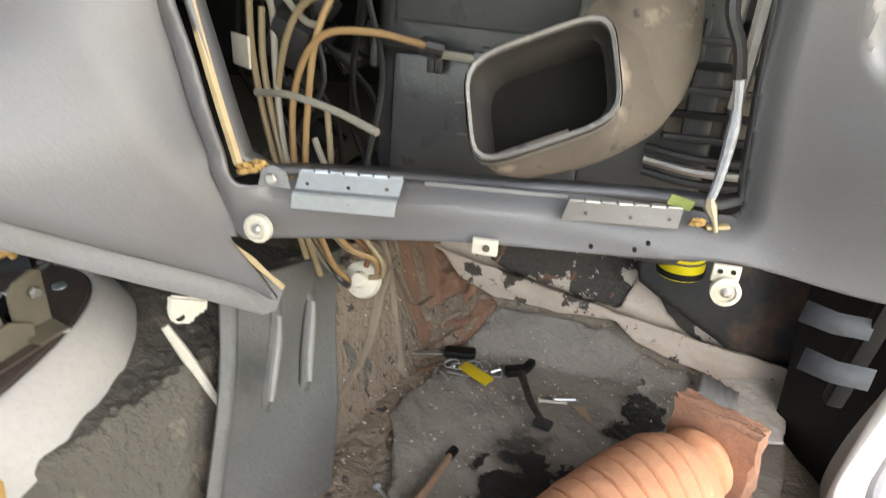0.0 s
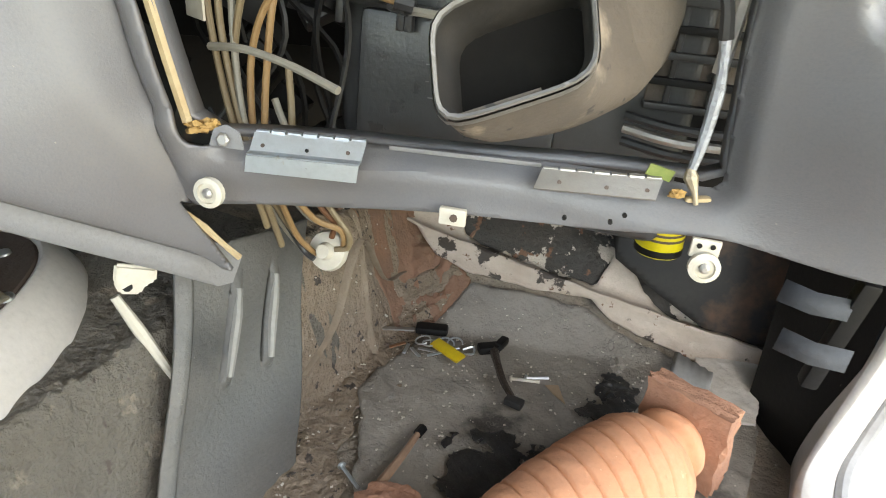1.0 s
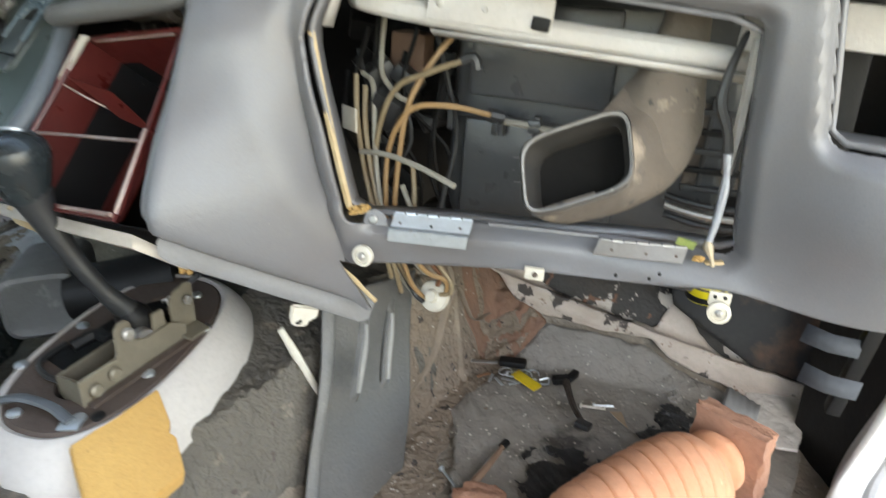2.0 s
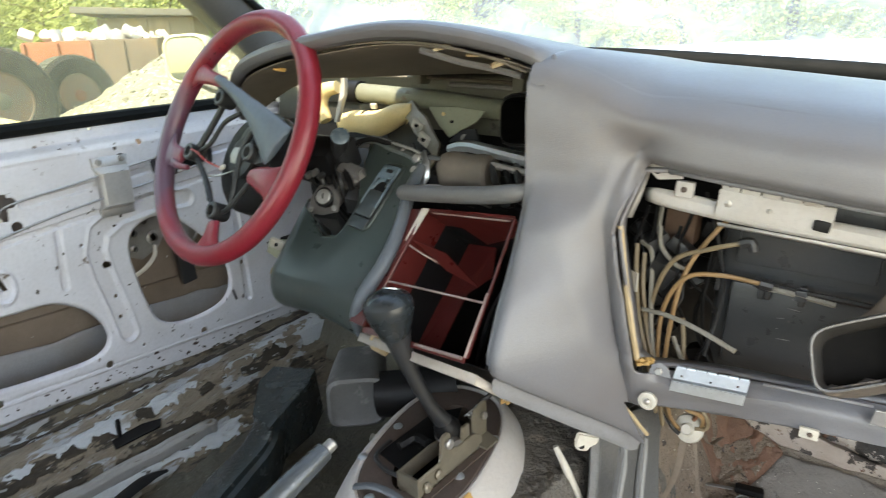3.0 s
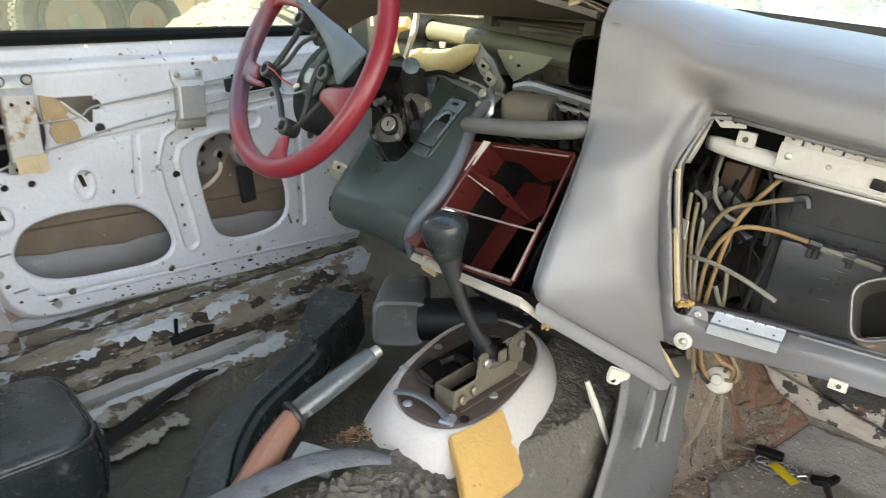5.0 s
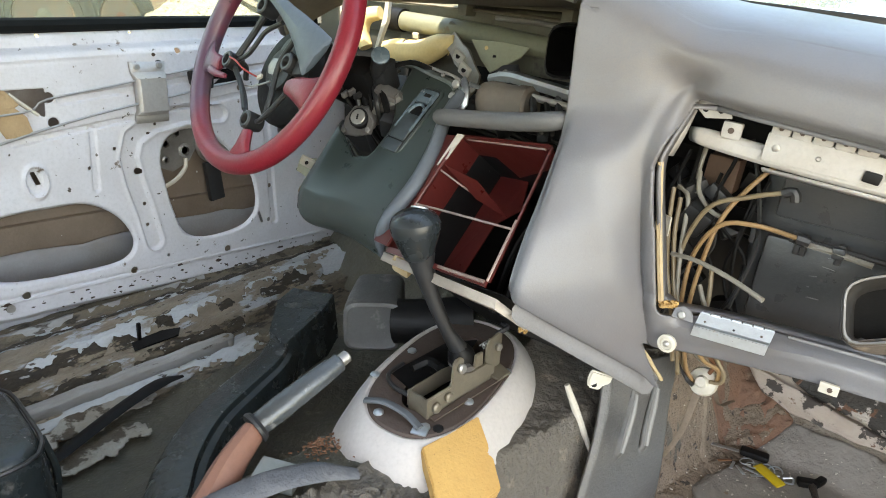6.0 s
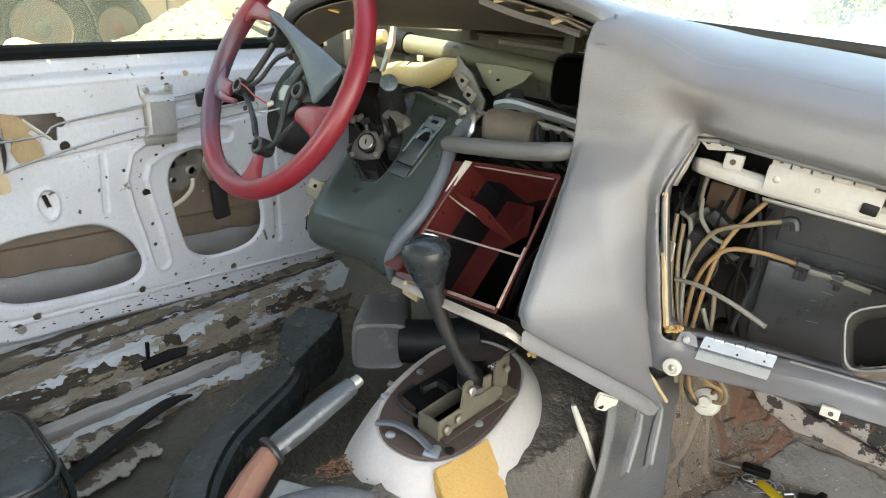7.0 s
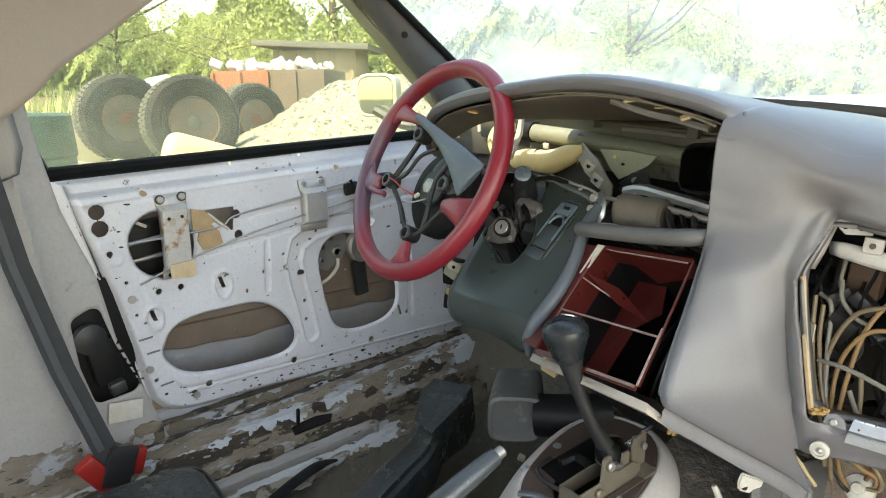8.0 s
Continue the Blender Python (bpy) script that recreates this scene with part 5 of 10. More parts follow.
part("red_cover", box((-0.668, -0.402, 0.14), (0.02, 0.016, 0.045), (-18, 0, 0), 0.005), RED, belt, "red plastic cover")
part("anchor_bolt", lathe([(0.006, 0), (0.012, 0.002), (0.012, 0.009), (0.007, 0.012)], (-0.652, -0.408, 0.108), (1, 0, 0.2), 8), STEEL, belt, "steel anchor bolt")
part("retractor", box((-0.745, -0.415, 0.30), (0.03, 0.045, 0.08), (10, 0, 0), 0.006), BLACK, belt, "black belt retractor in the pillar")
part("retractor_spool", lathe([(0.022, 0), (0.026, 0.004), (0.026, 0.018), (0.012, 0.022)], (-0.745, -0.435, 0.345), (1, 0.1, 0), 14), BLACK_SOFT, belt)
part("retractor_foot", box((-0.722, -0.405, 0.255), (0.02, 0.025, 0.022), (10, 0, 0), 0.004), BLACK_SOFT, belt)
part("white_tag", box((-0.712, -0.40, 0.212), (0.004, 0.055, 0.035), (-8, 0, 0), 0.001), IVORY, belt)


# ---- dashboard ----
SX = np.array([0.095, 0.15, 0.20, 0.24, 0.36, 0.52, 0.60, 0.72])
# (y, z) from the windscreen down to the lower edge, one column a section
SEC = np.array([
    [(0.43, 0.691), (0.2, 0.708), (0.05, 0.715), (-0.004, 0.695), (-0.012, 0.62), (-0.022, 0.56), (-0.085, 0.47), (-0.115, 0.42), (-0.078, 0.358)],
    [(0.43, 0.686), (0.2, 0.70), (0.06, 0.697), (0.01, 0.672), (0.0, 0.61), (-0.008, 0.55), (-0.04, 0.47), (-0.045, 0.40), (-0.030, 0.331)],
    [(0.43, 0.678), (0.2, 0.69), (0.07, 0.678), (0.015, 0.648), (0.018, 0.61), (-0.012, 0.55), (-0.012, 0.47), (-0.008, 0.40), (0.014, 0.306)],
    [(0.43, 0.673), (0.2, 0.685), (0.07, 0.672), (0.018, 0.646), (0.010, 0.605), (0.010, 0.545), (0.008, 0.465), (0.010, 0.398), (0.030, 0.296)],
    [(0.43, 0.658), (0.2, 0.668), (0.07, 0.655), (0.018, 0.63), (0.008, 0.588), (0.012, 0.53), (0.03, 0.46), (0.03, 0.396), (0.026, 0.325)],
    [(0.43, 0.636), (0.2, 0.645), (0.07, 0.635), (0.010, 0.61), (0.004, 0.566), (0.006, 0.52), (0.02, 0.45), (0.03, 0.394), (0.022, 0.335)],
    [(0.43, 0.626), (0.2, 0.632), (0.07, 0.622), (-0.015, 0.595), (-0.02, 0.55), (-0.025, 0.5), (-0.03, 0.44), (-0.012, 0.40), (0.014, 0.342)],
    [(0.43, 0.606), (0.2, 0.615), (0.09, 0.605), (0.02, 0.58), (0.005, 0.54), (0.0, 0.5), (-0.01, 0.43), (0.0, 0.40), (0.022, 0.345)],
])


def hermite(t, xs, ys):
    """Smooth curve through (xs, ys) at t; ys may hold several columns."""
    d = np.gradient(ys, xs, axis=0)
    k = np.clip(np.searchsorted(xs, t, side="right") - 1, 0, len(xs) - 2)
    h = (xs[k + 1] - xs[k])
    s = (t - xs[k]) / h
    s, h = s[..., None], h[..., None]
    return (2 * s**3 - 3 * s**2 + 1) * ys[k] + (s**3 - 2 * s**2 + s) * h * d[k] + (-2 * s**3 + 3 * s**2) * ys[k + 1] + (s**3 - s**2) * h * d[k + 1]


def dash_fn(u, v):
    """u: across the car; v: 0 at the windscreen to 8 at the lower edge."""
    rows = hermite(u, SX, SEC.reshape(len(SX), -1)).reshape(*np.shape(u), 9, 2)
    k = np.clip(np.floor(v).astype(int), 0, 7)
    s = (v - k)[..., None]

    def col(i):
        i = np.clip(i, 0, 8)
        return np.take_along_axis(rows, i[..., None, None].repeat(2, -1), -2)[..., 0, :]

    a, b, c, d = col(k - 1), col(k), col(k + 1), col(k + 2)
    p = 0.5 * (2 * b + (c - a) * s + (2 * a - 5 * b + 4 * c - d) * s**2 + (3 * b - a - 3 * c + d) * s**3)
    return u, p[..., 0], p[..., 1]


GB = [(0.206, 0.600), (0.508, 0.557), (0.512, 0.47), (0.518, 0.392), (0.36, 0.392), (0.212, 0.396), (0.190, 0.545)]
VENT = [(0.545, 0.586), (0.66, 0.572), (0.67, 0.485), (0.556, 0.488)]


ZR = np.array([0.298, 0.335, 0.395, 0.43, 0.47, 0.51, 0.55, 0.60])
X_RIDGE = np.array([0.219, 0.203, 0.184, 0.170, 0.156, 0.142, 0.128, 0.118])
Y_RIDGE = np.array([0.032, 0.012, -0.016, -0.032, -0.040, -0.040, -0.034, -0.026])
X_DIP = np.array([0.224, 0.211, 0.196, 0.188, 0.183, 0.179, 0.176, 0.18])
Y_DIP = np.array([0.034, 0.018, 0.004, 0.000, -0.004, -0.008, -0.010, 0.002])


def low_line(x):
    """Height of the centre face's slanting lower edge."""
    return 0.418 - (x - 0.094) * 0.976


def dash_keep(u, v):
    x, y, z = dash_fn(u, v)
    far = np.where(v < 2.7, 1.0, 0.0)
    a = sd_poly(x, z, GB, 0.010)
    b = sd_poly(x, z, VENT, 0.014)
    xr = np.interp(z, ZR, X_RIDGE)
    face = np.minimum(z - low_line(x), np.maximum(xr + 0.002 - x, z - 0.353))
    rail = z - (0.353 + 0.012 * np.clip((x - 0.22) / 0.3, 0, 1) + 0.0015 * np.sin(x * 40))
    return np.minimum.reduce([np.minimum(a, b) + far, np.where(x < 0.222, face, rail) + far])


def fold_at(x, z, y):
    """Depth of the folded centre panel at a place; y is the plain face's."""
    xr, yr, xd, yd = (np.interp(z, ZR, q) for q in (X_RIDGE, Y_RIDGE, X_DIP, Y_DIP))
    xl = np.where(z > 0.418, 0.095, 0.094 + (0.418 - z) * 1.025)
    yl = np.where(z > 0.418, np.interp(z, [0.418, 0.44, 0.47, 0.52, 0.56, 0.60], [-0.119, -0.108, -0.088, -0.052, -0.026, -0.016]), -0.119 + (xl - 0.094) * 1.22)
    t = np.clip((x - xl) / np.maximum(xr - xl, 1e-4), 0, 1)
    t2 = np.clip((x - xr) / np.maximum(xd - xr, 1e-4), 0, 1)
    t3 = np.clip((x - xd) / 0.018, 0, 1)
    return np.where(x < xr, yl + (yr - yl) * t, np.where(x < xd, yr + (yd - yr) * (0.45 * t2 + 0.55 * t2 * t2 * (3 - 2 * t2)), yd + (y - yd) * t3 * t3 * (3 - 2 * t3)))


def dash_skin(u, v):
    """The face, with a soft step round the openings, and the folded centre panel."""
    x, y, z = dash_fn(u, v)
    s = np.where(v < 2.7, 1.0, np.minimum(sd_poly(x, z, GB, 0.010), sd_poly(x, z, VENT, 0.014)))
    # raised lower lip of the rail
    y = y - 0.004 * np.exp(-(((z - 0.372 + 0.01 * np.sin(x * 14)) / 0.010) ** 2)) * sm(x, 0.22, 0.26) * (1 - sm(x, 0.50, 0.56)) * (v > 6)
    # centre panel: bevel, curved face, ridge, dip
    fold, ws = 0.0, 0.0
    for dz, wz in ((-0.014, 1), (-0.007, 2), (0.0, 2), (0.007, 2), (0.014, 1)):
        for dx, wx in ((-0.0022, 1), (0.0, 2), (0.0022, 1)):
            fold = fold + wz * wx * fold_at(x + dx, z + dz, y)
            ws += wz * wx
    fold = fold / ws + 0.016 * (1 - sm(x, 0.095, 0.109)) * sm(z, 0.40, 0.415)
    w = (1 - sm(z, 0.535, 0.60)) * (v > 3.5) * (1 - sm(x, 0.196, 0.222))
    y = y + (fold - y) * w
    # wavy foam under the skin
    y = y + 0.0012 * np.sin(x * 37 + 3 * np.sin(z * 19)) * np.sin(z * 43 + 1.0) * (v > 2.5)
    z = z - 0.007 * (1 - sm(x, 0.095, 0.118)) * (v < 3.2)
    sg = np.where(v < 2.7, 1.0, sd_poly(x, z, GB, 0.010))
    y = y + 0.0055 * (1 - sm(sg, 0.014, 0.030)) * sm(z, 0.40, 0.415) * (1 - sm(x, 0.20, 0.225))
    return x, y + 0.012 * (1 - sm(s, 0.0, 0.010)) * sm(x, 0.178, 0.20) * (1 - (1 - sm(x, 0.212, 0.24)) * (1 - sm(z, 0.56, 0.59))), z


dash = thing("dashboard", "worn grey vinyl dashboard with an empty glovebox opening", "dashboard", (0.2, 0.2, 0.33))
part_mesh("fascia", sheet(dash_skin, 0.095, 0.72, 300, 0.0, 8.0, 300, dash_keep), VINYL, dash, "grey moulded vinyl fascia", solid=0.004, offset=-1)


def rim_loop(poly, r, depth0, depth1, name, material, label):
    """The return lip of an opening in the fascia."""
    c = np.array(poly).mean(0)
    pts = []
    for a, b in zip(poly, poly[1:] + poly[:1]):
        for t in np.linspace(0.07, 0.93, 8):
            pts.append(np.array(a) * (1 - t) + np.array(b) * t)

    def y_at(p):
        vs = np.linspace(2.8, 8, 120)
        x, y, z = dash_fn(np.full(120, p[0]), vs)
        return float(y[np.argmin(np.abs(z - p[1]))])

    rows = []
    for dd, sh in ((0.014, 0.0), (depth0, 0.003), (depth1, 0.004)):
        rows.append([(p[0] + (p[0] - c[0]) * sh, y_at(p) + dd, p[1] + (p[1] - c[1]) * sh) for p in pts])
    return part(name, loft([r + [r[0]] for r in rows]), material, dash, label, solid=0.004, offset=0)


rim_loop(GB, 0.01, 0.02, 0.030, "opening_edge", VINYL, "grey return lip of the opening")
part("foam_edge", tube([(0.1905, 0.002, 0.545), (0.196, 0.003, 0.50), (0.2035, 0.005, 0.45), (0.211, 0.008, 0.404)], 0.0032, 6, 5), FOAM_PALE, dash, "pale foam on the opening edge")
rim_loop(VENT, 0.01, 0.02, 0.05, "vent_edge", VINYL, "return lip of the side vent opening")
# torn foam tufts at the lower corners


FOAM_OLD = mat("soiled_yellow_foam", (0.40, 0.25, 0.09), 0.95, second=(0.26, 0.15, 0.06), scale=60, amount=0.9, bump=0.6, grain=260)


def tuft(c, size, seed, parent=None, label="torn yellow foam"):
    """A ragged lump of torn foam."""
    b_ = bmesh.new()
    bmesh.ops.create_icosphere(b_, subdivisions=3, radius=1.0)
    for v_ in b_.verts:
        q = v_.co * 1.5 + Vector((seed, seed * 0.7, 0))
        d_ = 0.8 + 0.7 * noise.noise(q) + 0.4 * noise.noise(q * 3.0)
        v_.co = Vector((c[0] + v_.co.x * size[0] * d_, c[1] + v_.co.y * size[1] * d_, c[2] + v_.co.z * size[2] * d_))
    return part("foam_tuft", b_, FOAM_OLD, parent or dash, label)


for c_, s_, k_ in (((0.216, 0.010, 0.4005), (0.010, 0.007, 0.0045), 1.0), ((0.224, 0.012, 0.403), (0.005, 0.005, 0.004), 2.3), ((0.492, 0.028, 0.388), (0.0045, 0.003, 0.003), 5.2), ((0.1655, 0.006, 0.306), (0.006, 0.004, 0.004), 7.1)):
    tuft(c_, s_, k_)
part("foam_edge", tube([(0.2015, 0.008, 0.345), (0.2065, 0.018, 0.330), (0.2125, 0.026, 0.316), (0.2185, 0.035, 0.302)], [0.001, 0.0026, 0.002, 0.0024], 6, 4), FOAM_PALE, dash, "yellow foam on the torn edge")

rail_secs = []
for px, py, pz in ((0.103, -0.094, 0.402), (0.128, -0.064, 0.378), (0.153, -0.034, 0.353), (0.178, -0.004, 0.329), (0.203, 0.026, 0.304)):
    rail_secs.append([(px, py + 0.010, pz + 0.006), (px - 0.004, py - 0.002, pz - 0.006), (px - 0.004, py - 0.002, pz - 0.017), (px - 0.001, py + 0.005, pz - 0.026), (px + 0.004, py + 0.016, pz - 0.028), (px + 0.008, py + 0.026, pz - 0.010)])
part("lower_rail", loft(rail_secs, True, caps=True), BAR_GREY, dash, "blue-grey lower rail")
ax_, az_ = Vector((0.74, 0.60, -0.30)).normalized(), Vector((0.28, 0.12, 0.95)).normalized()
part("white_clip", plate([Vector((0.160, 0.0, 0.295)) + ax_ * a + az_ * b for a, b in ((-0.013, 0.011), (0.013, 0.011), (0.014, 0.000), (0.008, -0.003), (0.006, -0.011), (-0.007, -0.012), (-0.012, -0.003))], 0.005, bevel=0.0018), IVORY, dash, "white plastic clip")
part("clip_hole", lathe([(0.0035, 0), (0.0035, 0.003)], (0.158, -0.004, 0.290), (0.4, -0.8, 0.3), 8), BLACK, dash)


def round_clip(at, s=1.0):
    c = part("screw_clip", lathe([(0.008 * s, 0), (0.014 * s, 0.001), (0.014 * s, 0.005), (0.0095 * s, 0.006), (0.009 * s, 0.004), (0.0055 * s, 0.0045)], at, (0, -1, 0.1), 20), IVORY, dash, "round ivory screw clip")
    part("screw", lathe([(0.005 * s, 0.004), (0.005 * s, 0.006), (0.002 * s, 0.0075)], at, (0, -1, 0.1), 8), STEEL, c)
    return c


round_clip((0.228, -0.002, 0.366), 0.66)
sc = part("square_clip", box((0.3705, 0.0170, 0.362), (0.016, 0.004, 0.0105), (0, 2, 0), 0.001), IVORY, dash, "small square ivory clip")
part("hole", lathe([(0.0024, 0), (0.0024, 0.001)], (0.3715, 0.0146, 0.362), (0, -1, 0), 8), RUST, sc)
round_clip((0.511, 0.013, 0.3545), 0.60)
ct = part("clip_tab", box((0.5105, 0.0155, 0.3635), (0.0155, 0.003, 0.011), (0, 3, 0), 0.001), IVORY, dash, "ivory clip tab with two holes")
for x in (0.507, 0.514):
    part("hole", lathe([(0.0015, 0), (0.0015, 0.0008)], (x, 0.0138, 0.3655), (0, -1, 0), 8), BLACK, ct)
part("tab_screw", bolt((0.2345, 0.0065, 0.396), (0, -1, 0.2), 0.0042, 0.003), STEEL, dash)
part("tab", plate([(0.224, 0.008, 0.391), (0.227, 0.010, 0.401), (0.235, 0.011, 0.404), (0.243, 0.011, 0.400), (0.246, 0.009, 0.390)], 0.002, bevel=0.0006), BAR_GREY, dash, "torn grey tab")


def hinge(x0, x1, y, z, h, step, yaw, material, label):
    """A leaf hanging from its knuckles, with a folded step across it where step is over 0."""
    k = math.tan(radians(yaw))
    prof = [(0.010, h), (0.004, h * 0.52), (0.0, h * 0.47), (-0.0008, 0.0)] if step else [(0.010, h), (0.0, 0.0)]
    hg = None
    for (a0, b0), (a1, b1) in zip(prof, prof[1:]):
        leaf = plate([(x0 - 0.003 * (1 - b0 / h), y + a0, z + b0), (x1 - 0.003 * (1 - b0 / h), y + a0 + k * (x1 - x0), z + b0), (x1 - 0.003 * (1 - b1 / h), y + a1 + k * (x1 - x0), z + b1), (x0 - 0.003 * (1 - b1 / h), y + a1, z + b1)], 0.0012)
        ob = part("hinge" if hg is None else "folded_leaf", leaf, material, dash if hg is None else hg, label if hg is None else "")
        hg = hg or ob
    w = x1 - x0
    m = 7
    for i in range(m):
        a, b = x0 + w * i / m + 0.0007, x0 + w * (i + 1) / m - 0.0007
        part("knuckle", tube([(a, y + 0.011 + k * (a - x0), z + h), (b, y + 0.011 + k * (b - x0), z + h)], 0.0024 if i % 2 else 0.0019, 8, 1), material, hg)
    for f, g in ((0.10, 0.72), (0.5, 0.70), (0.86, 0.74), (0.13, 0.34), (0.52, 0.30)) if step else ((0.16, 0.5), (0.55, 0.45), (0.88, 0.5)):
        x = x0 + w * f
        part("hole", lathe([(0.0012, 0), (0.0012, 0.0006)], (x, y + np.interp(h * g, [0, h * 0.47, h], [-0.0008, 0.002, 0.010] if step else [0, 0.0047, 0.010]) - 0.0015 + k * (x - x0), z + h * g), (0, -1, 0.45), 8), RUST if f != 0.5 else BLACK, hg)
    return hg


hinge(0.249, 0.317, 0.0075, 0.378, 0.021, 1, 3, ZINC, "bright zinc-plated glovebox hinge")
hinge(0.418, 0.484, 0.018, 0.3845, 0.0085, 0, 4, STEEL, "dull grey glovebox hinge")
part("pale_lip", box((0.372, 0.036, 0.393), (0.09, 0.003, 0.003), (0, 2, 6), 0.001), BAR_GREY, dash, "pale torn lip of the rail")
for x, z in ((0.434, 0.366), (0.466, 0.372), (0.459, 0.367)):
    part("nail_hole", lathe([(0.0014, 0), (0.0014, 0.002)], (x, 0.0185, z + 0.004), (0, -1, 0), 6), BLACK, dash)

# glovebox: beam, brackets and rail of the upper opening
beam = thing("cross_beam", "white painted steel beam inside the glovebox opening", "beam", (0.36, 0.07, 0.55))
part("beam_body", loft([[(0.195, 0.052, 0.580), (0.27, 0.056, 0.566), (0.36, 0.062, 0.556), (0.52, 0.062, 0.538)], [(0.195, 0.049, 0.573), (0.27, 0.048, 0.560), (0.36, 0.054, 0.550), (0.52, 0.055, 0.533)], [(0.195, 0.050, 0.562), (0.27, 0.048, 0.549), (0.36, 0.053, 0.538), (0.52, 0.055, 0.521)], [(0.195, 0.054, 0.558), (0.27, 0.054, 0.545), (0.36, 0.060, 0.534), (0.52, 0.061, 0.517)]]), GRIMY, beam, solid=0.003, sub=1)
part("beam_lip", loft([[(0.27, 0.050, 0.546), (0.36, 0.054, 0.536), (0.52, 0.056, 0.519)], [(0.27, 0.058, 0.542), (0.36, 0.062, 0.531), (0.52, 0.064, 0.513)]]), GRIMY, beam, solid=0.002)
part("strip_plate", box((0.318, 0.049, 0.561), (0.098, 0.004, 0.026), (0, 6.5, 3), 0.0015), GRIMY, beam, "white riveted plate")
for i in range(5):
    seg = part("hinge_segment", box((0.281 + 0.0175 * i, 0.048, 0.5835 - 0.0021 * i), (0.0162, 0.006, 0.013), (0, 6.5, 3), 0.002), GRIMY, beam, "stained ivory segment")
    part("rivet", lathe([(0.0022, 0), (0.0022, 0.001)], (0.281 + 0.0175 * i, 0.0448, 0.5835 - 0.0021 * i), (0, -1, 0), 6), RUST, seg)
part("rivet", bolt((0.279, 0.0475, 0.5655), (0, -1, 0), 0.0045, 0.003), STEEL, beam)
part("rivet", bolt((0.315, 0.0475, 0.561), (0, -1, 0), 0.0025, 0.002), STEEL, beam)
part("black_hook", box((0.358, 0.050, 0.551), (0.014, 0.008, 0.010), (0, 10, 0), 0.002), BLACK, beam)
part("gusset", plate([(0.196, 0.036, 0.606), (0.235, 0.040, 0.600), (0.238, 0.042, 0.588), (0.214, 0.042, 0.586)], 0.002), GRIMY, beam, "perforated white gusset")
for x, z in ((0.206, 0.599), (0.214, 0.594), (0.228, 0.594)):
    part("hole", lathe([(0.0028, 0), (0.0028, 0.0012)], (x, 0.0385, z), (0, -1, 0.1), 8), BLACK, beam)
part("square_nut", box((0.238, 0.050, 0.576), (0.018, 0.008, 0.016), (0, 6, 4), 0.002), GRIMY, beam, "ivory square nut clip")
part("nut_hole", lathe([(0.003, 0), (0.003, 0.0012)], (0.238, 0.0458, 0.576), (0, -1, 0), 8), RUST, beam)
part("side_strip", loft([[(0.204, 0.030, 0.595), (0.195, 0.024, 0.57), (0.186, 0.020, 0.548)], [(0.206, 0.040, 0.592), (0.199, 0.036, 0.565), (0.192, 0.034, 0.546)]]), GRIMY, beam, solid=0.002)
for x in (0.505,):
    part("end_tab", box((x, 0.05, 0.552), (0.018, 0.008, 0.03), (0, 5, 0), 0.002), GRIMY, beam)
part("side_rail", tube([(0.508, 0.045, 0.545), (0.506, 0.045, 0.49), (0.503, 0.048, 0.45)], 0.004, 6, 3), GRIMY, beam)
part("vent_bar", box((0.62, 0.06, 0.548), (0.15, 0.01, 0.03), (0, 6, 0), 0.003), GRIMY, beam)


# ---- instrument hood and centre stack ----
LIP = np.array([(-0.50, 0.11, 0.645), (-0.455, 0.065, 0.69), (-0.39, 0.03, 0.722), (-0.30, 0.01, 0.741), (-0.20, 0.0, 0.750), (-0.11, -0.003, 0.756), (-0.03, -0.004, 0.7505), (0.05, -0.004, 0.7345), (0.092, -0.001, 0.7205), (0.106, 0.010, 0.711), (0.120, 0.030, 0.697), (0.134, 0.05, 0.680)])
hood_cols, liner_cols = [], []
for k, p in enumerate(spline(LIP, 4)):
    x, y, z = p
    back = 0.43
    zb = 0.703
    hood_cols.append([(x, 0.435 if x > -0.34 else 0.25, zb - 0.004 - 0.06 * max(x, 0)), (x, 0.235, zb + 0.30 * (z - zb)), (x, 0.16 + y * 0.3, zb + 0.7 * (z - zb)), (x, y + 0.06, z - 0.003), (x, y + 0.02, z), (x, y + 0.004, z - 0.004), (x, y, z - 0.012), (x, y + 0.006, z - 0.021), (x, y + 0.02, z - 0.024)])
    zl = min(z - 0.026, 0.73)
    liner_cols.append([(x, y + 0.016, zl), (x, y + 0.05, zl - 0.004), (x, 0.15, 0.7 * zl + 0.3 * 0.685), (x, 0.22, 0.35 * zl + 0.65 * 0.690), (x, 0.245, 0.690), (x, 0.298 if x > -0.34 else 0.255, 0.688 - 0.04 * max(x, 0))])
hood = thing("instrument_hood", "grey vinyl instrument hood with torn edges and no dials", "instrument hood", (-0.15, 0.2, 0.66))
part("hood_pad", loft(hood_cols), VINYL, hood, solid=0.003, sub=1)
part("hood_liner", loft(liner_cols), LINER, hood, "brown dusty underside of the hood", solid=0.003, sub=1)
part("edge_roll", tube([(0.112, 0.016, 0.708), (0.119, 0.011, 0.68), (0.118, 0.008, 0.65), (0.112, 0.0, 0.612), (0.104, -0.004, 0.582)], [0.002, 0.007, 0.008, 0.008, 0.005], 10, 5), VINYL, hood)
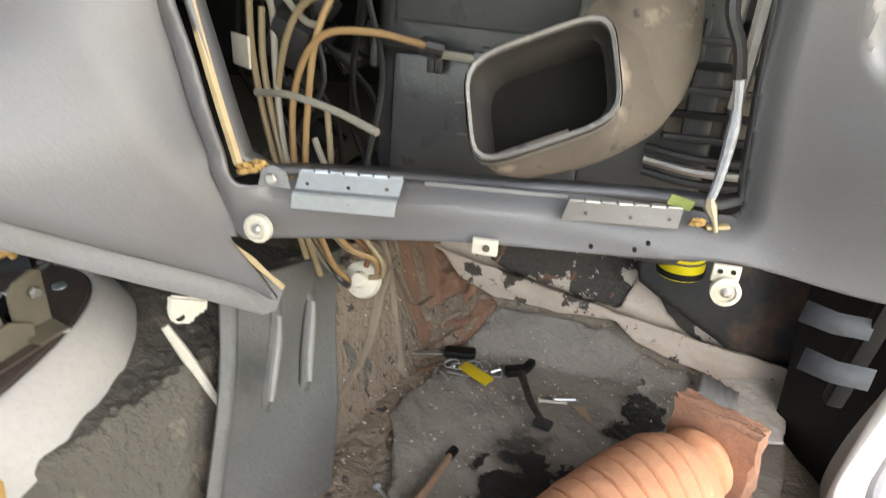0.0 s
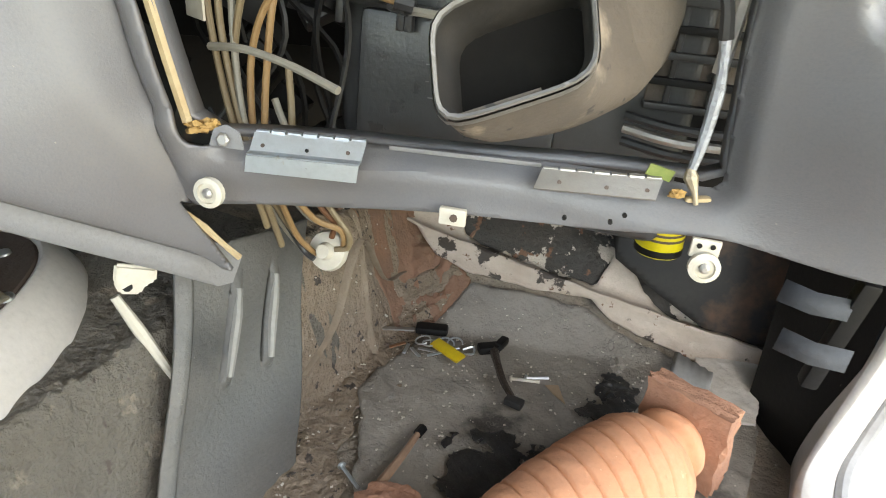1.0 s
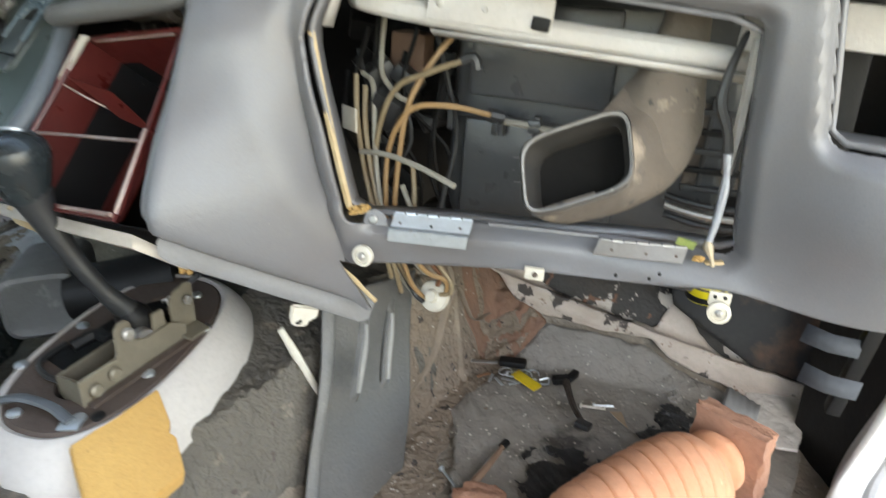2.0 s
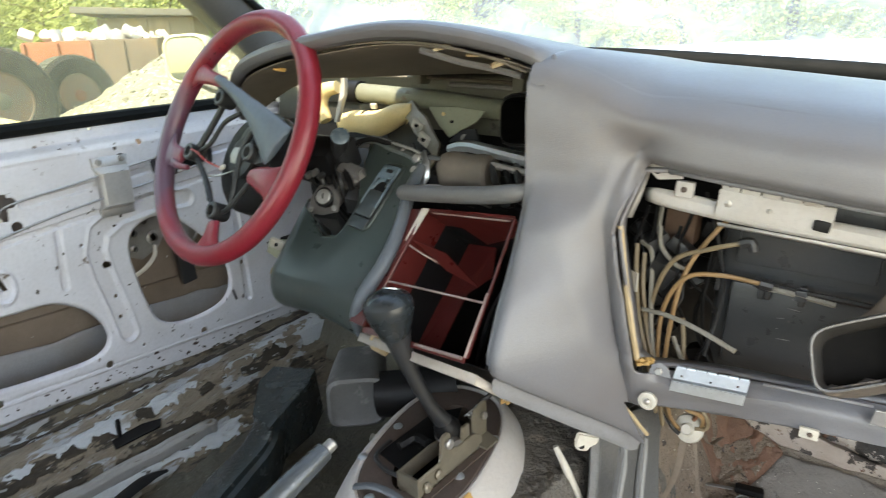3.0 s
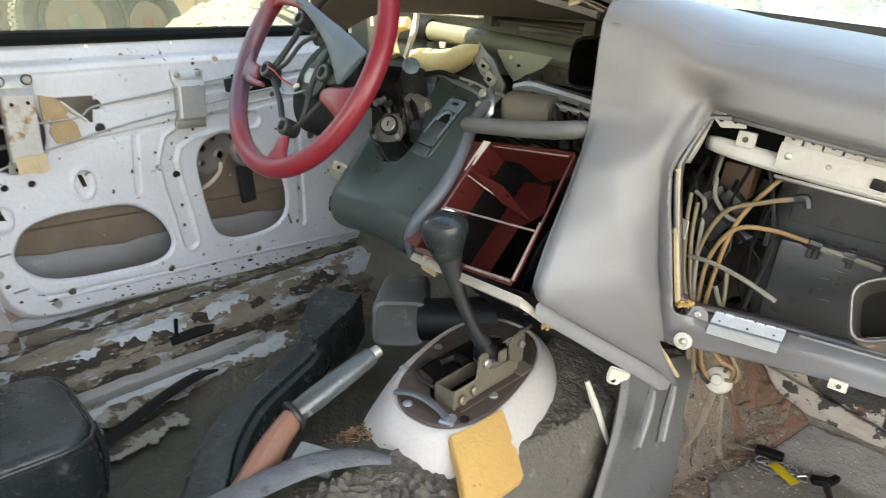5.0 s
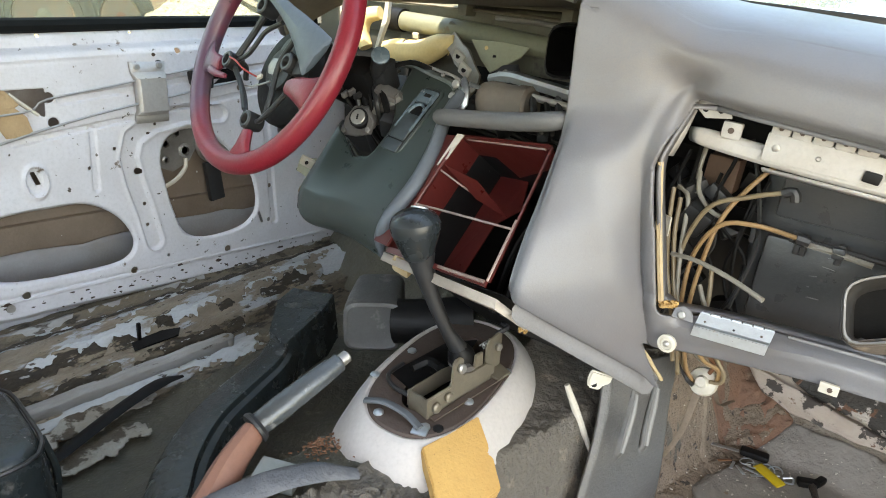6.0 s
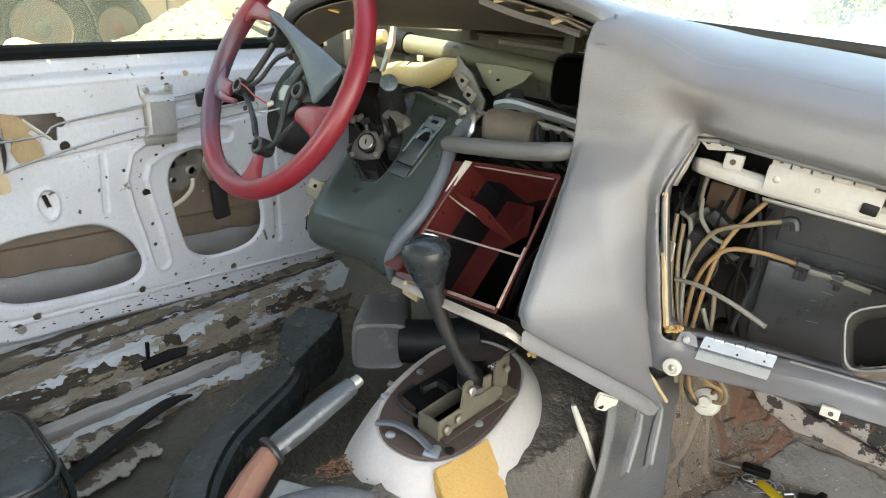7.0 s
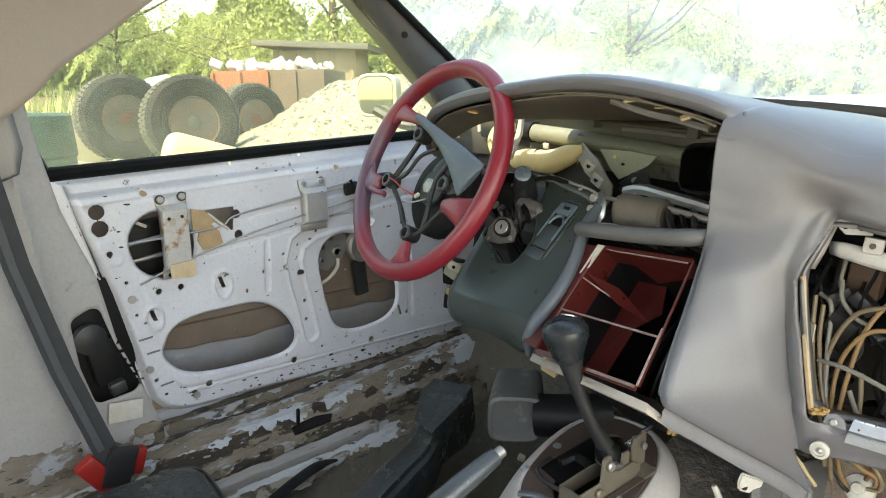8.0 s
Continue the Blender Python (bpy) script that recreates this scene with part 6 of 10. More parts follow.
for x, y, z, s in ((-0.03, 0.03, 0.722, 0.020), (0.0, 0.045, 0.712, 0.014), (0.045, 0.03, 0.703, 0.022), (0.06, 0.04, 0.692, 0.012), (-0.32, 0.05, 0.705, 0.016), (-0.13, 0.03, 0.727, 0.010)):
    part("torn_foam", box((x, y, z), (s * 1.1, s * 0.5, s * 0.25), (20, 25 * math.sin(x * 90), 30), s * 0.2), FOAM_PALE if x > -0.2 else FOAM, hood, "torn foam under the hood")
part("torn_edge", tube([(-0.25, 0.025, 0.724), (-0.15, 0.02, 0.731), (-0.05, 0.02, 0.727), (0.03, 0.02, 0.710), (0.08, 0.022, 0.692)], 0.0016, 6, 5), LINER, hood)
part("liner_cable", tube([(-0.06, 0.03, 0.72), (-0.01, 0.035, 0.705), (0.03, 0.035, 0.697), (0.07, 0.03, 0.688)], 0.004, 6, 4), STEEL, hood)

stack = thing("centre_stack", "grey centre stack frame round an empty maroon radio slot", "dashboard", (0.0, 0.0, 0.40))
# the bar's vinyl is darkened for the shade it lies in
part("cross_bar", tube([(-0.105, 0.040, 0.548), (-0.07, 0.026, 0.552), (0.02, 0.004, 0.561), (0.078, -0.008, 0.570), (0.102, 0.004, 0.576)], [0.011, 0.0115, 0.0115, 0.0115, 0.006], 12, 6, flat=0.9), mat("shaded_grey_vinyl", (0.125, 0.125, 0.125), 0.5, second=(0.09, 0.08, 0.07), scale=7, bump=0.3, grain=420), stack, "padded grey cross bar")
TL, TR, BR, BL = Vector((-0.068, 0.037, 0.528)), Vector((0.080, -0.010, 0.543)), Vector((0.071, -0.100, 0.417)), Vector((-0.094, -0.066, 0.404))
inw = ((TR - TL).cross(BL - TL)).normalized()
if inw.y < 0:
    inw = -inw
back = [c + inw * 0.13 for c in (TL, TR, BR, BL)]
slot = part("radio_slot", loft([[TR, TL, BL, BL.lerp(BR, 0.35)], [c + inw * 0.006 for c in (TR, TL, BL, BL.lerp(BR, 0.35))], [TR + inw * 0.030, TL + inw * 0.095, BL + inw * 0.048, BL.lerp(BR, 0.2) + inw * 0.03]]), MAROON, stack, "maroon painted radio slot", smooth=False, solid=0.002)
# added black box, its colour gives the slot's dark depth
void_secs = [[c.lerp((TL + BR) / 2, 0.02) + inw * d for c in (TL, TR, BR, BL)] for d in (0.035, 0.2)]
void_box = part("cavity_shade_box", loft(void_secs, True), BLACK, stack, "black box painting the shade behind the slot", smooth=False, solid=0.002, offset=1.0)
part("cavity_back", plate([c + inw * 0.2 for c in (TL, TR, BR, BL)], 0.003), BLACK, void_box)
for i in range(5):
    part("cavity_wire", tube([TL.lerp(TR, 0.5 + 0.08 * i) + inw * 0.12, TL.lerp(BR, 0.5 + 0.06 * i) + inw * (0.09 + 0.01 * i), BL.lerp(BR, 0.4 + 0.1 * i) + inw * 0.13], 0.004, 6, 4), BLACK_SOFT if i % 2 else BLACK, void_box)


def edge_strip(a, b, w, material, name, parent, up, t=0.0018):
    d = (b - a)
    s = d.normalized().cross(inw).normalized() * w
    return part(name, plate([a, b, b + s, a + s], t), material, parent)


for a, b, w in ((TL, TR, 0.003), (TR, BR, 0.003), (BR, BL, 0.006), (BL, TL, 0.008)):
    edge_strip(a - inw * 0.001, b - inw * 0.001, w, MAROON, "frame_rail", slot, 1)
mid_l, mid_r = TL.lerp(BL, 0.62), TR.lerp(BR, 0.62)
part("cross_wire", tube([mid_l - inw * 0.002, mid_l.lerp(mid_r, 0.3) - inw * 0.003, mid_r - inw * 0.002], 0.0014, 6, 3), BAREMETAL, slot, "bare chipped metal strip")
part("cross_wire", tube([TL + Vector((0.012, -0.004, -0.001)), TR + Vector((-0.004, -0.004, -0.002))], 0.0011, 6, 2), BAREMETAL, slot)
part("bent_tab", tube([TL.lerp(BL, 0.30), TL.lerp(BL, 0.32) + Vector((0.028, 0.0, -0.008)), TL.lerp(BL, 0.34) + Vector((0.05, 0.03, -0.03))], 0.0012, 6, 3), BAREMETAL, slot)
part("slot_rail", tube([BR + Vector((-0.004, -0.002, 0)), BL.lerp(BR, 0.55) + Vector((0, -0.002, -0.001))], 0.002, 6, 1), BAREMETAL, slot)
part("slot_rail", tube([TR.lerp(BR, 0.55) - inw * 0.001, BR - inw * 0.002], 0.0016, 6, 1), BAREMETAL, slot)
part("slot_rail", tube([TL - inw * 0.002, TL.lerp(BL, 0.9) - inw * 0.002], 0.0014, 6, 1), BAREMETAL, slot)
part("side_flange", plate([TL + Vector((-0.034, 0.012, -0.004)), TL, BL, BL + Vector((-0.028, 0.006, 0.0))], 0.002), MAROON, slot)
part("frame_ridge", tube([TL - inw * 0.002, TL.lerp(BL, 0.5) - inw * 0.003, BL - inw * 0.002], 0.0026, 8, 3), MAROON, slot)
part("frame_ridge", tube([TL + Vector((-0.014, 0.004, -0.002)), TL.lerp(BL, 0.55) + Vector((-0.013, 0.003, -0.002)), BL + Vector((-0.012, 0.003, 0))], 0.0018, 8, 3), MAROON, slot)
part("cavity_ledge", plate([TL + inw * 0.085, TL.lerp(TR, 0.34) + inw * 0.085, TL.lerp(TR, 0.44).lerp(BL.lerp(BR, 0.44), 0.25) + inw * 0.085, TL.lerp(TR, 0.26).lerp(BL.lerp(BR, 0.26), 0.42) + inw * 0.085, TL.lerp(TR, 0.24).lerp(BL.lerp(BR, 0.24), 0.9) + inw * 0.085, BL + inw * 0.085], 0.002), MAROON, slot)
part("loose_flap", plate([TL.lerp(BL, 0.25) + Vector((0.004, -0.002, 0)), TL.lerp(BL, 0.27).lerp(TR.lerp(BR, 0.27), 0.30) + inw * 0.02, TL.lerp(BL, 0.42).lerp(TR.lerp(BR, 0.42), 0.58) + inw * 0.05, TL.lerp(BL, 0.36).lerp(TR.lerp(BR, 0.36), 0.25) + inw * 0.04], 0.0012), MAROON, slot, "bent maroon flap")
part("white_scrap", plate([TL + Vector((-0.004, -0.002, 0.003)), TL + Vector((0.007, -0.004, 0.003)), TL.lerp(BL, 0.2) + Vector((0.002, -0.003, 0)), TL.lerp(BL, 0.27) + Vector((-0.006, -0.002, 0))], 0.002), mat("torn_white_card", (0.55, 0.5, 0.44), 0.9, second=(0.35, 0.25, 0.15), scale=60), slot)
low = part("lower_bar", loft([[BL + Vector((-0.004, -0.004, -0.006)), BR + Vector((0.012, -0.002, -0.014)), Vector((0.10, -0.072, 0.374))], [BL + Vector((-0.004, -0.010, -0.014)), BR + Vector((0.014, -0.006, -0.024)), Vector((0.103, -0.074, 0.364))], [BL + Vector((-0.002, 0.006, -0.024)), BR + Vector((0.016, 0.004, -0.032)), Vector((0.106, -0.062, 0.358))]]), mat("scuffed_pale_bar", (0.45, 0.40, 0.34), 0.6, second=(0.32, 0.26, 0.2), scale=25, bump=0.4), stack, "scuffed pale lower bar", solid=0.003)
tuft((0.098, -0.068, 0.365), (0.007, 0.007, 0.009), 8.2, stack)
part("bracket_lug", box((-0.072, -0.062, 0.388), (0.024, 0.02, 0.026), (30, 20, 10), 0.004), FOAM_PALE, stack, "tan broken bracket")

# ---- column panel ----
panel = thing("column_panel", "dark green-grey lower column panel with a key notch", "dashboard panel", (-0.22, 0.0, 0.40))
NOTCH = [(-0.224, 0.16), (-0.219, 0.092), (-0.198, 0.056), (-0.192, 0.036), (-0.206, 0.020), (-0.236, 0.024), (-0.281, 0.048), (-0.330, 0.070), (-0.37, 0.16)]
PANEL = [(-0.245, 0.134), (-0.181, 0.118), (-0.132, 0.104), (-0.114, 0.090), (-0.116, 0.062), (-0.108, 0.028), (-0.108, -0.010), (-0.126, -0.075), (-0.345, -0.065), (-0.335, 0.03), (-0.325, 0.075), (-0.30, 0.12)]


def slope_z(x, y):
    """Height of the panel's sloping face."""
    return 0.546 + 0.175 * (x + 0.128) + 1.06 * (y - 0.065)


def crest_y(x):
    return -0.044 + 0.030 * np.clip((-0.128 - x) / 0.192, 0, 1)


def knee(u, v):
    """v: 0 at the upper rim, 1 at the lower crest, on to 1.6 rolled under."""
    yc = crest_y(u)
    s = np.clip(v, 0, 1)
    y = 0.14 + (yc - 0.14) * s
    z = slope_z(u, y)
    # the face bellies out under the notch and dips round the key
    d = np.hypot((u + 0.245) / 0.050, (y - 0.015) / 0.045)
    z = z + 0.006 * np.exp(-((np.hypot((u + 0.23) / 0.09, (y + 0.02) / 0.05)) ** 2)) - 0.010 * np.exp(-(d**2) * 1.3)
    t = np.clip(v - 1, 0, 0.6) / 0.6
    drop = 0.064 - 0.010 * np.sin(np.pi * np.clip((-0.128 - u) / 0.2, 0, 1))
    z = z - drop * (1 - np.cos(t * np.pi / 2)) ** 0.8 - 0.012 * np.sin(np.pi * t)
    y = y + 0.020 * t * t - 0.012 * np.sin(np.pi * t)
    # soft shoulder towards the left end
    y = y + 0.05 * np.clip((-0.29 - u) / 0.05, 0, 1) ** 2
    return u, y, z


def knee_keep(u, v):
    y = 0.14 + (crest_y(u) - 0.14) * np.clip(v, 0, 1)
    flat = np.minimum(sd_poly(u, y, NOTCH, 0.006), -sd_poly(u, y, PANEL, 0.008))
    under = np.minimum(-0.112 - 0.03 * (v - 1) - u, u + 0.340 + 0.02 * (v - 1))
    return np.where(v <= 1.0, flat, under)


part_mesh("panel_shell", sheet(knee, -0.36, -0.10, 120, 0.0, 1.6, 130, knee_keep), VINYL_DARK, panel, solid=0.0035)
part("panel_edge", tube([(-0.112, 0.092, 0.572), (-0.112, 0.062, 0.545), (-0.102, 0.026, 0.508), (-0.100, -0.010, 0.472), (-0.112, -0.044, 0.434), (-0.122, -0.050, 0.405), (-0.126, -0.042, 0.378)], [0.008, 0.0085, 0.0095, 0.010, 0.0095, 0.008, 0.004], 12, 6), mat("blue_grey_edge", (0.105, 0.120, 0.138), 0.38, second=(0.07, 0.078, 0.085), scale=12, bump=0.2), panel, "blue-grey rounded edge")
RIMM = mat("grey_green_plastic", (0.13, 0.15, 0.145), 0.42, second=(0.08, 0.09, 0.085), scale=20, bump=0.15, third=(0.24, 0.24, 0.22), t_scale=30, t_cut=0.66)
part("upper_rim", tube([(-0.43, 0.13, 0.632), (-0.35, 0.122, 0.604), (-0.275, 0.128, 0.598), (-0.225, 0.129, 0.598), (-0.180, 0.116, 0.590), (-0.134, 0.102, 0.583), (-0.117, 0.093, 0.576)], [0.007, 0.007, 0.006, 0.006, 0.007, 0.008, 0.008], 10, 6, flat=0.7), RIMM, panel, "grey-green upper rim")
part("rim_lip", tube([(-0.23, 0.135, 0.604), (-0.18, 0.122, 0.597), (-0.132, 0.108, 0.590), (-0.112, 0.098, 0.580), (-0.108, 0.085, 0.566)], 0.0022, 6, 5), mat("worn_bare_lip", (0.36, 0.36, 0.34), 0.5, second=(0.2, 0.2, 0.19), scale=60), panel, "scuffed pale lip of the rim")
part("rim_screw", bolt((-0.148, 0.100, 0.592), (0, -0.6, 0.8), 0.0035, 0.003), STEEL, panel)
part("inner_wall", loft([[(-0.232, 0.128, 0.594), (-0.215, 0.095, 0.562), (-0.194, 0.045, 0.512), (-0.205, 0.022, 0.484), (-0.236, 0.026, 0.480), (-0.281, 0.050, 0.497)], [(-0.236, 0.16, 0.565), (-0.219, 0.127, 0.533), (-0.198, 0.075, 0.483), (-0.209, 0.05, 0.456), (-0.238, 0.054, 0.452), (-0.281, 0.078, 0.470)]]), VINYL_DARK, panel, solid=0.002)

# switch panel let into the column panel
SWX = Vector((0.050, -0.012, -0.0035)).normalized()
SWY = Vector((-0.0255, 0.079, 0.0795))
SWY = (SWY - SWX * SWY.dot(SWX)).normalized()
SWM = Matrix.Translation((-0.1645, 0.0545, 0.5285)) @ Matrix((SWX, SWY, SWX.cross(SWY))).transposed().to_4x4()


def sw(bm):
    bmesh.ops.transform(bm, matrix=SWM, verts=bm.verts)
    return bm


def soft_slab(cx, cy, w, h, z0, z1, r, edge=0.001, n=8):
    """A slab with rounded corners in the switch's plane, its upper rim eased."""
    def ringpts(ins, z):
        out = []
        for qx, qy, a0 in ((1, 1, 0), (-1, 1, 90), (-1, -1, 180), (1, -1, 270)):
            for k in range(n):
                a = radians(a0 + 90 * k / (n - 1))
                rr_ = max(r - ins, 0.0003)
                out.append((cx + qx * (w / 2 - ins - rr_) + rr_ * math.cos(a), cy + qy * (h / 2 - ins - rr_) + rr_ * math.sin(a), z))
        return out
    return sw(loft([ringpts(0, z0), ringpts(0, z1 - edge), ringpts(edge * 0.4, z1 - edge * 0.3), ringpts(edge * 1.2, z1)], True, caps=True))


SLATE = mat("slate_switch_plastic", (0.045, 0.056, 0.062), 0.33, second=(0.03, 0.037, 0.04), scale=15, third=(0.10, 0.11, 0.11), t_scale=60, t_cut=0.7)
BLUESW = mat("blue_grey_switch", (0.115, 0.155, 0.185), 0.25, second=(0.08, 0.11, 0.13), scale=30)
swp = part("switch_panel", soft_slab(0, 0, 0.056, 0.124, -0.004, 0.0030, 0.012, 0.002), SLATE, panel, "dark slate switch panel")
part("switch_frame", soft_slab(0.0015, 0.006, 0.044, 0.106, 0.0, 0.0065, 0.010, 0.002), VINYL_DARK, swp)
part("switch_recess", soft_slab(0.0015, 0.006, 0.037, 0.098, 0.0, 0.0072, 0.007, 0.0004), BLACK, swp)
part("rocker_top", soft_slab(0.0015, 0.042, 0.035, 0.022, 0.0, 0.0105, 0.004, 0.002), BLUESW, swp, "blue-grey rocker switch")
part("rocker_mark", sw(box((0.004, 0.043, 0.0106), (0.013, 0.005, 0.0006), bevel=0)), BLACK, swp)
part("rocker_scoop", sw(loft([[(0.0015 + 0.0155 * math.cos(a), 0.012 + 0.020 * math.sin(a), 0.0100 - 0.0) for a in np.linspace(0.0, math.pi, 13)], [(0.0015 + 0.0115 * math.cos(a), 0.010 + 0.017 * math.sin(a), 0.0074) for a in np.linspace(0.0, math.pi, 13)]])), BLUESW, swp, solid=0.001)
part("rocker_pad", soft_slab(0.0015, -0.008, 0.033, 0.040, 0.0, 0.0092, 0.003, 0.0012), SLATE, swp)
for sx_ in (-0.0145, 0.0175):
    part("rocker_side", sw(box((sx_, 0.012, 0.0092), (0.0022, 0.050, 0.004), bevel=0.0008)), BLUESW, swp)
part("blank_cover", soft_slab(0.0015, -0.0385, 0.034, 0.017, 0.0, 0.0082, 0.003, 0.0010), SLATE, swp)

part("yellow_foam", box((-0.345, 0.03, 0.405), (0.03, 0.012, 0.014), (20, 30, 35), 0.004), FOAM_PALE, panel, "torn foam at the panel's end")
part("green_flange", plate([(-0.375, 0.045, 0.452), (-0.305, 0.035, 0.462), (-0.315, 0.030, 0.440), (-0.335, 0.030, 0.425), (-0.385, 0.045, 0.43)], 0.003, bevel=0.0008), GREEN_STEEL, panel, "sage-green steel flange")
part("white_tab", box((-0.345, 0.030, 0.452), (0.022, 0.006, 0.016), (20, 25, 30), 0.002), IVORY, panel)
part("tab_hole", lathe([(0.003, 0), (0.003, 0.001)], (-0.342, 0.026, 0.452), (0.3, -1, 0.4), 8), BLACK, panel)
part("clip_block", box((-0.372, 0.05, 0.385), (0.024, 0.026, 0.030), (15, 10, 30), 0.005), BLACK, panel)

# ---- steering column and switches ----
CAST = mat("dark_cast_metal", (0.21, 0.20, 0.195), 0.45, 0.5, second=(0.11, 0.10, 0.095), scale=30, bump=0.3)
col = thing("steering_column", "bare black steering column with ignition lock", "steering column", (-0.29, 0.12, 0.45))
part("column_tube", tube([(-0.352, 0.02, 0.602), (-0.335, 0.09, 0.568), (-0.31, 0.25, 0.49), (-0.28, 0.45, 0.38)], 0.026, 14, 4), BLACK, col)
part("column_head", lathe([(0.030, -0.02), (0.036, -0.014), (0.036, 0.014), (0.028, 0.02), (0.014, 0.022)], (-0.352, 0.03, 0.598), (-0.13, -0.89, 0.43), 20), BLACK_SOFT, col, "black column head")
part("lock_body", tube([(-0.262, 0.068, 0.522), (-0.275, 0.10, 0.53), (-0.30, 0.13, 0.54)], [0.018, 0.019, 0.017], 14, 3), CAST, col, "cast metal ignition lock body")
part("lock_flange", plate([(-0.312, 0.075, 0.494), (-0.300, 0.070, 0.520), (-0.276, 0.066, 0.541), (-0.250, 0.064, 0.540), (-0.236, 0.062, 0.522), (-0.240, 0.060, 0.505), (-0.272, 0.064, 0.497)], 0.005, bevel=0.0012), CAST, col, "cast lock flange")
for p in ((-0.302, 0.066, 0.501), (-0.246, 0.058, 0.510)):
    part("flange_screw", bolt(p, (0.2, -0.85, 0.45), 0.0045, 0.004), STEEL, col)
part("lock_arm", box((-0.232, 0.085, 0.553), (0.040, 0.022, 0.034), (30, 20, 10), 0.006), CAST, col)
part("lock_rod", tube([(-0.25, 0.075, 0.535), (-0.222, 0.078, 0.548), (-0.206, 0.082, 0.560)], 0.006, 8, 3), STEEL, col)
part("relay_block", box((-0.215, 0.075, 0.520), (0.030, 0.026, 0.032), (35, 10, 25), 0.004), BLACK_SOFT, col)
kc = part("key_cylinder", lathe([(0.011, 0), (0.0145, 0.001), (0.0145, 0.009), (0.0125, 0.0105), (0.0115, 0.0105)], (-0.262, 0.060, 0.523), (0.25, -0.85, 0.45), 24), BLACK, col, "round steel key cylinder")
part("key_face", lathe([(0.0112, 0.008), (0.0112, 0.0115), (0.0100, 0.0125)], (-0.262, 0.060, 0.523), (0.25, -0.85, 0.45), 24), STEEL, kc)
part("key_slot", box((-0.2589, 0.0494, 0.5286), (0.0024, 0.0016, 0.0078), (-25, 0, 15), 0.0003), BLACK, kc)
part("switch_block", box((-0.285, 0.085, 0.578), (0.060, 0.050, 0.044), (28, 0, 5), 0.006), BLACK, col, "black stalk switch block")
part("switch_block", box((-0.247, 0.092, 0.582), (0.026, 0.034, 0.046), (28, 6, 8), 0.004), BLACK_SOFT, col)
part("switch_cover", box((-0.300, 0.062, 0.590), (0.030, 0.012, 0.034), (28, 0, 10), 0.003), BLACK_SOFT, col)
part("contact_plate", box((-0.312, 0.052, 0.572), (0.020, 0.004, 0.026), (28, 0, 20), 0.001), STEEL, col, "bare contact plate")
for i in range(5):
    part("switch_pin", box((-0.315 + 0.012 * i, 0.058, 0.556 + 0.004 * (i % 2)), (0.006, 0.012, 0.008), (28, 8 * i, 0), 0.001), (CAST, BLACK_SOFT, STEEL)[i % 3], col)
st = part("stalk", tube([(-0.258, 0.088, 0.578), (-0.240, 0.072, 0.597), (-0.2255, 0.060, 0.612)], [0.0095, 0.0115, 0.0125], 14, 4), BLACK_SOFT, col, "short black stalk with a blue-grey end")
part("stalk_cap", lathe([(0.0128, 0), (0.0128, 0.003), (0.0105, 0.0045)], (-0.2248, 0.0592, 0.6126), (0.6, -0.65, 0.55), 16), BLUESW, st)
part("stalk_arm", tube([(-0.250, 0.095, 0.592), (-0.215, 0.110, 0.604), (-0.185, 0.120, 0.596)], 0.004, 6, 3), BLACK, col)
for i in range(6):
    a = i * 1.1
    part("wire_loom", tube([(-0.31 + 0.012 * i, 0.085, 0.575), (-0.30 + 0.016 * i, 0.070 + 0.006 * math.sin(a), 0.548), (-0.29 + 0.012 * i, 0.085, 0.515 + 0.008 * math.cos(a)), (-0.28 + 0.01 * i, 0.12, 0.47)], 0.0028 + 0.0012 * (i % 3), 6, 4), (BLACK, BLACK_SOFT, BLACK)[i % 3], col)
part("cream_sheath", tube([(-0.385, 0.03, 0.53), (-0.398, 0.045, 0.555), (-0.408, 0.07, 0.585)], [0.010, 0.013, 0.010], 8, 3), CREAM, col, "torn cream foam sleeve")
# added black box, paints the shade behind the column
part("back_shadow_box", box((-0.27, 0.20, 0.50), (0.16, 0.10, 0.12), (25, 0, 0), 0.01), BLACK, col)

# ---- steering wheel ----
WC = Vector((-0.358, -0.016, 0.617))
WN, WU, WV = Vector((-0.1299, -0.8928, 0.4314)), Vector((0.9896, -0.144, 0.0)), Vector((0.0621, 0.4269, 0.9022))
WM = Matrix.Translation(WC) @ Matrix((WU, WV, WN)).transposed().to_4x4()
wheel = new("steering_wheel")
wheel.matrix_basis = WM
tagged(wheel, "red-sprayed four-spoke steering wheel without its hub cover", "steering wheel")


def wpart(name, bm, material, parent=None, label="", **kw):
    """A part given in the wheel's own plane; its mesh stays in the wheel's coordinates."""
    ob = part(name, bm, material, None, label, **kw)
    ob.parent = parent or wheel
    return ob


ring = [(0.1695 * math.cos(a), 0.1695 * math.sin(a), 0.004) for a in np.linspace(0, 2 * math.pi, 96, endpoint=False)]
wpart("rim", tube(ring, 0.0145, 16, 0, closed=True), RIM_RED, label="red rim faded to grey-purple")


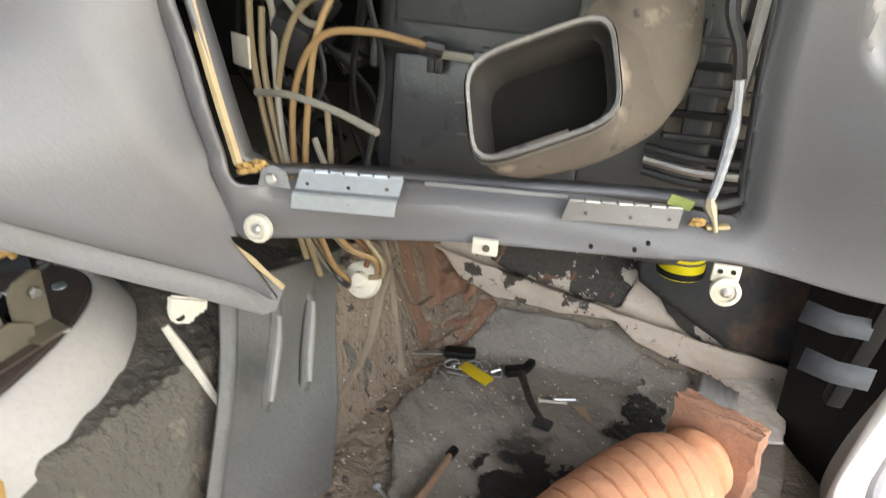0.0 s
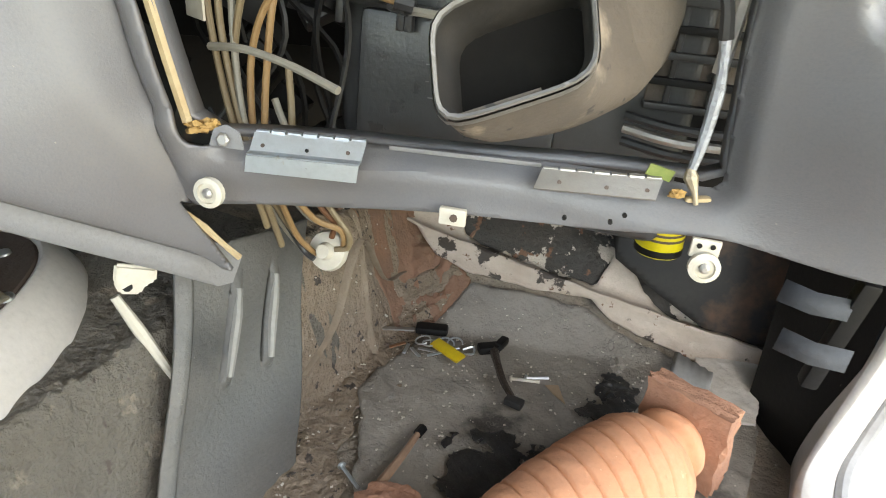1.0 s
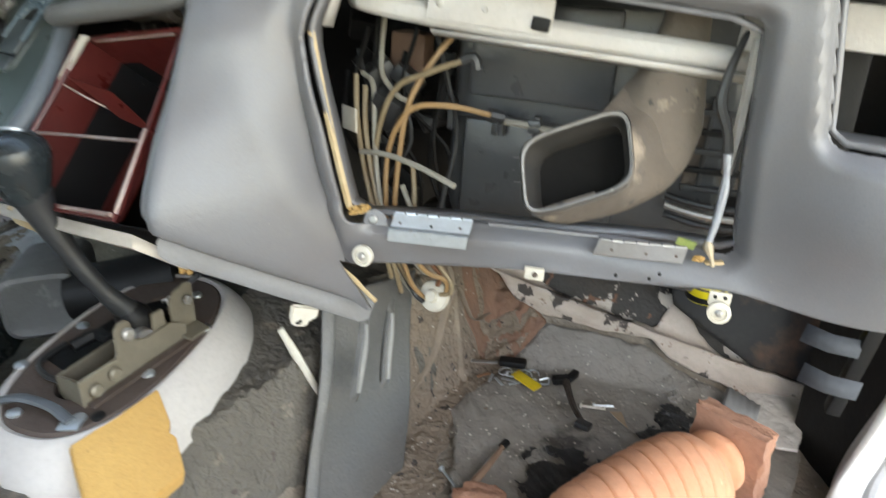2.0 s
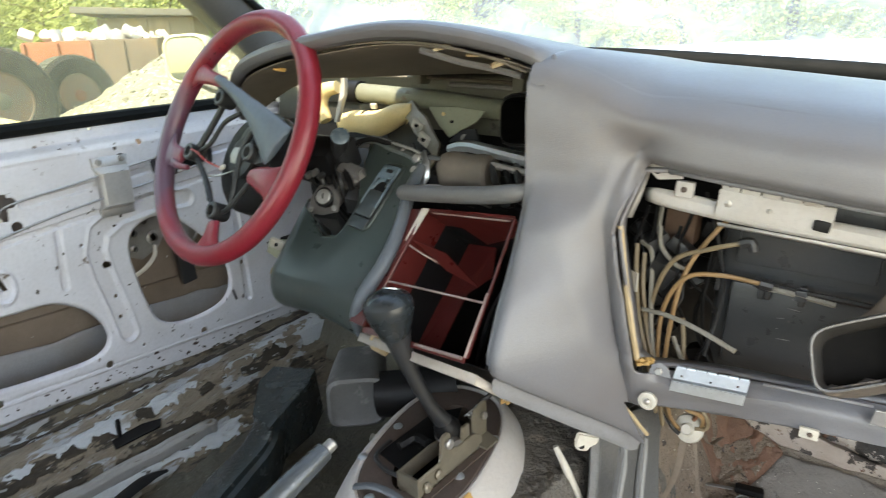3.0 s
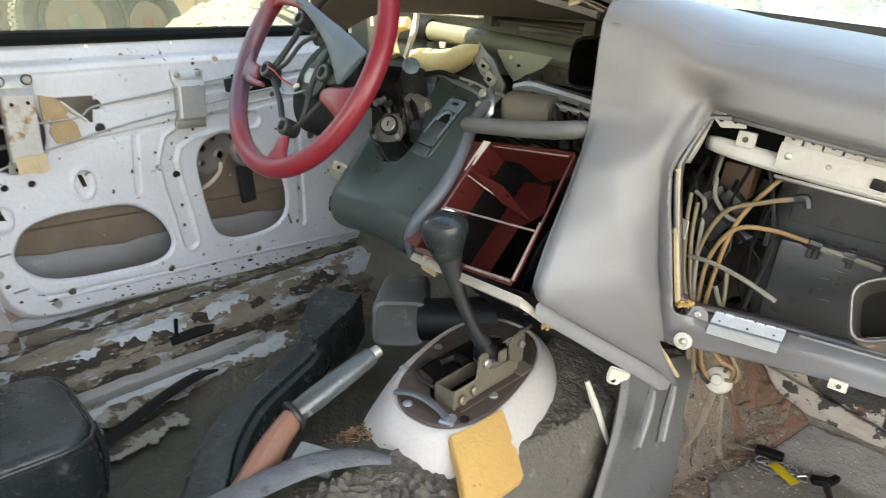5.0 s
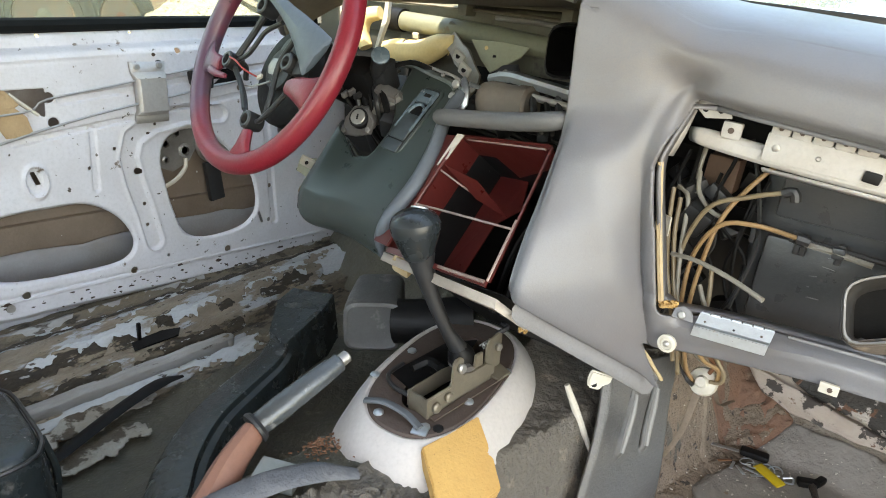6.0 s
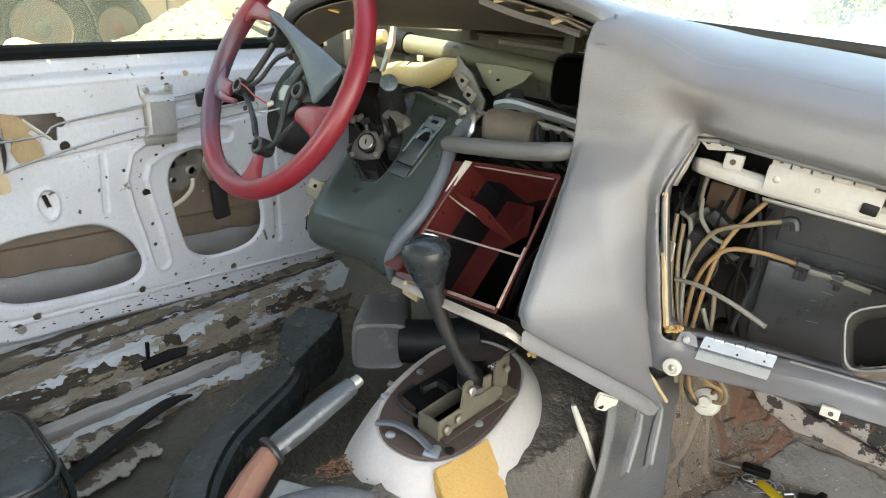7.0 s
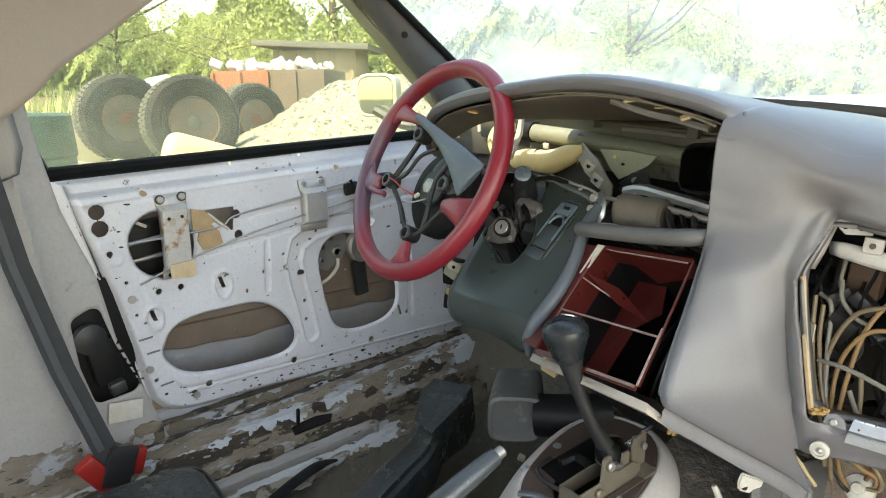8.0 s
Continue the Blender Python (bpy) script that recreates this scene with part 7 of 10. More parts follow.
def spoke(pts, ws, t, material, name, label="", fold=0.0):
    """A flat spoke along points, with a width at each; fold lifts its middle into a ridge."""
    path = spline(pts, 6)
    secs = []
    for i, p in enumerate(path):
        f = i / 6
        k = min(int(f), len(ws) - 2)
        w = ws[k] + (ws[k + 1] - ws[k]) * (f - k)
        d = (path[min(i + 1, len(path) - 1)] - path[max(i - 1, 0)])
        s = Vector((-d.y, d.x, 0)).normalized()
        up = Vector((0, 0, 1))
        secs.append([p + s * w, p + s * w * 0.75 + up * t * 0.7, p + up * (t + fold), p - s * w * 0.75 + up * t * 0.7, p - s * w, p - s * w * 0.7 - up * t, p + s * w * 0.7 - up * t])
    return wpart(name, loft(secs, True, caps=True), material, label=label, sub=1)


# red spoke roots flare into the rim
spoke([(-0.150, 0.098, 0.005), (-0.118, 0.092, 0.008), (-0.080, 0.083, 0.010), (-0.040, 0.076, 0.010)], [0.040, 0.018, 0.011, 0.009], 0.006, RIM_RED, "spoke", "red spoke end")
spoke([(-0.166, -0.030, 0.005), (-0.140, -0.036, 0.008), (-0.108, -0.036, 0.006)], [0.036, 0.019, 0.012], 0.006, RIM_RED, "spoke", "red spoke end")
spoke([(-0.132, -0.046, 0.010), (-0.110, -0.052, 0.010), (-0.084, -0.053, 0.006)], [0.008, 0.006, 0.004], 0.004, RIM_RED, "spoke_edge")
spoke([(0.030, -0.166, 0.005), (0.030, -0.142, 0.008), (0.026, -0.118, 0.006)], [0.040, 0.019, 0.010], 0.006, RIM_RED, "spoke", "red spoke end")
spoke([(0.160, -0.062, 0.005), (0.132, -0.056, 0.010), (0.104, -0.052, 0.009), (0.082, -0.052, 0.006)], [0.040, 0.022, 0.016, 0.010], 0.007, RIM_RED, "spoke", "red spoke end")
GREYSPOKE = mat("blue_grey_spoke", (0.105, 0.135, 0.165), 0.45, second=(0.075, 0.09, 0.105), scale=14, bump=0.2, third=(0.22, 0.04, 0.05), t_scale=12, t_cut=0.66, t_soft=0.15)
spoke([(-0.060, 0.082, 0.013), (-0.005, 0.062, 0.015), (0.045, 0.040, 0.015), (0.090, 0.016, 0.013), (0.130, -0.012, 0.008)], [0.007, 0.009, 0.014, 0.023, 0.036], 0.005, GREYSPOKE, "cover_spoke", "blue-grey painted spoke", fold=0.004)
BOSS = [(-0.043, 0.054), (-0.088, -0.029), (0.068, -0.021), (0.019, -0.106)]
for x, y in BOSS:
    b = wpart("boss", lathe([(0.011, -0.014), (0.0125, -0.010), (0.0125, 0.009), (0.0105, 0.011), (0.0075, 0.011), (0.007, 0.002)], (x, y, 0.002), (0, 0, 1), 20), BLACK_SOFT, label="black screw boss")
    wpart("screw", lathe([(0.0045, 0.001), (0.0045, 0.004), (0.002, 0.005)], (x, y, 0.002), (0, 0, 1), 8), STEEL, b)
wpart("boss_wing", box((0.086, -0.024, -0.002), (0.022, 0.020, 0.014), (0, 0, 10), 0.004), BLACK_SOFT)
RIBM_W = mat("dull_black_casting", (0.034, 0.036, 0.038), 0.42, 0.3, second=(0.06, 0.06, 0.06), scale=40, bump=0.3, third=(0.15, 0.15, 0.15), t_scale=60, t_cut=0.68)


def rib(pts, r=0.0042):
    return wpart("hub_rib", tube([(*p, 0.0) if len(p) == 2 else p for p in pts], r, 8, 5), RIBM_W)


rib([BOSS[0], (-0.068, 0.018, -0.004), BOSS[1]], 0.0048)
rib([(0.014, 0.034, 0.004), (-0.030, 0.020), (-0.052, -0.012), (-0.078, -0.026)], 0.0034)
rib([(0.062, 0.016, 0.006), (0.034, -0.022), (0.042, -0.070), (0.044, -0.096)], 0.0040)
rib([(-0.080, -0.036), (-0.045, -0.062, -0.002), (-0.012, -0.092)], 0.0040)
rib([(-0.070, -0.044), (-0.036, -0.070, -0.004), (-0.004, -0.098)], 0.0034)
rib([BOSS[3], (0.042, -0.100, 0.002), (0.076, -0.066, 0.004), (0.094, -0.048, 0.006)], 0.0036)
rib([BOSS[0], (-0.058, 0.066), (-0.075, 0.080)], 0.0055)
# added near-black dish, stands for the dark void behind the ribs
hp_ = wpart("hub_plate", lathe([(0.008, -0.028), (0.040, -0.030), (0.066, -0.034), (0.074, -0.042), (0.074, -0.060), (0.060, -0.066)], (0.0, -0.024, 0), (0, 0, 1), 36), mat("hub_void_black", (0.008, 0.008, 0.009), 0.6, second=(0.02, 0.019, 0.018), scale=30, spec=0.2, bump=0.3), label="black round dish for the shaded void behind the hub")
wpart("hub_nut", lathe([(0.013, -0.024), (0.013, -0.012), (0.007, -0.010)], (0.0, -0.022, 0), (0, 0, 1), 6), STEEL, hp_)
wpart("hub_step", lathe([(0.030, -0.026), (0.030, -0.021), (0.022, -0.019)], (0.0, -0.022, 0), (0, 0, 1), 18), RIBM_W, hp_)
wpart("horn_spring", tube([(-0.05, -0.058, -0.008), (-0.02, -0.056, -0.006), (0.016, -0.046, -0.006)], 0.0014, 6, 4), STEEL)
wpart("horn_wire", tube([(-0.080, -0.026, 0.012), (-0.058, -0.030, 0.013), (-0.03, -0.040, 0.012), (0.002, -0.046, 0.006)], 0.0013, 5, 4), RED, label="thin red horn wire")
wpart("wire_clip", box((0.006, -0.045, 0.005), (0.010, 0.006, 0.004), (0, 0, 30), 0.001), IVORY)
# worn leather left at the spoke roots
for k in range(9):
    a = radians(118 + 5.0 * k)
    wpart("stitch", box((0.1560 * math.cos(a), 0.1560 * math.sin(a), 0.0095), (0.0045, 0.0014, 0.0012), (0, 0, math.degrees(a)), 0.0004), BLACK)

# ---- behind the dials ----
bay = thing("instrument_bay", "open bay with khaki beam and cream ducts where the dials sat", "car frame", (-0.2, 0.25, 0.55))
KHAKI = mat("khaki_tube", (0.18, 0.19, 0.135), 0.4, second=(0.17, 0.145, 0.10), scale=12, amount=0.8, bump=0.3, third=(0.15, 0.095, 0.055), t_scale=22, t_cut=0.63)
OLIVEG = mat("olive_grey_steel", (0.15, 0.145, 0.11), 0.6, second=(0.09, 0.082, 0.062), scale=9, bump=0.3, third=(0.05, 0.043, 0.035), t_scale=18, t_cut=0.6)
part("beam_tube", tube([(-0.47, 0.36, 0.658), (-0.371, 0.355, 0.650), (-0.248, 0.355, 0.639), (-0.138, 0.350, 0.626), (0.06, 0.34, 0.606)], 0.0175, 16, 5), KHAKI, bay, "sage-green tube across the bay")
# made-up panel, keeps daylight from leaking in above the tube
part("bay_light_block", box((-0.17, 0.395, 0.640), (0.62, 0.006, 0.13), (6, 4, 0), 0.002), OLIVEG, bay, "added olive-grey panel blocking light behind the tube")
part("tube_cap", tube([(-0.478, 0.36, 0.659), (-0.440, 0.358, 0.656)], 0.021, 16, 1), BLACK, bay)
for x in (-0.395, -0.335, -0.23, -0.20):
    part("tube_tab", box((x, 0.338, 0.632 - 0.05 * (x + 0.4)), (0.012, 0.006, 0.010), (20, 5, 8), 0.0015), IVORY if x < -0.3 else GREEN_STEEL, bay)
part("cowl_shelf", loft([[(-0.62, 0.385, 0.698), (0.12, 0.385, 0.672)], [(-0.62, 0.375, 0.690), (0.12, 0.375, 0.662)], [(-0.62, 0.378, 0.672), (0.12, 0.378, 0.648)], [(-0.62, 0.392, 0.640), (0.12, 0.392, 0.60)]]), OLIVEG, bay, solid=0.003)
part("cowl_band", tube([(-0.56, 0.368, 0.694), (-0.264, 0.368, 0.678), (-0.03, 0.368, 0.660)], 0.005, 8, 4, flat=0.6), OLIVE, bay)
part("cowl_shelf_rod", tube([(-0.24, 0.362, 0.668), (-0.10, 0.362, 0.658), (0.05, 0.36, 0.646)], 0.004, 8, 3), STEEL, bay)
for x in (-0.30, -0.10):
    part("beam_clip", box((x, 0.360, 0.684 - 0.07 * (x + 0.3)), (0.020, 0.03, 0.030), (0, 4, 0), 0.003), OLIVEG, bay)
ear = part("bracket_ear", plate([(-0.338, 0.348, 0.622), (-0.334, 0.345, 0.648), (-0.318, 0.344, 0.660), (-0.298, 0.345, 0.650), (-0.290, 0.346, 0.636), (-0.305, 0.345, 0.624)], 0.005, bevel=0.0012), OLIVEG, bay, "grey bracket ear")
part("ear_hole", lathe([(0.005, 0), (0.005, 0.0015)], (-0.314, 0.3415, 0.642), (0, -1, 0.1), 12), BLACK, ear)
arm = part("brace_arm", loft([[Vector(p) + Vector((-0.010, -0.004, -0.012)) * w, Vector(p) + Vector((0.010, 0.004, 0.012)) * w, Vector(p) + Vector((0.011, 0.010, 0.011)) * w, Vector(p) + Vector((-0.009, 0.002, -0.013)) * w] for p, w in (((-0.318, 0.335, 0.632), 0.9), ((-0.285, 0.31, 0.618), 0.8), ((-0.250, 0.28, 0.606), 1.0), ((-0.205, 0.24, 0.590), 0.7), ((-0.165, 0.20, 0.580), 0.6), ((-0.130, 0.14, 0.566), 0.6))], True, caps=True), mat("scuffed_grey_brace", (0.34, 0.31, 0.25), 0.45, 0.35, second=(0.24, 0.20, 0.15), scale=25, bump=0.3), bay, "bent grey brace arm")
for p in ((-0.247, 0.270, 0.606), (-0.200, 0.222, 0.590)):
    part("rivet_plate", box(p, (0.022, 0.006, 0.020), (20, 35, 0), 0.002), IVORY, arm)
    part("rivet_hole", lathe([(0.0042, 0), (0.0042, 0.001)], Vector(p) + Vector((0.001, -0.004, 0.001)), (0, -1, 0.3), 10), BLACK, arm)
eb = part("end_bracket", loft([[(-0.132, 0.112, 0.585), (-0.112, 0.098, 0.594), (-0.100, 0.092, 0.578)], [(-0.128, 0.104, 0.566), (-0.110, 0.090, 0.570), (-0.098, 0.086, 0.560)], [(-0.134, 0.094, 0.548), (-0.118, 0.084, 0.548), (-0.106, 0.080, 0.546)]]), ZINC, bay, "bright bolted end bracket", solid=0.003)
for p in ((-0.116, 0.088, 0.584), (-0.118, 0.084, 0.568), (-0.124, 0.082, 0.553)):
    part("bolt", bolt(p, (0, -1, 0.4), 0.0062, 0.005), STEEL, eb)
part("bracket_claw", tube([(-0.105, 0.10, 0.585), (-0.085, 0.12, 0.578), (-0.078, 0.135, 0.588), (-0.088, 0.14, 0.598)], 0.005, 8, 4, flat=0.6), ZINC, bay, "bent bright claw")
gs = part("gusset_plate", plate([(-0.268, 0.335, 0.631), (-0.205, 0.333, 0.630), (-0.150, 0.330, 0.624), (-0.162, 0.322, 0.608), (-0.182, 0.318, 0.597), (-0.214, 0.315, 0.581), (-0.238, 0.322, 0.600)], 0.003, bevel=0.0008), GREEN_STEEL, bay, "sage-green gusset plate")
part("gusset_hole", lathe([(0.0036, 0), (0.0036, 0.001)], (-0.212, 0.3215, 0.607), (0, -1, 0.1), 10), BLACK, gs)
part("gusset_hole", lathe([(0.0036, 0), (0.0036, 0.001)], (-0.232, 0.3265, 0.620), (0, -1, 0.1), 10), CREAM, gs)
pf = part("perforated_sheet", plate([(-0.372, 0.345, 0.580), (-0.302, 0.338, 0.624), (-0.285, 0.33, 0.612), (-0.222, 0.31, 0.566), (-0.245, 0.29, 0.548), (-0.33, 0.31, 0.545)], 0.003), mat("dark_bracket_sheet", (0.050, 0.046, 0.038), 0.5, 0.4, second=(0.03, 0.026, 0.022), scale=30), bay, "dark perforated sheet bracket")
for x, y, z, r_ in ((-0.307, 0.331, 0.604, 0.0075), (-0.283, 0.322, 0.585, 0.0055), (-0.258, 0.314, 0.590, 0.004)):
    part("sheet_hole", lathe([(r_, 0), (r_, 0.002)], (x, y, z), (0.1, -0.95, 0.25), 14), CREAM, pf)
part("black_shield", plate([(-0.205, 0.30, 0.577), (-0.18, 0.30, 0.596), (-0.145, 0.29, 0.600), (-0.13, 0.28, 0.575), (-0.15, 0.27, 0.560)], 0.003, bevel=0.001), BLACK_SOFT, bay)
for p in ((-0.168, 0.288, 0.586), (-0.150, 0.282, 0.580)):
    part("shield_hole", lathe([(0.006, 0), (0.006, 0.001)], p, (0.1, -0.95, 0.25), 12), mat("pale_gap", (0.30, 0.30, 0.26), 0.8) if p[0] < -0.16 else bpy.data.materials["pale_gap"], bay)
vb = part("air_duct", loft([ring_rect((0.036, 0.108 + d, 0.634 + dz), (1.0, -0.28, 0.05), (0.02, 0.06, 1), w, h, 0.3, 28) for d, dz, w, h in ((0.0, 0, 0.088, 0.062), (-0.002, 0, 0.082, 0.056), (0.01, 0.0, 0.080, 0.054), (0.07, -0.004, 0.070, 0.048))] + [ring_rect((0.036, 0.178, 0.630), (1.0, -0.28, 0.05), (0.02, 0.06, 1), 0.002, 0.002, 0.3, 28)], True), BLACK, bay, "black square air duct mouth")
part("duct_skin", loft([ring_rect((0.036, 0.108 + d, 0.634), (1.0, -0.28, 0.05), (0.02, 0.06, 1), w, h, 0.3, 28) for d, w, h in ((0.0, 0.088, 0.062), (0.004, 0.092, 0.066), (0.10, 0.085, 0.060))], True), BLACK_SOFT, vb)
rod = part("silver_rail", loft([[Vector((x, y, z)) + Vector(o) for o in ((0, -0.006, 0.004), (0, -0.004, 0.009), (0, 0.010, 0.010), (0, 0.012, 0.002), (0, -0.002, -0.004))] for x, y, z in ((-0.100, 0.140, 0.587), (-0.080, 0.136, 0.592), (-0.060, 0.130, 0.593), (0.020, 0.115, 0.583), (0.095, 0.10, 0.572))], True, caps=True), ZINC, bay, "bright aluminium rail")
part("silver_rail", tube([(-0.055, 0.118, 0.580), (0.03, 0.104, 0.572), (0.09, 0.092, 0.564)], 0.0045, 8, 2), STEEL, bay)
cn = part("grey_canister", loft([ring_rect((x, 0.125 - 0.16 * (x + 0.09), 0.564), (0.02, 0.99, 0.1), (0, -0.1, 1), w, w, 0.6, 26) for x, w in ((-0.100, 0.034), (-0.096, 0.046), (-0.088, 0.050), (-0.070, 0.050), (-0.066, 0.047), (-0.040, 0.047), (-0.036, 0.050), (-0.020, 0.049), (-0.016, 0.040))], True, caps=True), mat("dusty_grey_plastic", (0.17, 0.145, 0.12), 0.7, second=(0.085, 0.072, 0.06), scale=16, amount=0.9, bump=0.3), bay, "dusty grey canister")
part("canister_foot", box((-0.105, 0.118, 0.553), (0.022, 0.016, 0.016), (15, 10, 15), 0.003), BLACK_SOFT, cn)
for i in range(6):
    part("black_wire", tube([(-0.018 + 0.018 * i, 0.115, 0.578), (0.0 + 0.017 * i, 0.092 + 0.004 * (i % 2), 0.560), (0.006 + 0.016 * i, 0.10, 0.535)], 0.005 - 0.001 * (i % 2), 6, 4), BLACK if i % 2 else BLACK_SOFT, bay)
part("wire_boot", lathe([(0.006, 0), (0.011, 0.004), (0.011, 0.012), (0.006, 0.016)], (0.052, 0.086, 0.555), (0.2, -1, 0.3), 12), BLACK_SOFT, bay, "round black plug boot")
# yellow sunlight on the ducts is put into this cream
CRM = mat("sunlit_cream_duct", (0.72, 0.56, 0.27), 0.5, second=(0.58, 0.42, 0.17), scale=14, bump=0.1)
cd_ = part("cream_duct", tube([(-0.47, 0.335, 0.60), (-0.43, 0.33, 0.604), (-0.375, 0.325, 0.602), (-0.33, 0.325, 0.618), (-0.30, 0.33, 0.628)], [0.018, 0.021, 0.024, 0.020, 0.010], 16, 6), CRM, bay, "cream plastic duct with sunlight in its colour")
part("duct_band", tube([(-0.408, 0.33, 0.603), (-0.401, 0.329, 0.603)], 0.0232, 16, 1), BLACK, cd_)
part("cream_duct", tube([(-0.475, 0.33, 0.668), (-0.505, 0.325, 0.660), (-0.515, 0.32, 0.635), (-0.50, 0.318, 0.605)], [0.012, 0.015, 0.016, 0.013], 14, 5), CRM, bay, "curved cream duct end")
part("white_strip", loft([[Vector(p) + Vector((-w, 0, 0)), Vector(p) + Vector((w, -0.004, 0)), Vector(p) + Vector((w, 0.004, 0)), Vector(p) + Vector((-w, 0.006, 0))] for p, w in (((-0.416, 0.285, 0.705), 0.006), ((-0.420, 0.288, 0.680), 0.006), ((-0.426, 0.29, 0.656), 0.0075), ((-0.440, 0.292, 0.628), 0.006), ((-0.452, 0.295, 0.606), 0.005))], True, caps=True), IVORY, bay, "ivory upright strip")
part("white_loop", tube([(-0.564, 0.26, 0.645), (-0.565, 0.26, 0.678), (-0.560, 0.26, 0.690), (-0.518, 0.26, 0.697), (-0.506, 0.26, 0.690), (-0.503, 0.26, 0.66)], 0.0034, 8, 4), IVORY, bay, "white wire loop")
YF = mat("bright_yellow_foam", (0.72, 0.46, 0.06), 0.9, second=(0.5, 0.28, 0.03), scale=60, bump=1.0)
for p, s_ in (((-0.60, 0.25, 0.678), 0.030), ((-0.575, 0.25, 0.692), 0.022), ((-0.545, 0.22, 0.700), 0.018), ((-0.51, 0.20, 0.705), 0.014)):
    lb = bmesh.new()
    bmesh.ops.create_icosphere(lb, subdivisions=3, radius=1.0)
    for v_ in lb.verts:
        d_ = 1 + 0.5 * noise.noise(v_.co * 1.9 + Vector(p) * 40)
        v_.co = Vector(p) + Vector((v_.co.x * s_ * d_, v_.co.y * s_ * 0.5 * d_, v_.co.z * s_ * 0.42 * d_))
    part("yellow_tuft", lb, YF, bay, "bright yellow foam tuft")
# added black sheet standing for the shade at the bay's back
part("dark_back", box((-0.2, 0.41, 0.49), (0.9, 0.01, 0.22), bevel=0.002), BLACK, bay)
for i, (x, y, z, s) in enumerate([(-0.15, 0.22, 0.545, 0.03), (-0.19, 0.2, 0.54, 0.035), (-0.11, 0.21, 0.55, 0.025), (-0.06, 0.2, 0.56, 0.03), (-0.23, 0.23, 0.54, 0.03), (-0.30, 0.25, 0.56, 0.035), (-0.135, 0.17, 0.555, 0.022), (-0.16, 0.16, 0.55, 0.018)]):
    part("relay", box((x, y, z), (s, s * 0.8, s * 0.9), (20 * math.sin(i), 15 * math.cos(i * 2), 25 * i), s * 0.12), BLACK if i % 2 else BLACK_SOFT, bay)
for i in range(9):
    a = i * 0.9
    part("loom", tube([(-0.40 + 0.04 * i, 0.30, 0.57), (-0.36 + 0.05 * i, 0.22 + 0.02 * math.sin(a), 0.545 + 0.012 * math.cos(a)), (-0.30 + 0.04 * i, 0.2, 0.525), (-0.2 + 0.03 * i, 0.27, 0.48)], 0.003 + 0.001 * (i % 3), 6, 5), BLACK if i % 3 else BLACK_SOFT, bay)
for i in range(9):
    x = -0.10 + 0.02 * i
    part("plug_row", box((x, 0.145 - 0.012 * (i % 3), 0.535 + 0.006 * math.sin(i * 2.3)), (0.016, 0.016, 0.02), (15 * math.sin(i), 12 * math.cos(i * 2), 20 * math.sin(i * 3)), 0.003), (BLACK, BLACK_SOFT, BLACK)[i % 3], bay)
part("torn_lip", tube([(-0.132, 0.085, 0.545), (-0.07, 0.058, 0.556), (-0.02, 0.040, 0.556), (0.03, 0.022, 0.562), (0.07, 0.012, 0.572)], [0.0012, 0.002, 0.0012, 0.0022, 0.001], 6, 6), mat("torn_pale_edge", (0.42, 0.41, 0.38), 0.8, second=(0.2, 0.2, 0.19), scale=90), bay, "torn pale edge above the cross bar")


# ---- inside the glovebox opening ----
heater = thing("heater_box", "black plastic heater box with a seam and lugs", "heater", (0.37, 0.2, 0.31))
HEATER_BLACK = mat("dusty_heater_plastic", (0.040, 0.043, 0.047), 0.30, second=(0.048, 0.048, 0.048), scale=14, amount=0.7, bump=0.2, third=(0.11, 0.10, 0.09), t_scale=60, t_cut=0.70)
part("box_body", box((0.385, 0.235, 0.44), (0.26, 0.18, 0.26), (0, 4, 0), 0.012, 3), HEATER_BLACK, heater)
part("box_panel", box((0.345, 0.139, 0.52), (0.13, 0.012, 0.085), (0, 4, 2), 0.004), HEATER_BLACK, heater)
part("box_panel", box((0.345, 0.142, 0.405), (0.15, 0.010, 0.10), (0, 4, 2), 0.006), HEATER_BLACK, heater, "scuffed lower half")
part("seam", tube([(0.255, 0.134, 0.466), (0.32, 0.130, 0.461), (0.42, 0.132, 0.452)], 0.003, 6, 3), BLACK_SOFT, heater)
for x in (0.262, 0.306, 0.312, 0.345):
    part("lug", box((x, 0.128, 0.458 - (x - 0.3) * 0.06), (0.006, 0.008, 0.022), (0, 4, 0), 0.0015), BLACK_SOFT, heater)
part("valve", tube([(0.30, 0.124, 0.466), (0.313, 0.120, 0.464)], 0.007, 8, 1), HEATER_BLACK, heater)
part("valve", box((0.344, 0.124, 0.458), (0.012, 0.01, 0.012), (0, 0, 0), 0.002), HEATER_BLACK, heater)
part("pipe", tube([(0.313, 0.122, 0.461), (0.335, 0.122, 0.459), (0.375, 0.122, 0.453)], 0.0032, 6, 3), HOSE_GREY, heater, "thin grey pipe")
part("upper_wall", box((0.44, 0.20, 0.535), (0.06, 0.08, 0.09), (0, 0, 10), 0.008), BLACK_SOFT, heater)
for i in range(6):
    part("scratch", box((0.33 + 0.012 * math.sin(i * 5), 0.1365, 0.40 + 0.012 * i), (0.012, 0.0006, 0.0008), (0, 20 * math.sin(i * 3), 0), 0), mat("grey_scratch", (0.2, 0.2, 0.2), 0.6) if i == 0 else bpy.data.materials["grey_scratch"], heater)

grille = thing("blower_housing", "ribbed dusty blower housing beside the heater box", "blower", (0.52, 0.2, 0.35))
part("housing", box((0.54, 0.20, 0.45), (0.13, 0.10, 0.26), bevel=0.01), BLACK, grille)
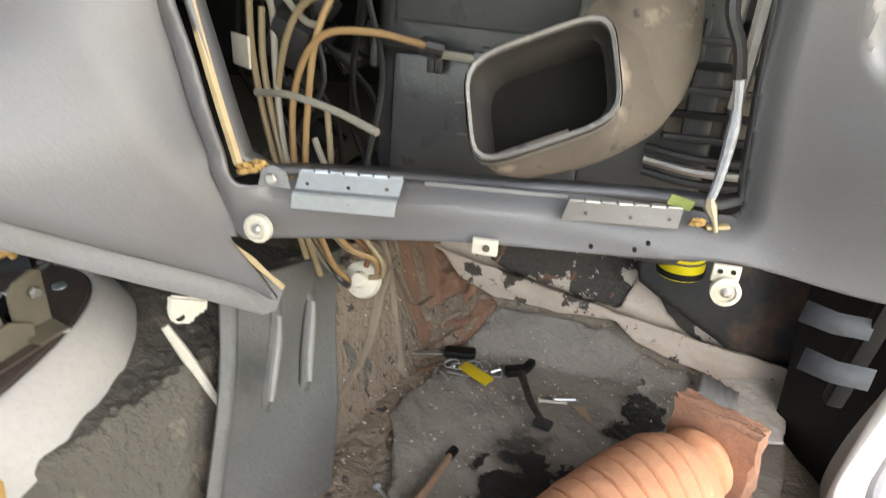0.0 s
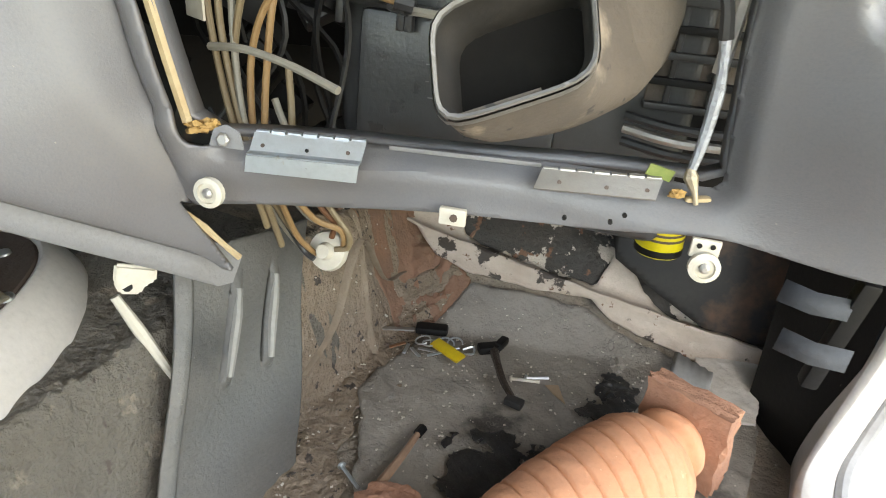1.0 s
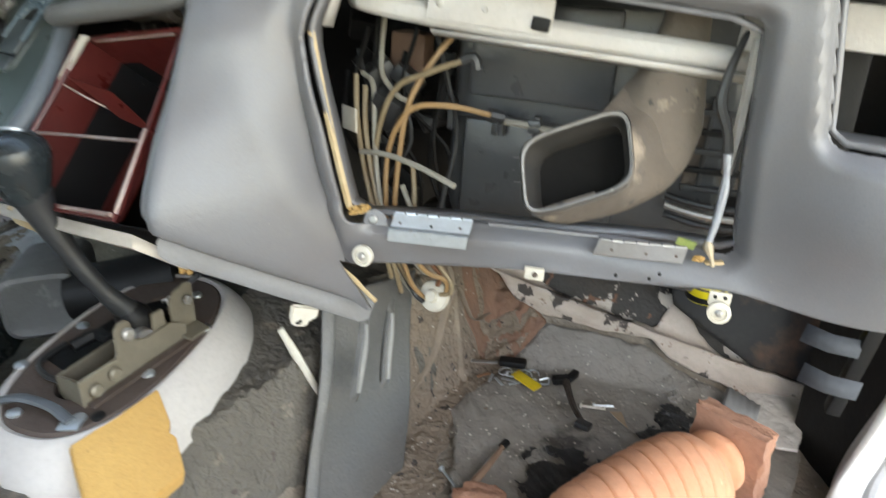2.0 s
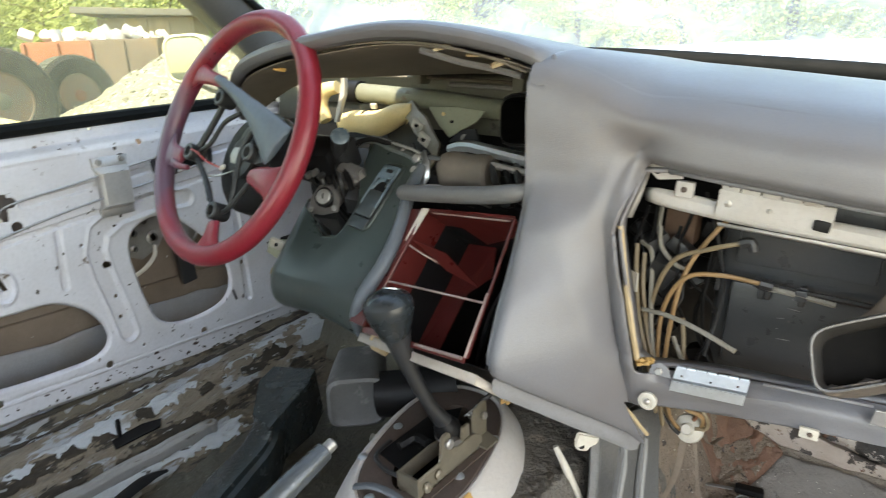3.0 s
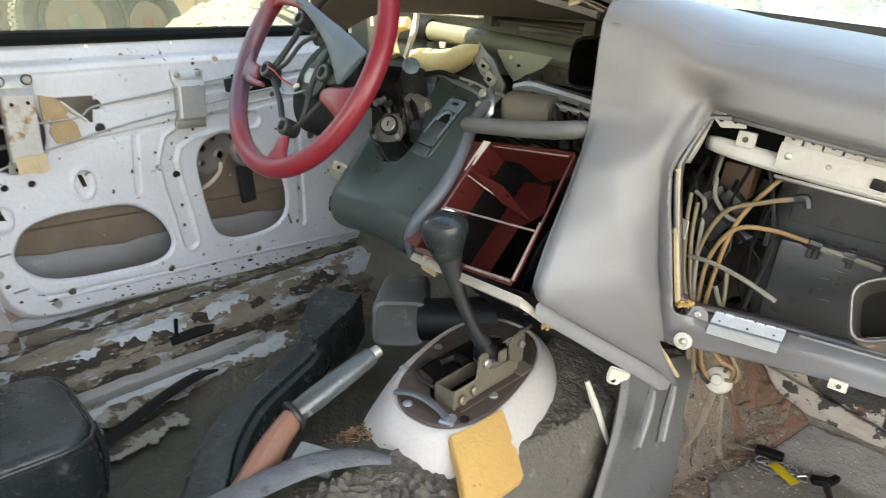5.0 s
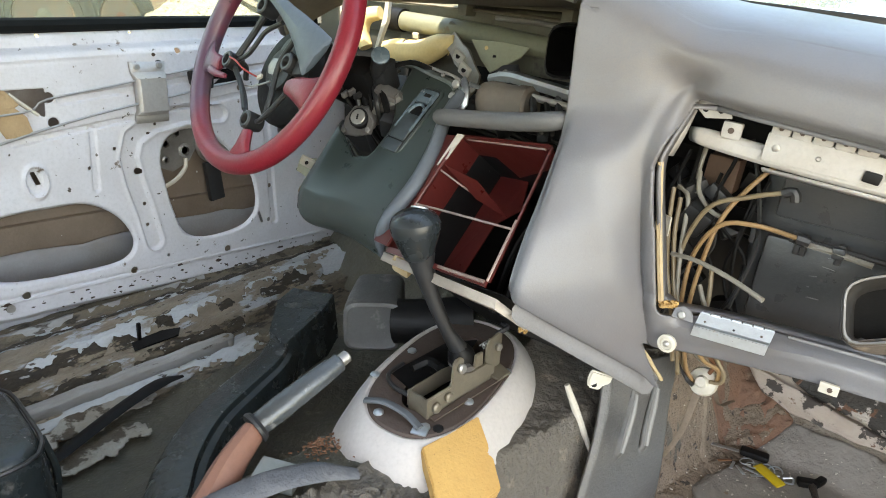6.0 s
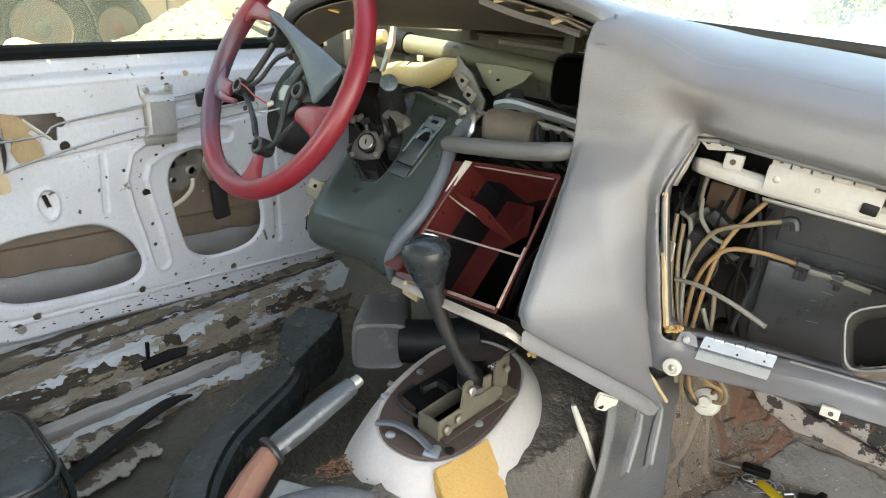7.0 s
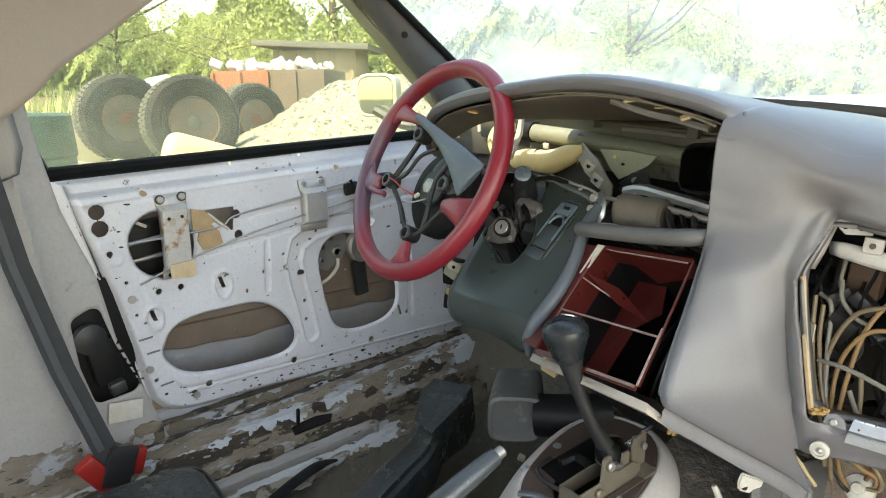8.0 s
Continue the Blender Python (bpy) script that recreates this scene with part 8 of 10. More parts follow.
for i in range(5):
    part("rib", box((0.525, 0.147, 0.475 - 0.017 * i), (0.10, 0.012, 0.005), (0, 3, 4), 0.001), BLACK if i % 2 else BLACK_SOFT, grille)
for x in (0.492, 0.52):
    part("rib", box((x, 0.146, 0.45), (0.004, 0.01, 0.08), (0, 3, 0), 0.001), BLACK_SOFT, grille)
part("dust_panel", box((0.52, 0.149, 0.445), (0.085, 0.004, 0.075), (0, 3, 4), 0.001), DUST, grille, "brown dust behind the ribs")
for i in range(3):
    part("curved_fin", tube([(0.465, 0.135, 0.402 - 0.009 * i), (0.50, 0.125, 0.398 - 0.009 * i), (0.55, 0.13, 0.395 - 0.009 * i)], 0.0034, 8, 4), STEEL if i == 1 else BLACK_SOFT, grille)

# elbow duct with a rectangular mouth
elbow = thing("air_duct_elbow", "dust-caked black elbow duct with a rectangular mouth", "air duct", (0.43, 0.03, 0.40))


mx, my = Vector((0.063, 0.016, 0.024)).normalized(), Vector((-0.010, 0.02, 0.042)).normalized()
m0 = Vector((0.4015, -0.026, 0.4685))
fw = mx.cross(my).normalized()
fw = fw if fw.y > 0 else -fw
secs = [ring_rect(m0, mx, my, 0.076, 0.055), ring_rect(m0 + fw * 0.006, mx, my, 0.075, 0.054), ring_rect(m0 + fw * 0.018, mx, my, 0.074, 0.055), ring_rect(m0 + fw * 0.040 + Vector((0.008, 0, -0.004)), mx, my, 0.076, 0.060, 0.4), ring_rect((0.438, 0.050, 0.458), Vector((0.80, 0.5, 0.3)).normalized(), Vector((-0.25, 0.05, 0.95)).normalized(), 0.086, 0.085, 0.6), ring_rect((0.452, 0.065, 0.487), Vector((0.85, 0.5, -0.05)).normalized(), Vector((-0.2, 0.6, 0.6)).normalized(), 0.074, 0.08, 0.6), ring_rect((0.459, 0.088, 0.522), Vector((1, 0.2, -0.1)).normalized(), Vector((0.0, 1.0, 0.1)).normalized(), 0.042, 0.050, 0.6), ring_rect((0.463, 0.105, 0.575), Vector((1, 0.2, 0)).normalized(), Vector((0.0, 1.0, 0.0)), 0.032, 0.036, 0.6)]
part("duct_body", loft(secs[1:], True), DUST, elbow, "brown dust-caked outside", sub=1)
# shade in the mouth is painted: near-black walls and a dark sheet across
part("duct_inside", loft([ring_rect(m0 + fw * 0.002, mx, my, 0.071, 0.050), ring_rect(m0 + fw * 0.013, mx, my, 0.069, 0.048), ring_rect(m0 + fw * 0.015, mx, my, 0.066, 0.045), ring_rect(m0 + fw * 0.036 + Vector((0.006, 0.0, -0.002)), mx, my, 0.066, 0.047)], True, caps=False), mat("shaded_duct_inside", (0.020, 0.019, 0.018), 0.6, second=(0.06, 0.05, 0.04), scale=22, amount=0.7), elbow, "inside darkened for shade, with dust")
part("duct_shade_sheet", plate(ring_rect(m0 + fw * 0.034 + Vector((0.006, 0.0, -0.002)), mx, my, 0.069, 0.050, 0.25, 20), 0.002), mat("duct_darkness", (0.010, 0.0095, 0.009), 0.9, second=(0.02, 0.018, 0.016), scale=20, spec=0.1), elbow)
part("mouth_rim", loft([secs[0], ring_rect(m0 - fw * 0.002, mx, my, 0.0745, 0.0535), ring_rect(m0 - fw * 0.001, mx, my, 0.0715, 0.0505), ring_rect(m0 + fw * 0.004, mx, my, 0.0715, 0.0505)], True), DUCT_RIM, elbow, "scuffed grey rim")
part("duct_dust", loft([[m0 + fw * d - my * 0.0225 + mx * (-0.031 + 0.042 * k / 5) + my * 0.003 * math.sin(k * 1.9) * (d > 0.02) for k in range(6)] for d in (0.004, 0.014, 0.024, 0.031)]), DUST, elbow, "dust lying in the mouth", solid=0.002)
part("rim_step", loft([ring_rect(m0 + fw * 0.001, mx, my, 0.0775, 0.0565), ring_rect(m0 + fw * 0.009, mx, my, 0.0775, 0.0565)], True), DUCT_RIM, elbow)

# hoses
hoses = thing("vacuum_hoses", "bundle of tan and amber vacuum hoses", "hoses", (0.22, 0.08, 0.37))
HL = [
    ([(0.178, 0.10, 0.50), (0.182, 0.09, 0.46), (0.190, 0.085, 0.41), (0.205, 0.075, 0.365), (0.212, 0.09, 0.30)], HOSE),
    ([(0.187, 0.10, 0.49), (0.190, 0.09, 0.45), (0.200, 0.082, 0.40), (0.212, 0.075, 0.36), (0.218, 0.10, 0.28)], HOSE),
    ([(0.180, 0.11, 0.50), (0.195, 0.10, 0.49), (0.200, 0.088, 0.44), (0.206, 0.08, 0.39), (0.216, 0.078, 0.35)], HOSE_GREY),
    ([(0.204, 0.085, 0.362), (0.200, 0.088, 0.43), (0.221, 0.085, 0.488), (0.259, 0.082, 0.508), (0.290, 0.08, 0.519)], HOSE),
    ([(0.212, 0.08, 0.362), (0.214, 0.085, 0.43), (0.236, 0.085, 0.472), (0.270, 0.095, 0.477), (0.308, 0.118, 0.466)], HOSE_AMBER),
    ([(0.220, 0.08, 0.365), (0.224, 0.085, 0.42), (0.236, 0.088, 0.48), (0.262, 0.10, 0.525), (0.285, 0.12, 0.55)], HOSE_AMBER),
    ([(0.199, 0.06, 0.438), (0.228, 0.05, 0.440), (0.265, 0.035, 0.436), (0.301, 0.019, 0.428)], HOSE_GREY),
    ([(0.20, 0.11, 0.52), (0.205, 0.10, 0.50), (0.222, 0.095, 0.483), (0.236, 0.09, 0.48)], HOSE_GREY),
    ([(0.226, 0.09, 0.40), (0.234, 0.085, 0.385), (0.245, 0.082, 0.365)], HOSE_GREY),
    ([(0.233, 0.10, 0.42), (0.238, 0.09, 0.39), (0.238, 0.085, 0.36)], HOSE),
    ([(0.200, 0.12, 0.55), (0.196, 0.12, 0.52), (0.200, 0.11, 0.495)], HOSE_GREY),
    ([(0.212, 0.10, 0.32), (0.214, 0.12, 0.29), (0.222, 0.135, 0.262)], HOSE),
    ([(0.219, 0.10, 0.32), (0.222, 0.12, 0.28), (0.230, 0.138, 0.255)], HOSE_AMBER),
    ([(0.226, 0.10, 0.33), (0.240, 0.115, 0.30), (0.256, 0.13, 0.285), (0.254, 0.14, 0.262)], HOSE_AMBER),
    ([(0.224, 0.10, 0.33), (0.232, 0.12, 0.30), (0.246, 0.13, 0.288)], HOSE_GREY),
]
HL += [
    ([(0.206, 0.10, 0.33), (0.212, 0.125, 0.285), (0.222, 0.13, 0.262), (0.232, 0.128, 0.256)], BLACK_SOFT),
    ([(0.236, 0.12, 0.33), (0.252, 0.128, 0.300), (0.262, 0.132, 0.282), (0.260, 0.135, 0.268), (0.248, 0.136, 0.264)], HOSE),
    ([(0.228, 0.12, 0.33), (0.240, 0.128, 0.305), (0.250, 0.132, 0.290), (0.246, 0.134, 0.276)], mat("brown_hose", (0.16, 0.075, 0.04), 0.4)),
    ([(0.202, 0.10, 0.33), (0.207, 0.122, 0.290), (0.215, 0.132, 0.268), (0.224, 0.134, 0.258)], HOSE_GREY),
]
for pts, m_ in HL:
    part("hose", tube(pts, 0.0026, 8, 6), m_, hoses)
part("elbow_fitting", tube([(0.288, 0.08, 0.518), (0.298, 0.08, 0.521), (0.301, 0.08, 0.512)], 0.005, 8, 3), BLACK_SOFT, hoses, "black elbow fitting")
part("hose_fitting", tube([(0.304, 0.116, 0.467), (0.316, 0.12, 0.464)], 0.0055, 8, 1), BLACK_SOFT, hoses)
part("paper_label", box((0.178, 0.082, 0.462), (0.022, 0.002, 0.022), (0, 4, -30), 0.0005), IVORY, hoses, "small white paper label")
part("connector", box((0.205, 0.11, 0.47), (0.03, 0.03, 0.035), (20, 30, 10), 0.005), BLACK_SOFT, hoses)
part("connector", box((0.195, 0.12, 0.50), (0.025, 0.025, 0.02), (10, -30, 30), 0.004), BLACK_SOFT, hoses)
part("connector", box((0.222, 0.12, 0.495), (0.03, 0.02, 0.016), (0, 40, 0), 0.003), BLACK_SOFT, hoses)
part("connector", box((0.184, 0.115, 0.425), (0.018, 0.02, 0.02), (0, 40, 0), 0.003), BLACK, hoses)
part("brown_block", box((0.215, 0.15, 0.515), (0.035, 0.03, 0.04), (0, 5, 0), 0.004), mat("brown_block", (0.12, 0.07, 0.045), 0.7), hoses)
part("filter_cap", lathe([(0.006, 0.012), (0.008, 0.006), (0.0165, 0.004), (0.018, 0.0), (0.0165, -0.005), (0.006, -0.006)], (0.240, 0.141, 0.259), (-0.1, -0.9, 0.35), 22), IVORY, hoses, "round cream filter cap")
part("wire_coil", tube([(0.185, 0.09, 0.405), (0.192, 0.085, 0.395), (0.186, 0.08, 0.385), (0.178, 0.085, 0.39)], 0.0018, 6, 5), BLACK_SOFT, hoses)
clut = thing("wiring_cluster", "dark tangle of plugs and wires behind the panel", "wiring", (0.2, 0.16, 0.34))
rr = random.Random(4)
for i in range(16):
    x, y, z = 0.165 + 0.09 * rr.random(), 0.14 + 0.05 * rr.random(), 0.345 + 0.20 * rr.random()
    part("plug", box((x, y, z), (0.02 + 0.02 * rr.random(), 0.02, 0.015 + 0.02 * rr.random()), (rr.uniform(-40, 40), rr.uniform(-40, 40), rr.uniform(-40, 40)), 0.003), (BLACK, BLACK_SOFT, BLACK, BLACK)[i % 4], clut)
for i in range(10):
    x0, z0 = 0.16 + 0.012 * i, 0.34 + 0.02 * (i % 4)
    part("wire", tube([(x0, 0.12, z0 + 0.16), (x0 + 0.02 * math.sin(i * 2), 0.11, z0 + 0.10), (x0 + 0.03 * math.cos(i), 0.13, z0 + 0.04), (x0 + 0.01, 0.12, z0 - 0.03)], 0.0022, 5, 5), (BLACK, BLACK_SOFT, BLACK)[i % 3], clut)

# taped wire at the opening's right edge
wire = thing("taped_wire", "black taped wire ending in a silver sleeve and bolt", "wire", (0.498, 0.035, 0.39))
part("taped_part", tube([(0.502, 0.05, 0.555), (0.494, 0.04, 0.53), (0.490, 0.036, 0.505), (0.497, 0.034, 0.485), (0.500, 0.035, 0.469)], [0.002, 0.003, 0.004, 0.0034, 0.004], 8, 5), BLACK_SOFT, wire)
part("silver_sleeve", tube([(0.500, 0.035, 0.470), (0.5015, 0.034, 0.455), (0.502, 0.034, 0.44), (0.500, 0.033, 0.415), (0.497, 0.032, 0.398)], [0.0034, 0.0026, 0.0036, 0.0030, 0.0024], 8, 5), mat("silver_tape", (0.34, 0.36, 0.40), 0.4, 0.5, second=(0.20, 0.21, 0.23), scale=60, bump=0.6), wire)
part("eye_bolt", tube([(0.497, 0.032, 0.402), (0.498, 0.031, 0.397), (0.501, 0.029, 0.390), (0.503, 0.028, 0.383)], [0.0022, 0.0042, 0.0018, 0.0014], 8, 3), mat("brassy_bolt", (0.42, 0.36, 0.27), 0.45, 0.5, second=(0.3, 0.24, 0.17), scale=80, bump=0.4), wire)
part("paper_scrap", box((0.482, 0.034, 0.397), (0.014, 0.001, 0.0075), (20, 14, 0), 0), mat("green_paper", (0.26, 0.30, 0.10), 0.8, second=(0.10, 0.17, 0.03), scale=160, amount=1.0), wire, "small green paper scrap")
part("tan_rubber", box((0.504, 0.032, 0.385), (0.014, 0.006, 0.003), (0, -5, 10), 0.002), FOAM_PALE, wire)


# ---- on the tunnel ----
shift = thing("gear_lever_console", "gear lever mechanism on a rusty oval plate with a white collar", "gear lever", (-0.02, -0.03, 0.21))
PCX, PCY = -0.022, -0.036


def plate_z(y):
    return 0.2475 + 0.035 * (y - PCY)


def oval(a, b, dz, n=48, q=2.5, dy=0.0):
    out = []
    for k in range(n):
        w = 2 * math.pi * k / n
        c, s = math.cos(w), math.sin(w)
        r = (abs(c) ** q + abs(s) ** q) ** (-1 / q)
        # the oval's axis leans a little to the car's right at the rear
        x, y = c * r * a, s * r * b
        out.append((PCX + x - 0.17 * y, PCY + y + dy, plate_z(PCY + y) + dz))
    return out


part("collar", loft([oval(0.073, 0.133, 0.001), oval(0.076, 0.137, 0.004), oval(0.081, 0.143, 0.002), oval(0.092, 0.156, -0.010), oval(0.101, 0.168, -0.026), oval(0.108, 0.184, -0.045, dy=-0.006)], True), mat("grubby_white_plastic", (0.52, 0.49, 0.465), 0.5, second=(0.42, 0.38, 0.35), scale=12, bump=0.15, third=(0.28, 0.21, 0.16), t_scale=16, t_cut=0.68, t_soft=0.15), shift, "grubby white collar", sub=1)
pbm = loft([oval(0.074, 0.134, 0.0), oval(0.071, 0.130, 0.0035), oval(0.045, 0.104, 0.0035), oval(0.030, 0.09, 0.003), oval(0.028, 0.088, -0.03)], True)
part("base_plate", pbm, RUST, shift, "rusty brown base plate")
part("well", plate([(-0.06, -0.11, 0.222), (0.03, -0.12, 0.222), (0.03, 0.06, 0.232), (-0.06, 0.06, 0.232)], 0.003), BLACK, shift)
for x, y in ((-0.083, -0.100), (-0.084, -0.028), (-0.014, 0.062), (0.040, 0.008), (0.040, -0.074), (0.030, -0.142), (-0.027, -0.154), (0.043, -0.135)):
    part("screw", lathe([(0.0045, 0), (0.0062, 0.001), (0.0058, 0.003), (0.003, 0.0042)], (x, y, plate_z(y) + 0.0025), (0, -0.13, 1), 12), ZINC if x != 0.043 else BLACK, shift, "bright screw")
CH = OLIVE
GA, GB_ = Vector((0.023, -0.130, 0.0)), Vector((0.034, -0.012, 0.0))
GN = Vector((-0.034, 0.006, 0))


def on_wall(t, z, off=0.0):
    """A place on the near wall: t along it, z above the plate, off across it."""
    p = GA.lerp(GB_, t) + GN * off
    return Vector((p.x, p.y, plate_z(p.y) + z))


ch = part("channel", plate([on_wall(0, 0.0), on_wall(1.0, 0.0), on_wall(1.0, 0.020), on_wall(0.86, 0.030), on_wall(0.60, 0.030), on_wall(0.56, 0.033), on_wall(0.34, 0.033), on_wall(0.32, 0.028), on_wall(0.0, 0.028)], 0.003, bevel=0.0007), CH, shift, "khaki steel channel")
part("channel_side", plate([on_wall(0.02, 0.002, 1), on_wall(0.95, 0.002, 1), on_wall(0.95, 0.018, 1), on_wall(0.5, 0.024, 1), on_wall(0.02, 0.022, 1)], 0.003, bevel=0.0007), CH, ch)
part("channel_end", plate([on_wall(0.0, 0.0), on_wall(0.0, 0.027), on_wall(0.02, 0.024, 0.5), on_wall(0.02, 0.022, 1), on_wall(0.02, 0.0, 1)], 0.003), CH, ch)
part("channel_lip", tube([on_wall(0.0, 0.028), on_wall(0.32, 0.028)], 0.0018, 6, 1), CH, ch)
part("tooth", plate([on_wall(0.34, 0.030), on_wall(0.52, 0.030), on_wall(0.50, 0.054), on_wall(0.46, 0.058), on_wall(0.40, 0.058), on_wall(0.36, 0.054)], 0.004, bevel=0.001), CH, ch, "upright khaki tooth")
part("tooth", plate([on_wall(0.70, 0.026, 0.1), on_wall(0.84, 0.026, 0.1), on_wall(0.83, 0.046, 0.1), on_wall(0.72, 0.046, 0.1)], 0.004, bevel=0.001), CH, ch)
an = part("angle_bracket", plate([on_wall(0.92, 0.006, 0.25), on_wall(1.18, 0.006, 0.25), on_wall(1.19, 0.052, 0.25), on_wall(1.12, 0.056, 0.25), on_wall(0.98, 0.052, 0.25), on_wall(0.93, 0.044, 0.25)], 0.003, bevel=0.001), CH, ch, "khaki angle bracket")
part("angle_foot", plate([on_wall(0.92, 0.008, 0.25), on_wall(1.18, 0.008, 0.25), on_wall(1.16, 0.006, -0.35), on_wall(0.95, 0.006, -0.35)], 0.003, bevel=0.0008), CH, ch)
part("bolt", bolt(on_wall(1.08, 0.040, 0.15), (1, -0.1, 0.1), 0.0052, 0.005), STEEL, an)
for t_, z_ in ((0.10, 0.014), (0.27, 0.018), (0.44, 0.046)):
    part("bolt", bolt(on_wall(t_, z_, -0.02), (1, -0.1, 0.1), 0.0062, 0.006), OLIVE if z_ < 0.03 else STEEL, ch)
part("foot_plate", plate([on_wall(0.02, 0.0048, -0.06), on_wall(1.0, 0.0048, -0.06), on_wall(1.0, 0.0048, -0.32), on_wall(0.02, 0.0048, -0.30)], 0.002), RUST, ch)
part("pivot", tube([on_wall(0.62, 0.028, 0.1), on_wall(0.66, 0.030, 1.0)], 0.009, 12, 1), CAST, ch)
part("spring", tube([on_wall(0.95 + 0.012 * k, 0.040 + 0.004 * math.sin(k * 1.57), 0.55 + 0.10 * math.cos(k * 1.57)) for k in range(22)], 0.0010, 5, 2), STEEL, ch, "small steel spring")
part("spring_arm", tube([on_wall(1.2, 0.045, 0.6), on_wall(1.32, 0.052, 0.4), on_wall(1.42, 0.046, 0.9)], 0.003, 6, 4), BLACK_SOFT, ch)
part("cable", tube([(-0.050, -0.152, plate_z(-0.152) + 0.009), (-0.026, -0.146, plate_z(-0.146) + 0.014), (0.004, -0.145, plate_z(-0.145) + 0.012), (0.030, -0.150, plate_z(-0.15) + 0.007)], 0.0050, 8, 5, flat=0.6), mat("grey_blue_cable", (0.085, 0.095, 0.105), 0.35, second=(0.05, 0.055, 0.06), scale=40), shift, "flat grey cable")
# flat black sheet on the plate, drawn as a recess in shade
part("recess", plate([(-0.070, -0.085, plate_z(-0.085) + 0.0042), (-0.020, -0.100, plate_z(-0.10) + 0.0042), (-0.014, -0.010, plate_z(-0.01) + 0.0042), (-0.034, 0.050, plate_z(0.05) + 0.0042), (-0.062, 0.02, plate_z(0.02) + 0.0042)], 0.001), BLACK, shift, "black sheet painting a shaded recess on the plate")
part("recess_rim", tube([(-0.072, -0.060, plate_z(-0.06) + 0.005), (-0.068, -0.092, plate_z(-0.092) + 0.006), (-0.045, -0.108, plate_z(-0.108) + 0.007), (-0.018, -0.112, plate_z(-0.112) + 0.008)], 0.003, 6, 4), BLACK_SOFT, shift)
part("lug", box((0.030, -0.150, plate_z(-0.15) + 0.005), (0.018, 0.016, 0.003), (7, 0, 20), 0.002), ZINC, shift)
part("detent", tube([(-0.045, -0.075, 0.262), (-0.035, -0.055, 0.266), (-0.012, -0.060, 0.268)], 0.006, 6, 3), BLACK, shift)
lev = part("lever", tube([(0.008, -0.022, 0.262), (0.006, -0.045, 0.29), (-0.002, -0.066, 0.325), (-0.014, -0.081, 0.37), (-0.022, -0.089, 0.405), (-0.026, -0.092, 0.428)], [0.011, 0.012, 0.0078, 0.0090, 0.0130, 0.0185], 14, 5), BLACK_SOFT, shift, "worn black lever shaft")
part("boot_collar", lathe([(0.015, -0.01), (0.017, 0.0), (0.014, 0.008), (0.010, 0.016)], (0.006, -0.046, 0.287), (-0.2, -0.4, 0.9), 14), BLACK, lev)
part("knob", lathe([(0.015, -0.036), (0.018, -0.026), (0.0235, -0.012), (0.0285, 0.001), (0.0285, 0.012), (0.022, 0.020), (0.011, 0.0245), (0.002, 0.025)], (-0.029, -0.095, 0.447), (-0.1, -0.1, 1), 26), mat("polished_black_knob", (0.02, 0.025, 0.028), 0.25, second=(0.04, 0.043, 0.044), scale=14, bump=0.05, third=(0.16, 0.15, 0.14), t_scale=40, t_cut=0.7), lev, "smooth black gear knob", sub=1)
part("knob_badge", lathe([(0.010, 0), (0.010, 0.0015)], (-0.030, -0.088, 0.4705), (-0.1, 0.4, 1), 18), ZINC, lev, "bright metal cap ring")

SPO, SPU, SPV = Vector((0.043, -0.168, 0.232)), Vector((0.016, 0.080, 0.004)), Vector((0.066, -0.052, -0.030))
sp_bm = plate([SPO, SPO + SPU * 0.5 + SPV * 0.01, SPO + SPU, SPO + SPU * 1.02 + SPV * 0.45, SPO + SPU * 0.96 + SPV * 0.52, SPO + SPU * 1.03 + SPV * 0.60, SPO + SPU * 1.0 + SPV, SPO + SPU * 0.5 + SPV * 1.03, SPO + SPV * 0.98, SPO + SPU * 0.03 + SPV * 0.5], 0.016, bevel=0.0015)
tagged(part("sponge_block", sp_bm, FOAM), "crumbling yellow foam block against the lever collar", "foam block")

hb = thing("handbrake", "grey handbrake grip on a red-brown lever", "handbrake", (-0.06, -0.36, 0.21))
part("grip", tube([(-0.094, -0.268, 0.258), (-0.089, -0.24, 0.269), (-0.083, -0.20, 0.284), (-0.078, -0.165, 0.296)], [0.0128, 0.0140, 0.0132, 0.0112], 16, 5), mat("worn_grey_grip", (0.085, 0.095, 0.102), 0.2, 0.3, second=(0.05, 0.052, 0.054), scale=12, bump=0.4, third=(0.34, 0.34, 0.34), t_scale=34, t_cut=0.62, stretch=(1, 1, 1)), hb, "glossy grey grip")
part("button", lathe([(0.0075, 0), (0.0075, 0.010), (0.005, 0.012)], (-0.0775, -0.163, 0.297), (0.14, 0.9, 0.33), 12), STEEL, hb, "grey release button")
part("grip_skirt", lathe([(0.016, 0.004), (0.0185, 0.0), (0.018, -0.003), (0.012, -0.003)], (-0.094, -0.268, 0.258), (0.1, 0.9, 0.35), 14), BLACK_SOFT, hb)
part("lever_arm", tube([(-0.093, -0.272, 0.256), (-0.082, -0.31, 0.240), (-0.066, -0.355, 0.215), (-0.05, -0.42, 0.19)], [0.012, 0.015, 0.018, 0.02], 10, 5, flat=1.2), BRICKY, hb, "red-brown painted lever")
part("cover_scrap", box((-0.04, -0.285, 0.236), (0.045, 0.03, 0.012), (10, 5, 25), 0.003), mat("pale_blue_plastic", (0.22, 0.24, 0.23), 0.5), hb)
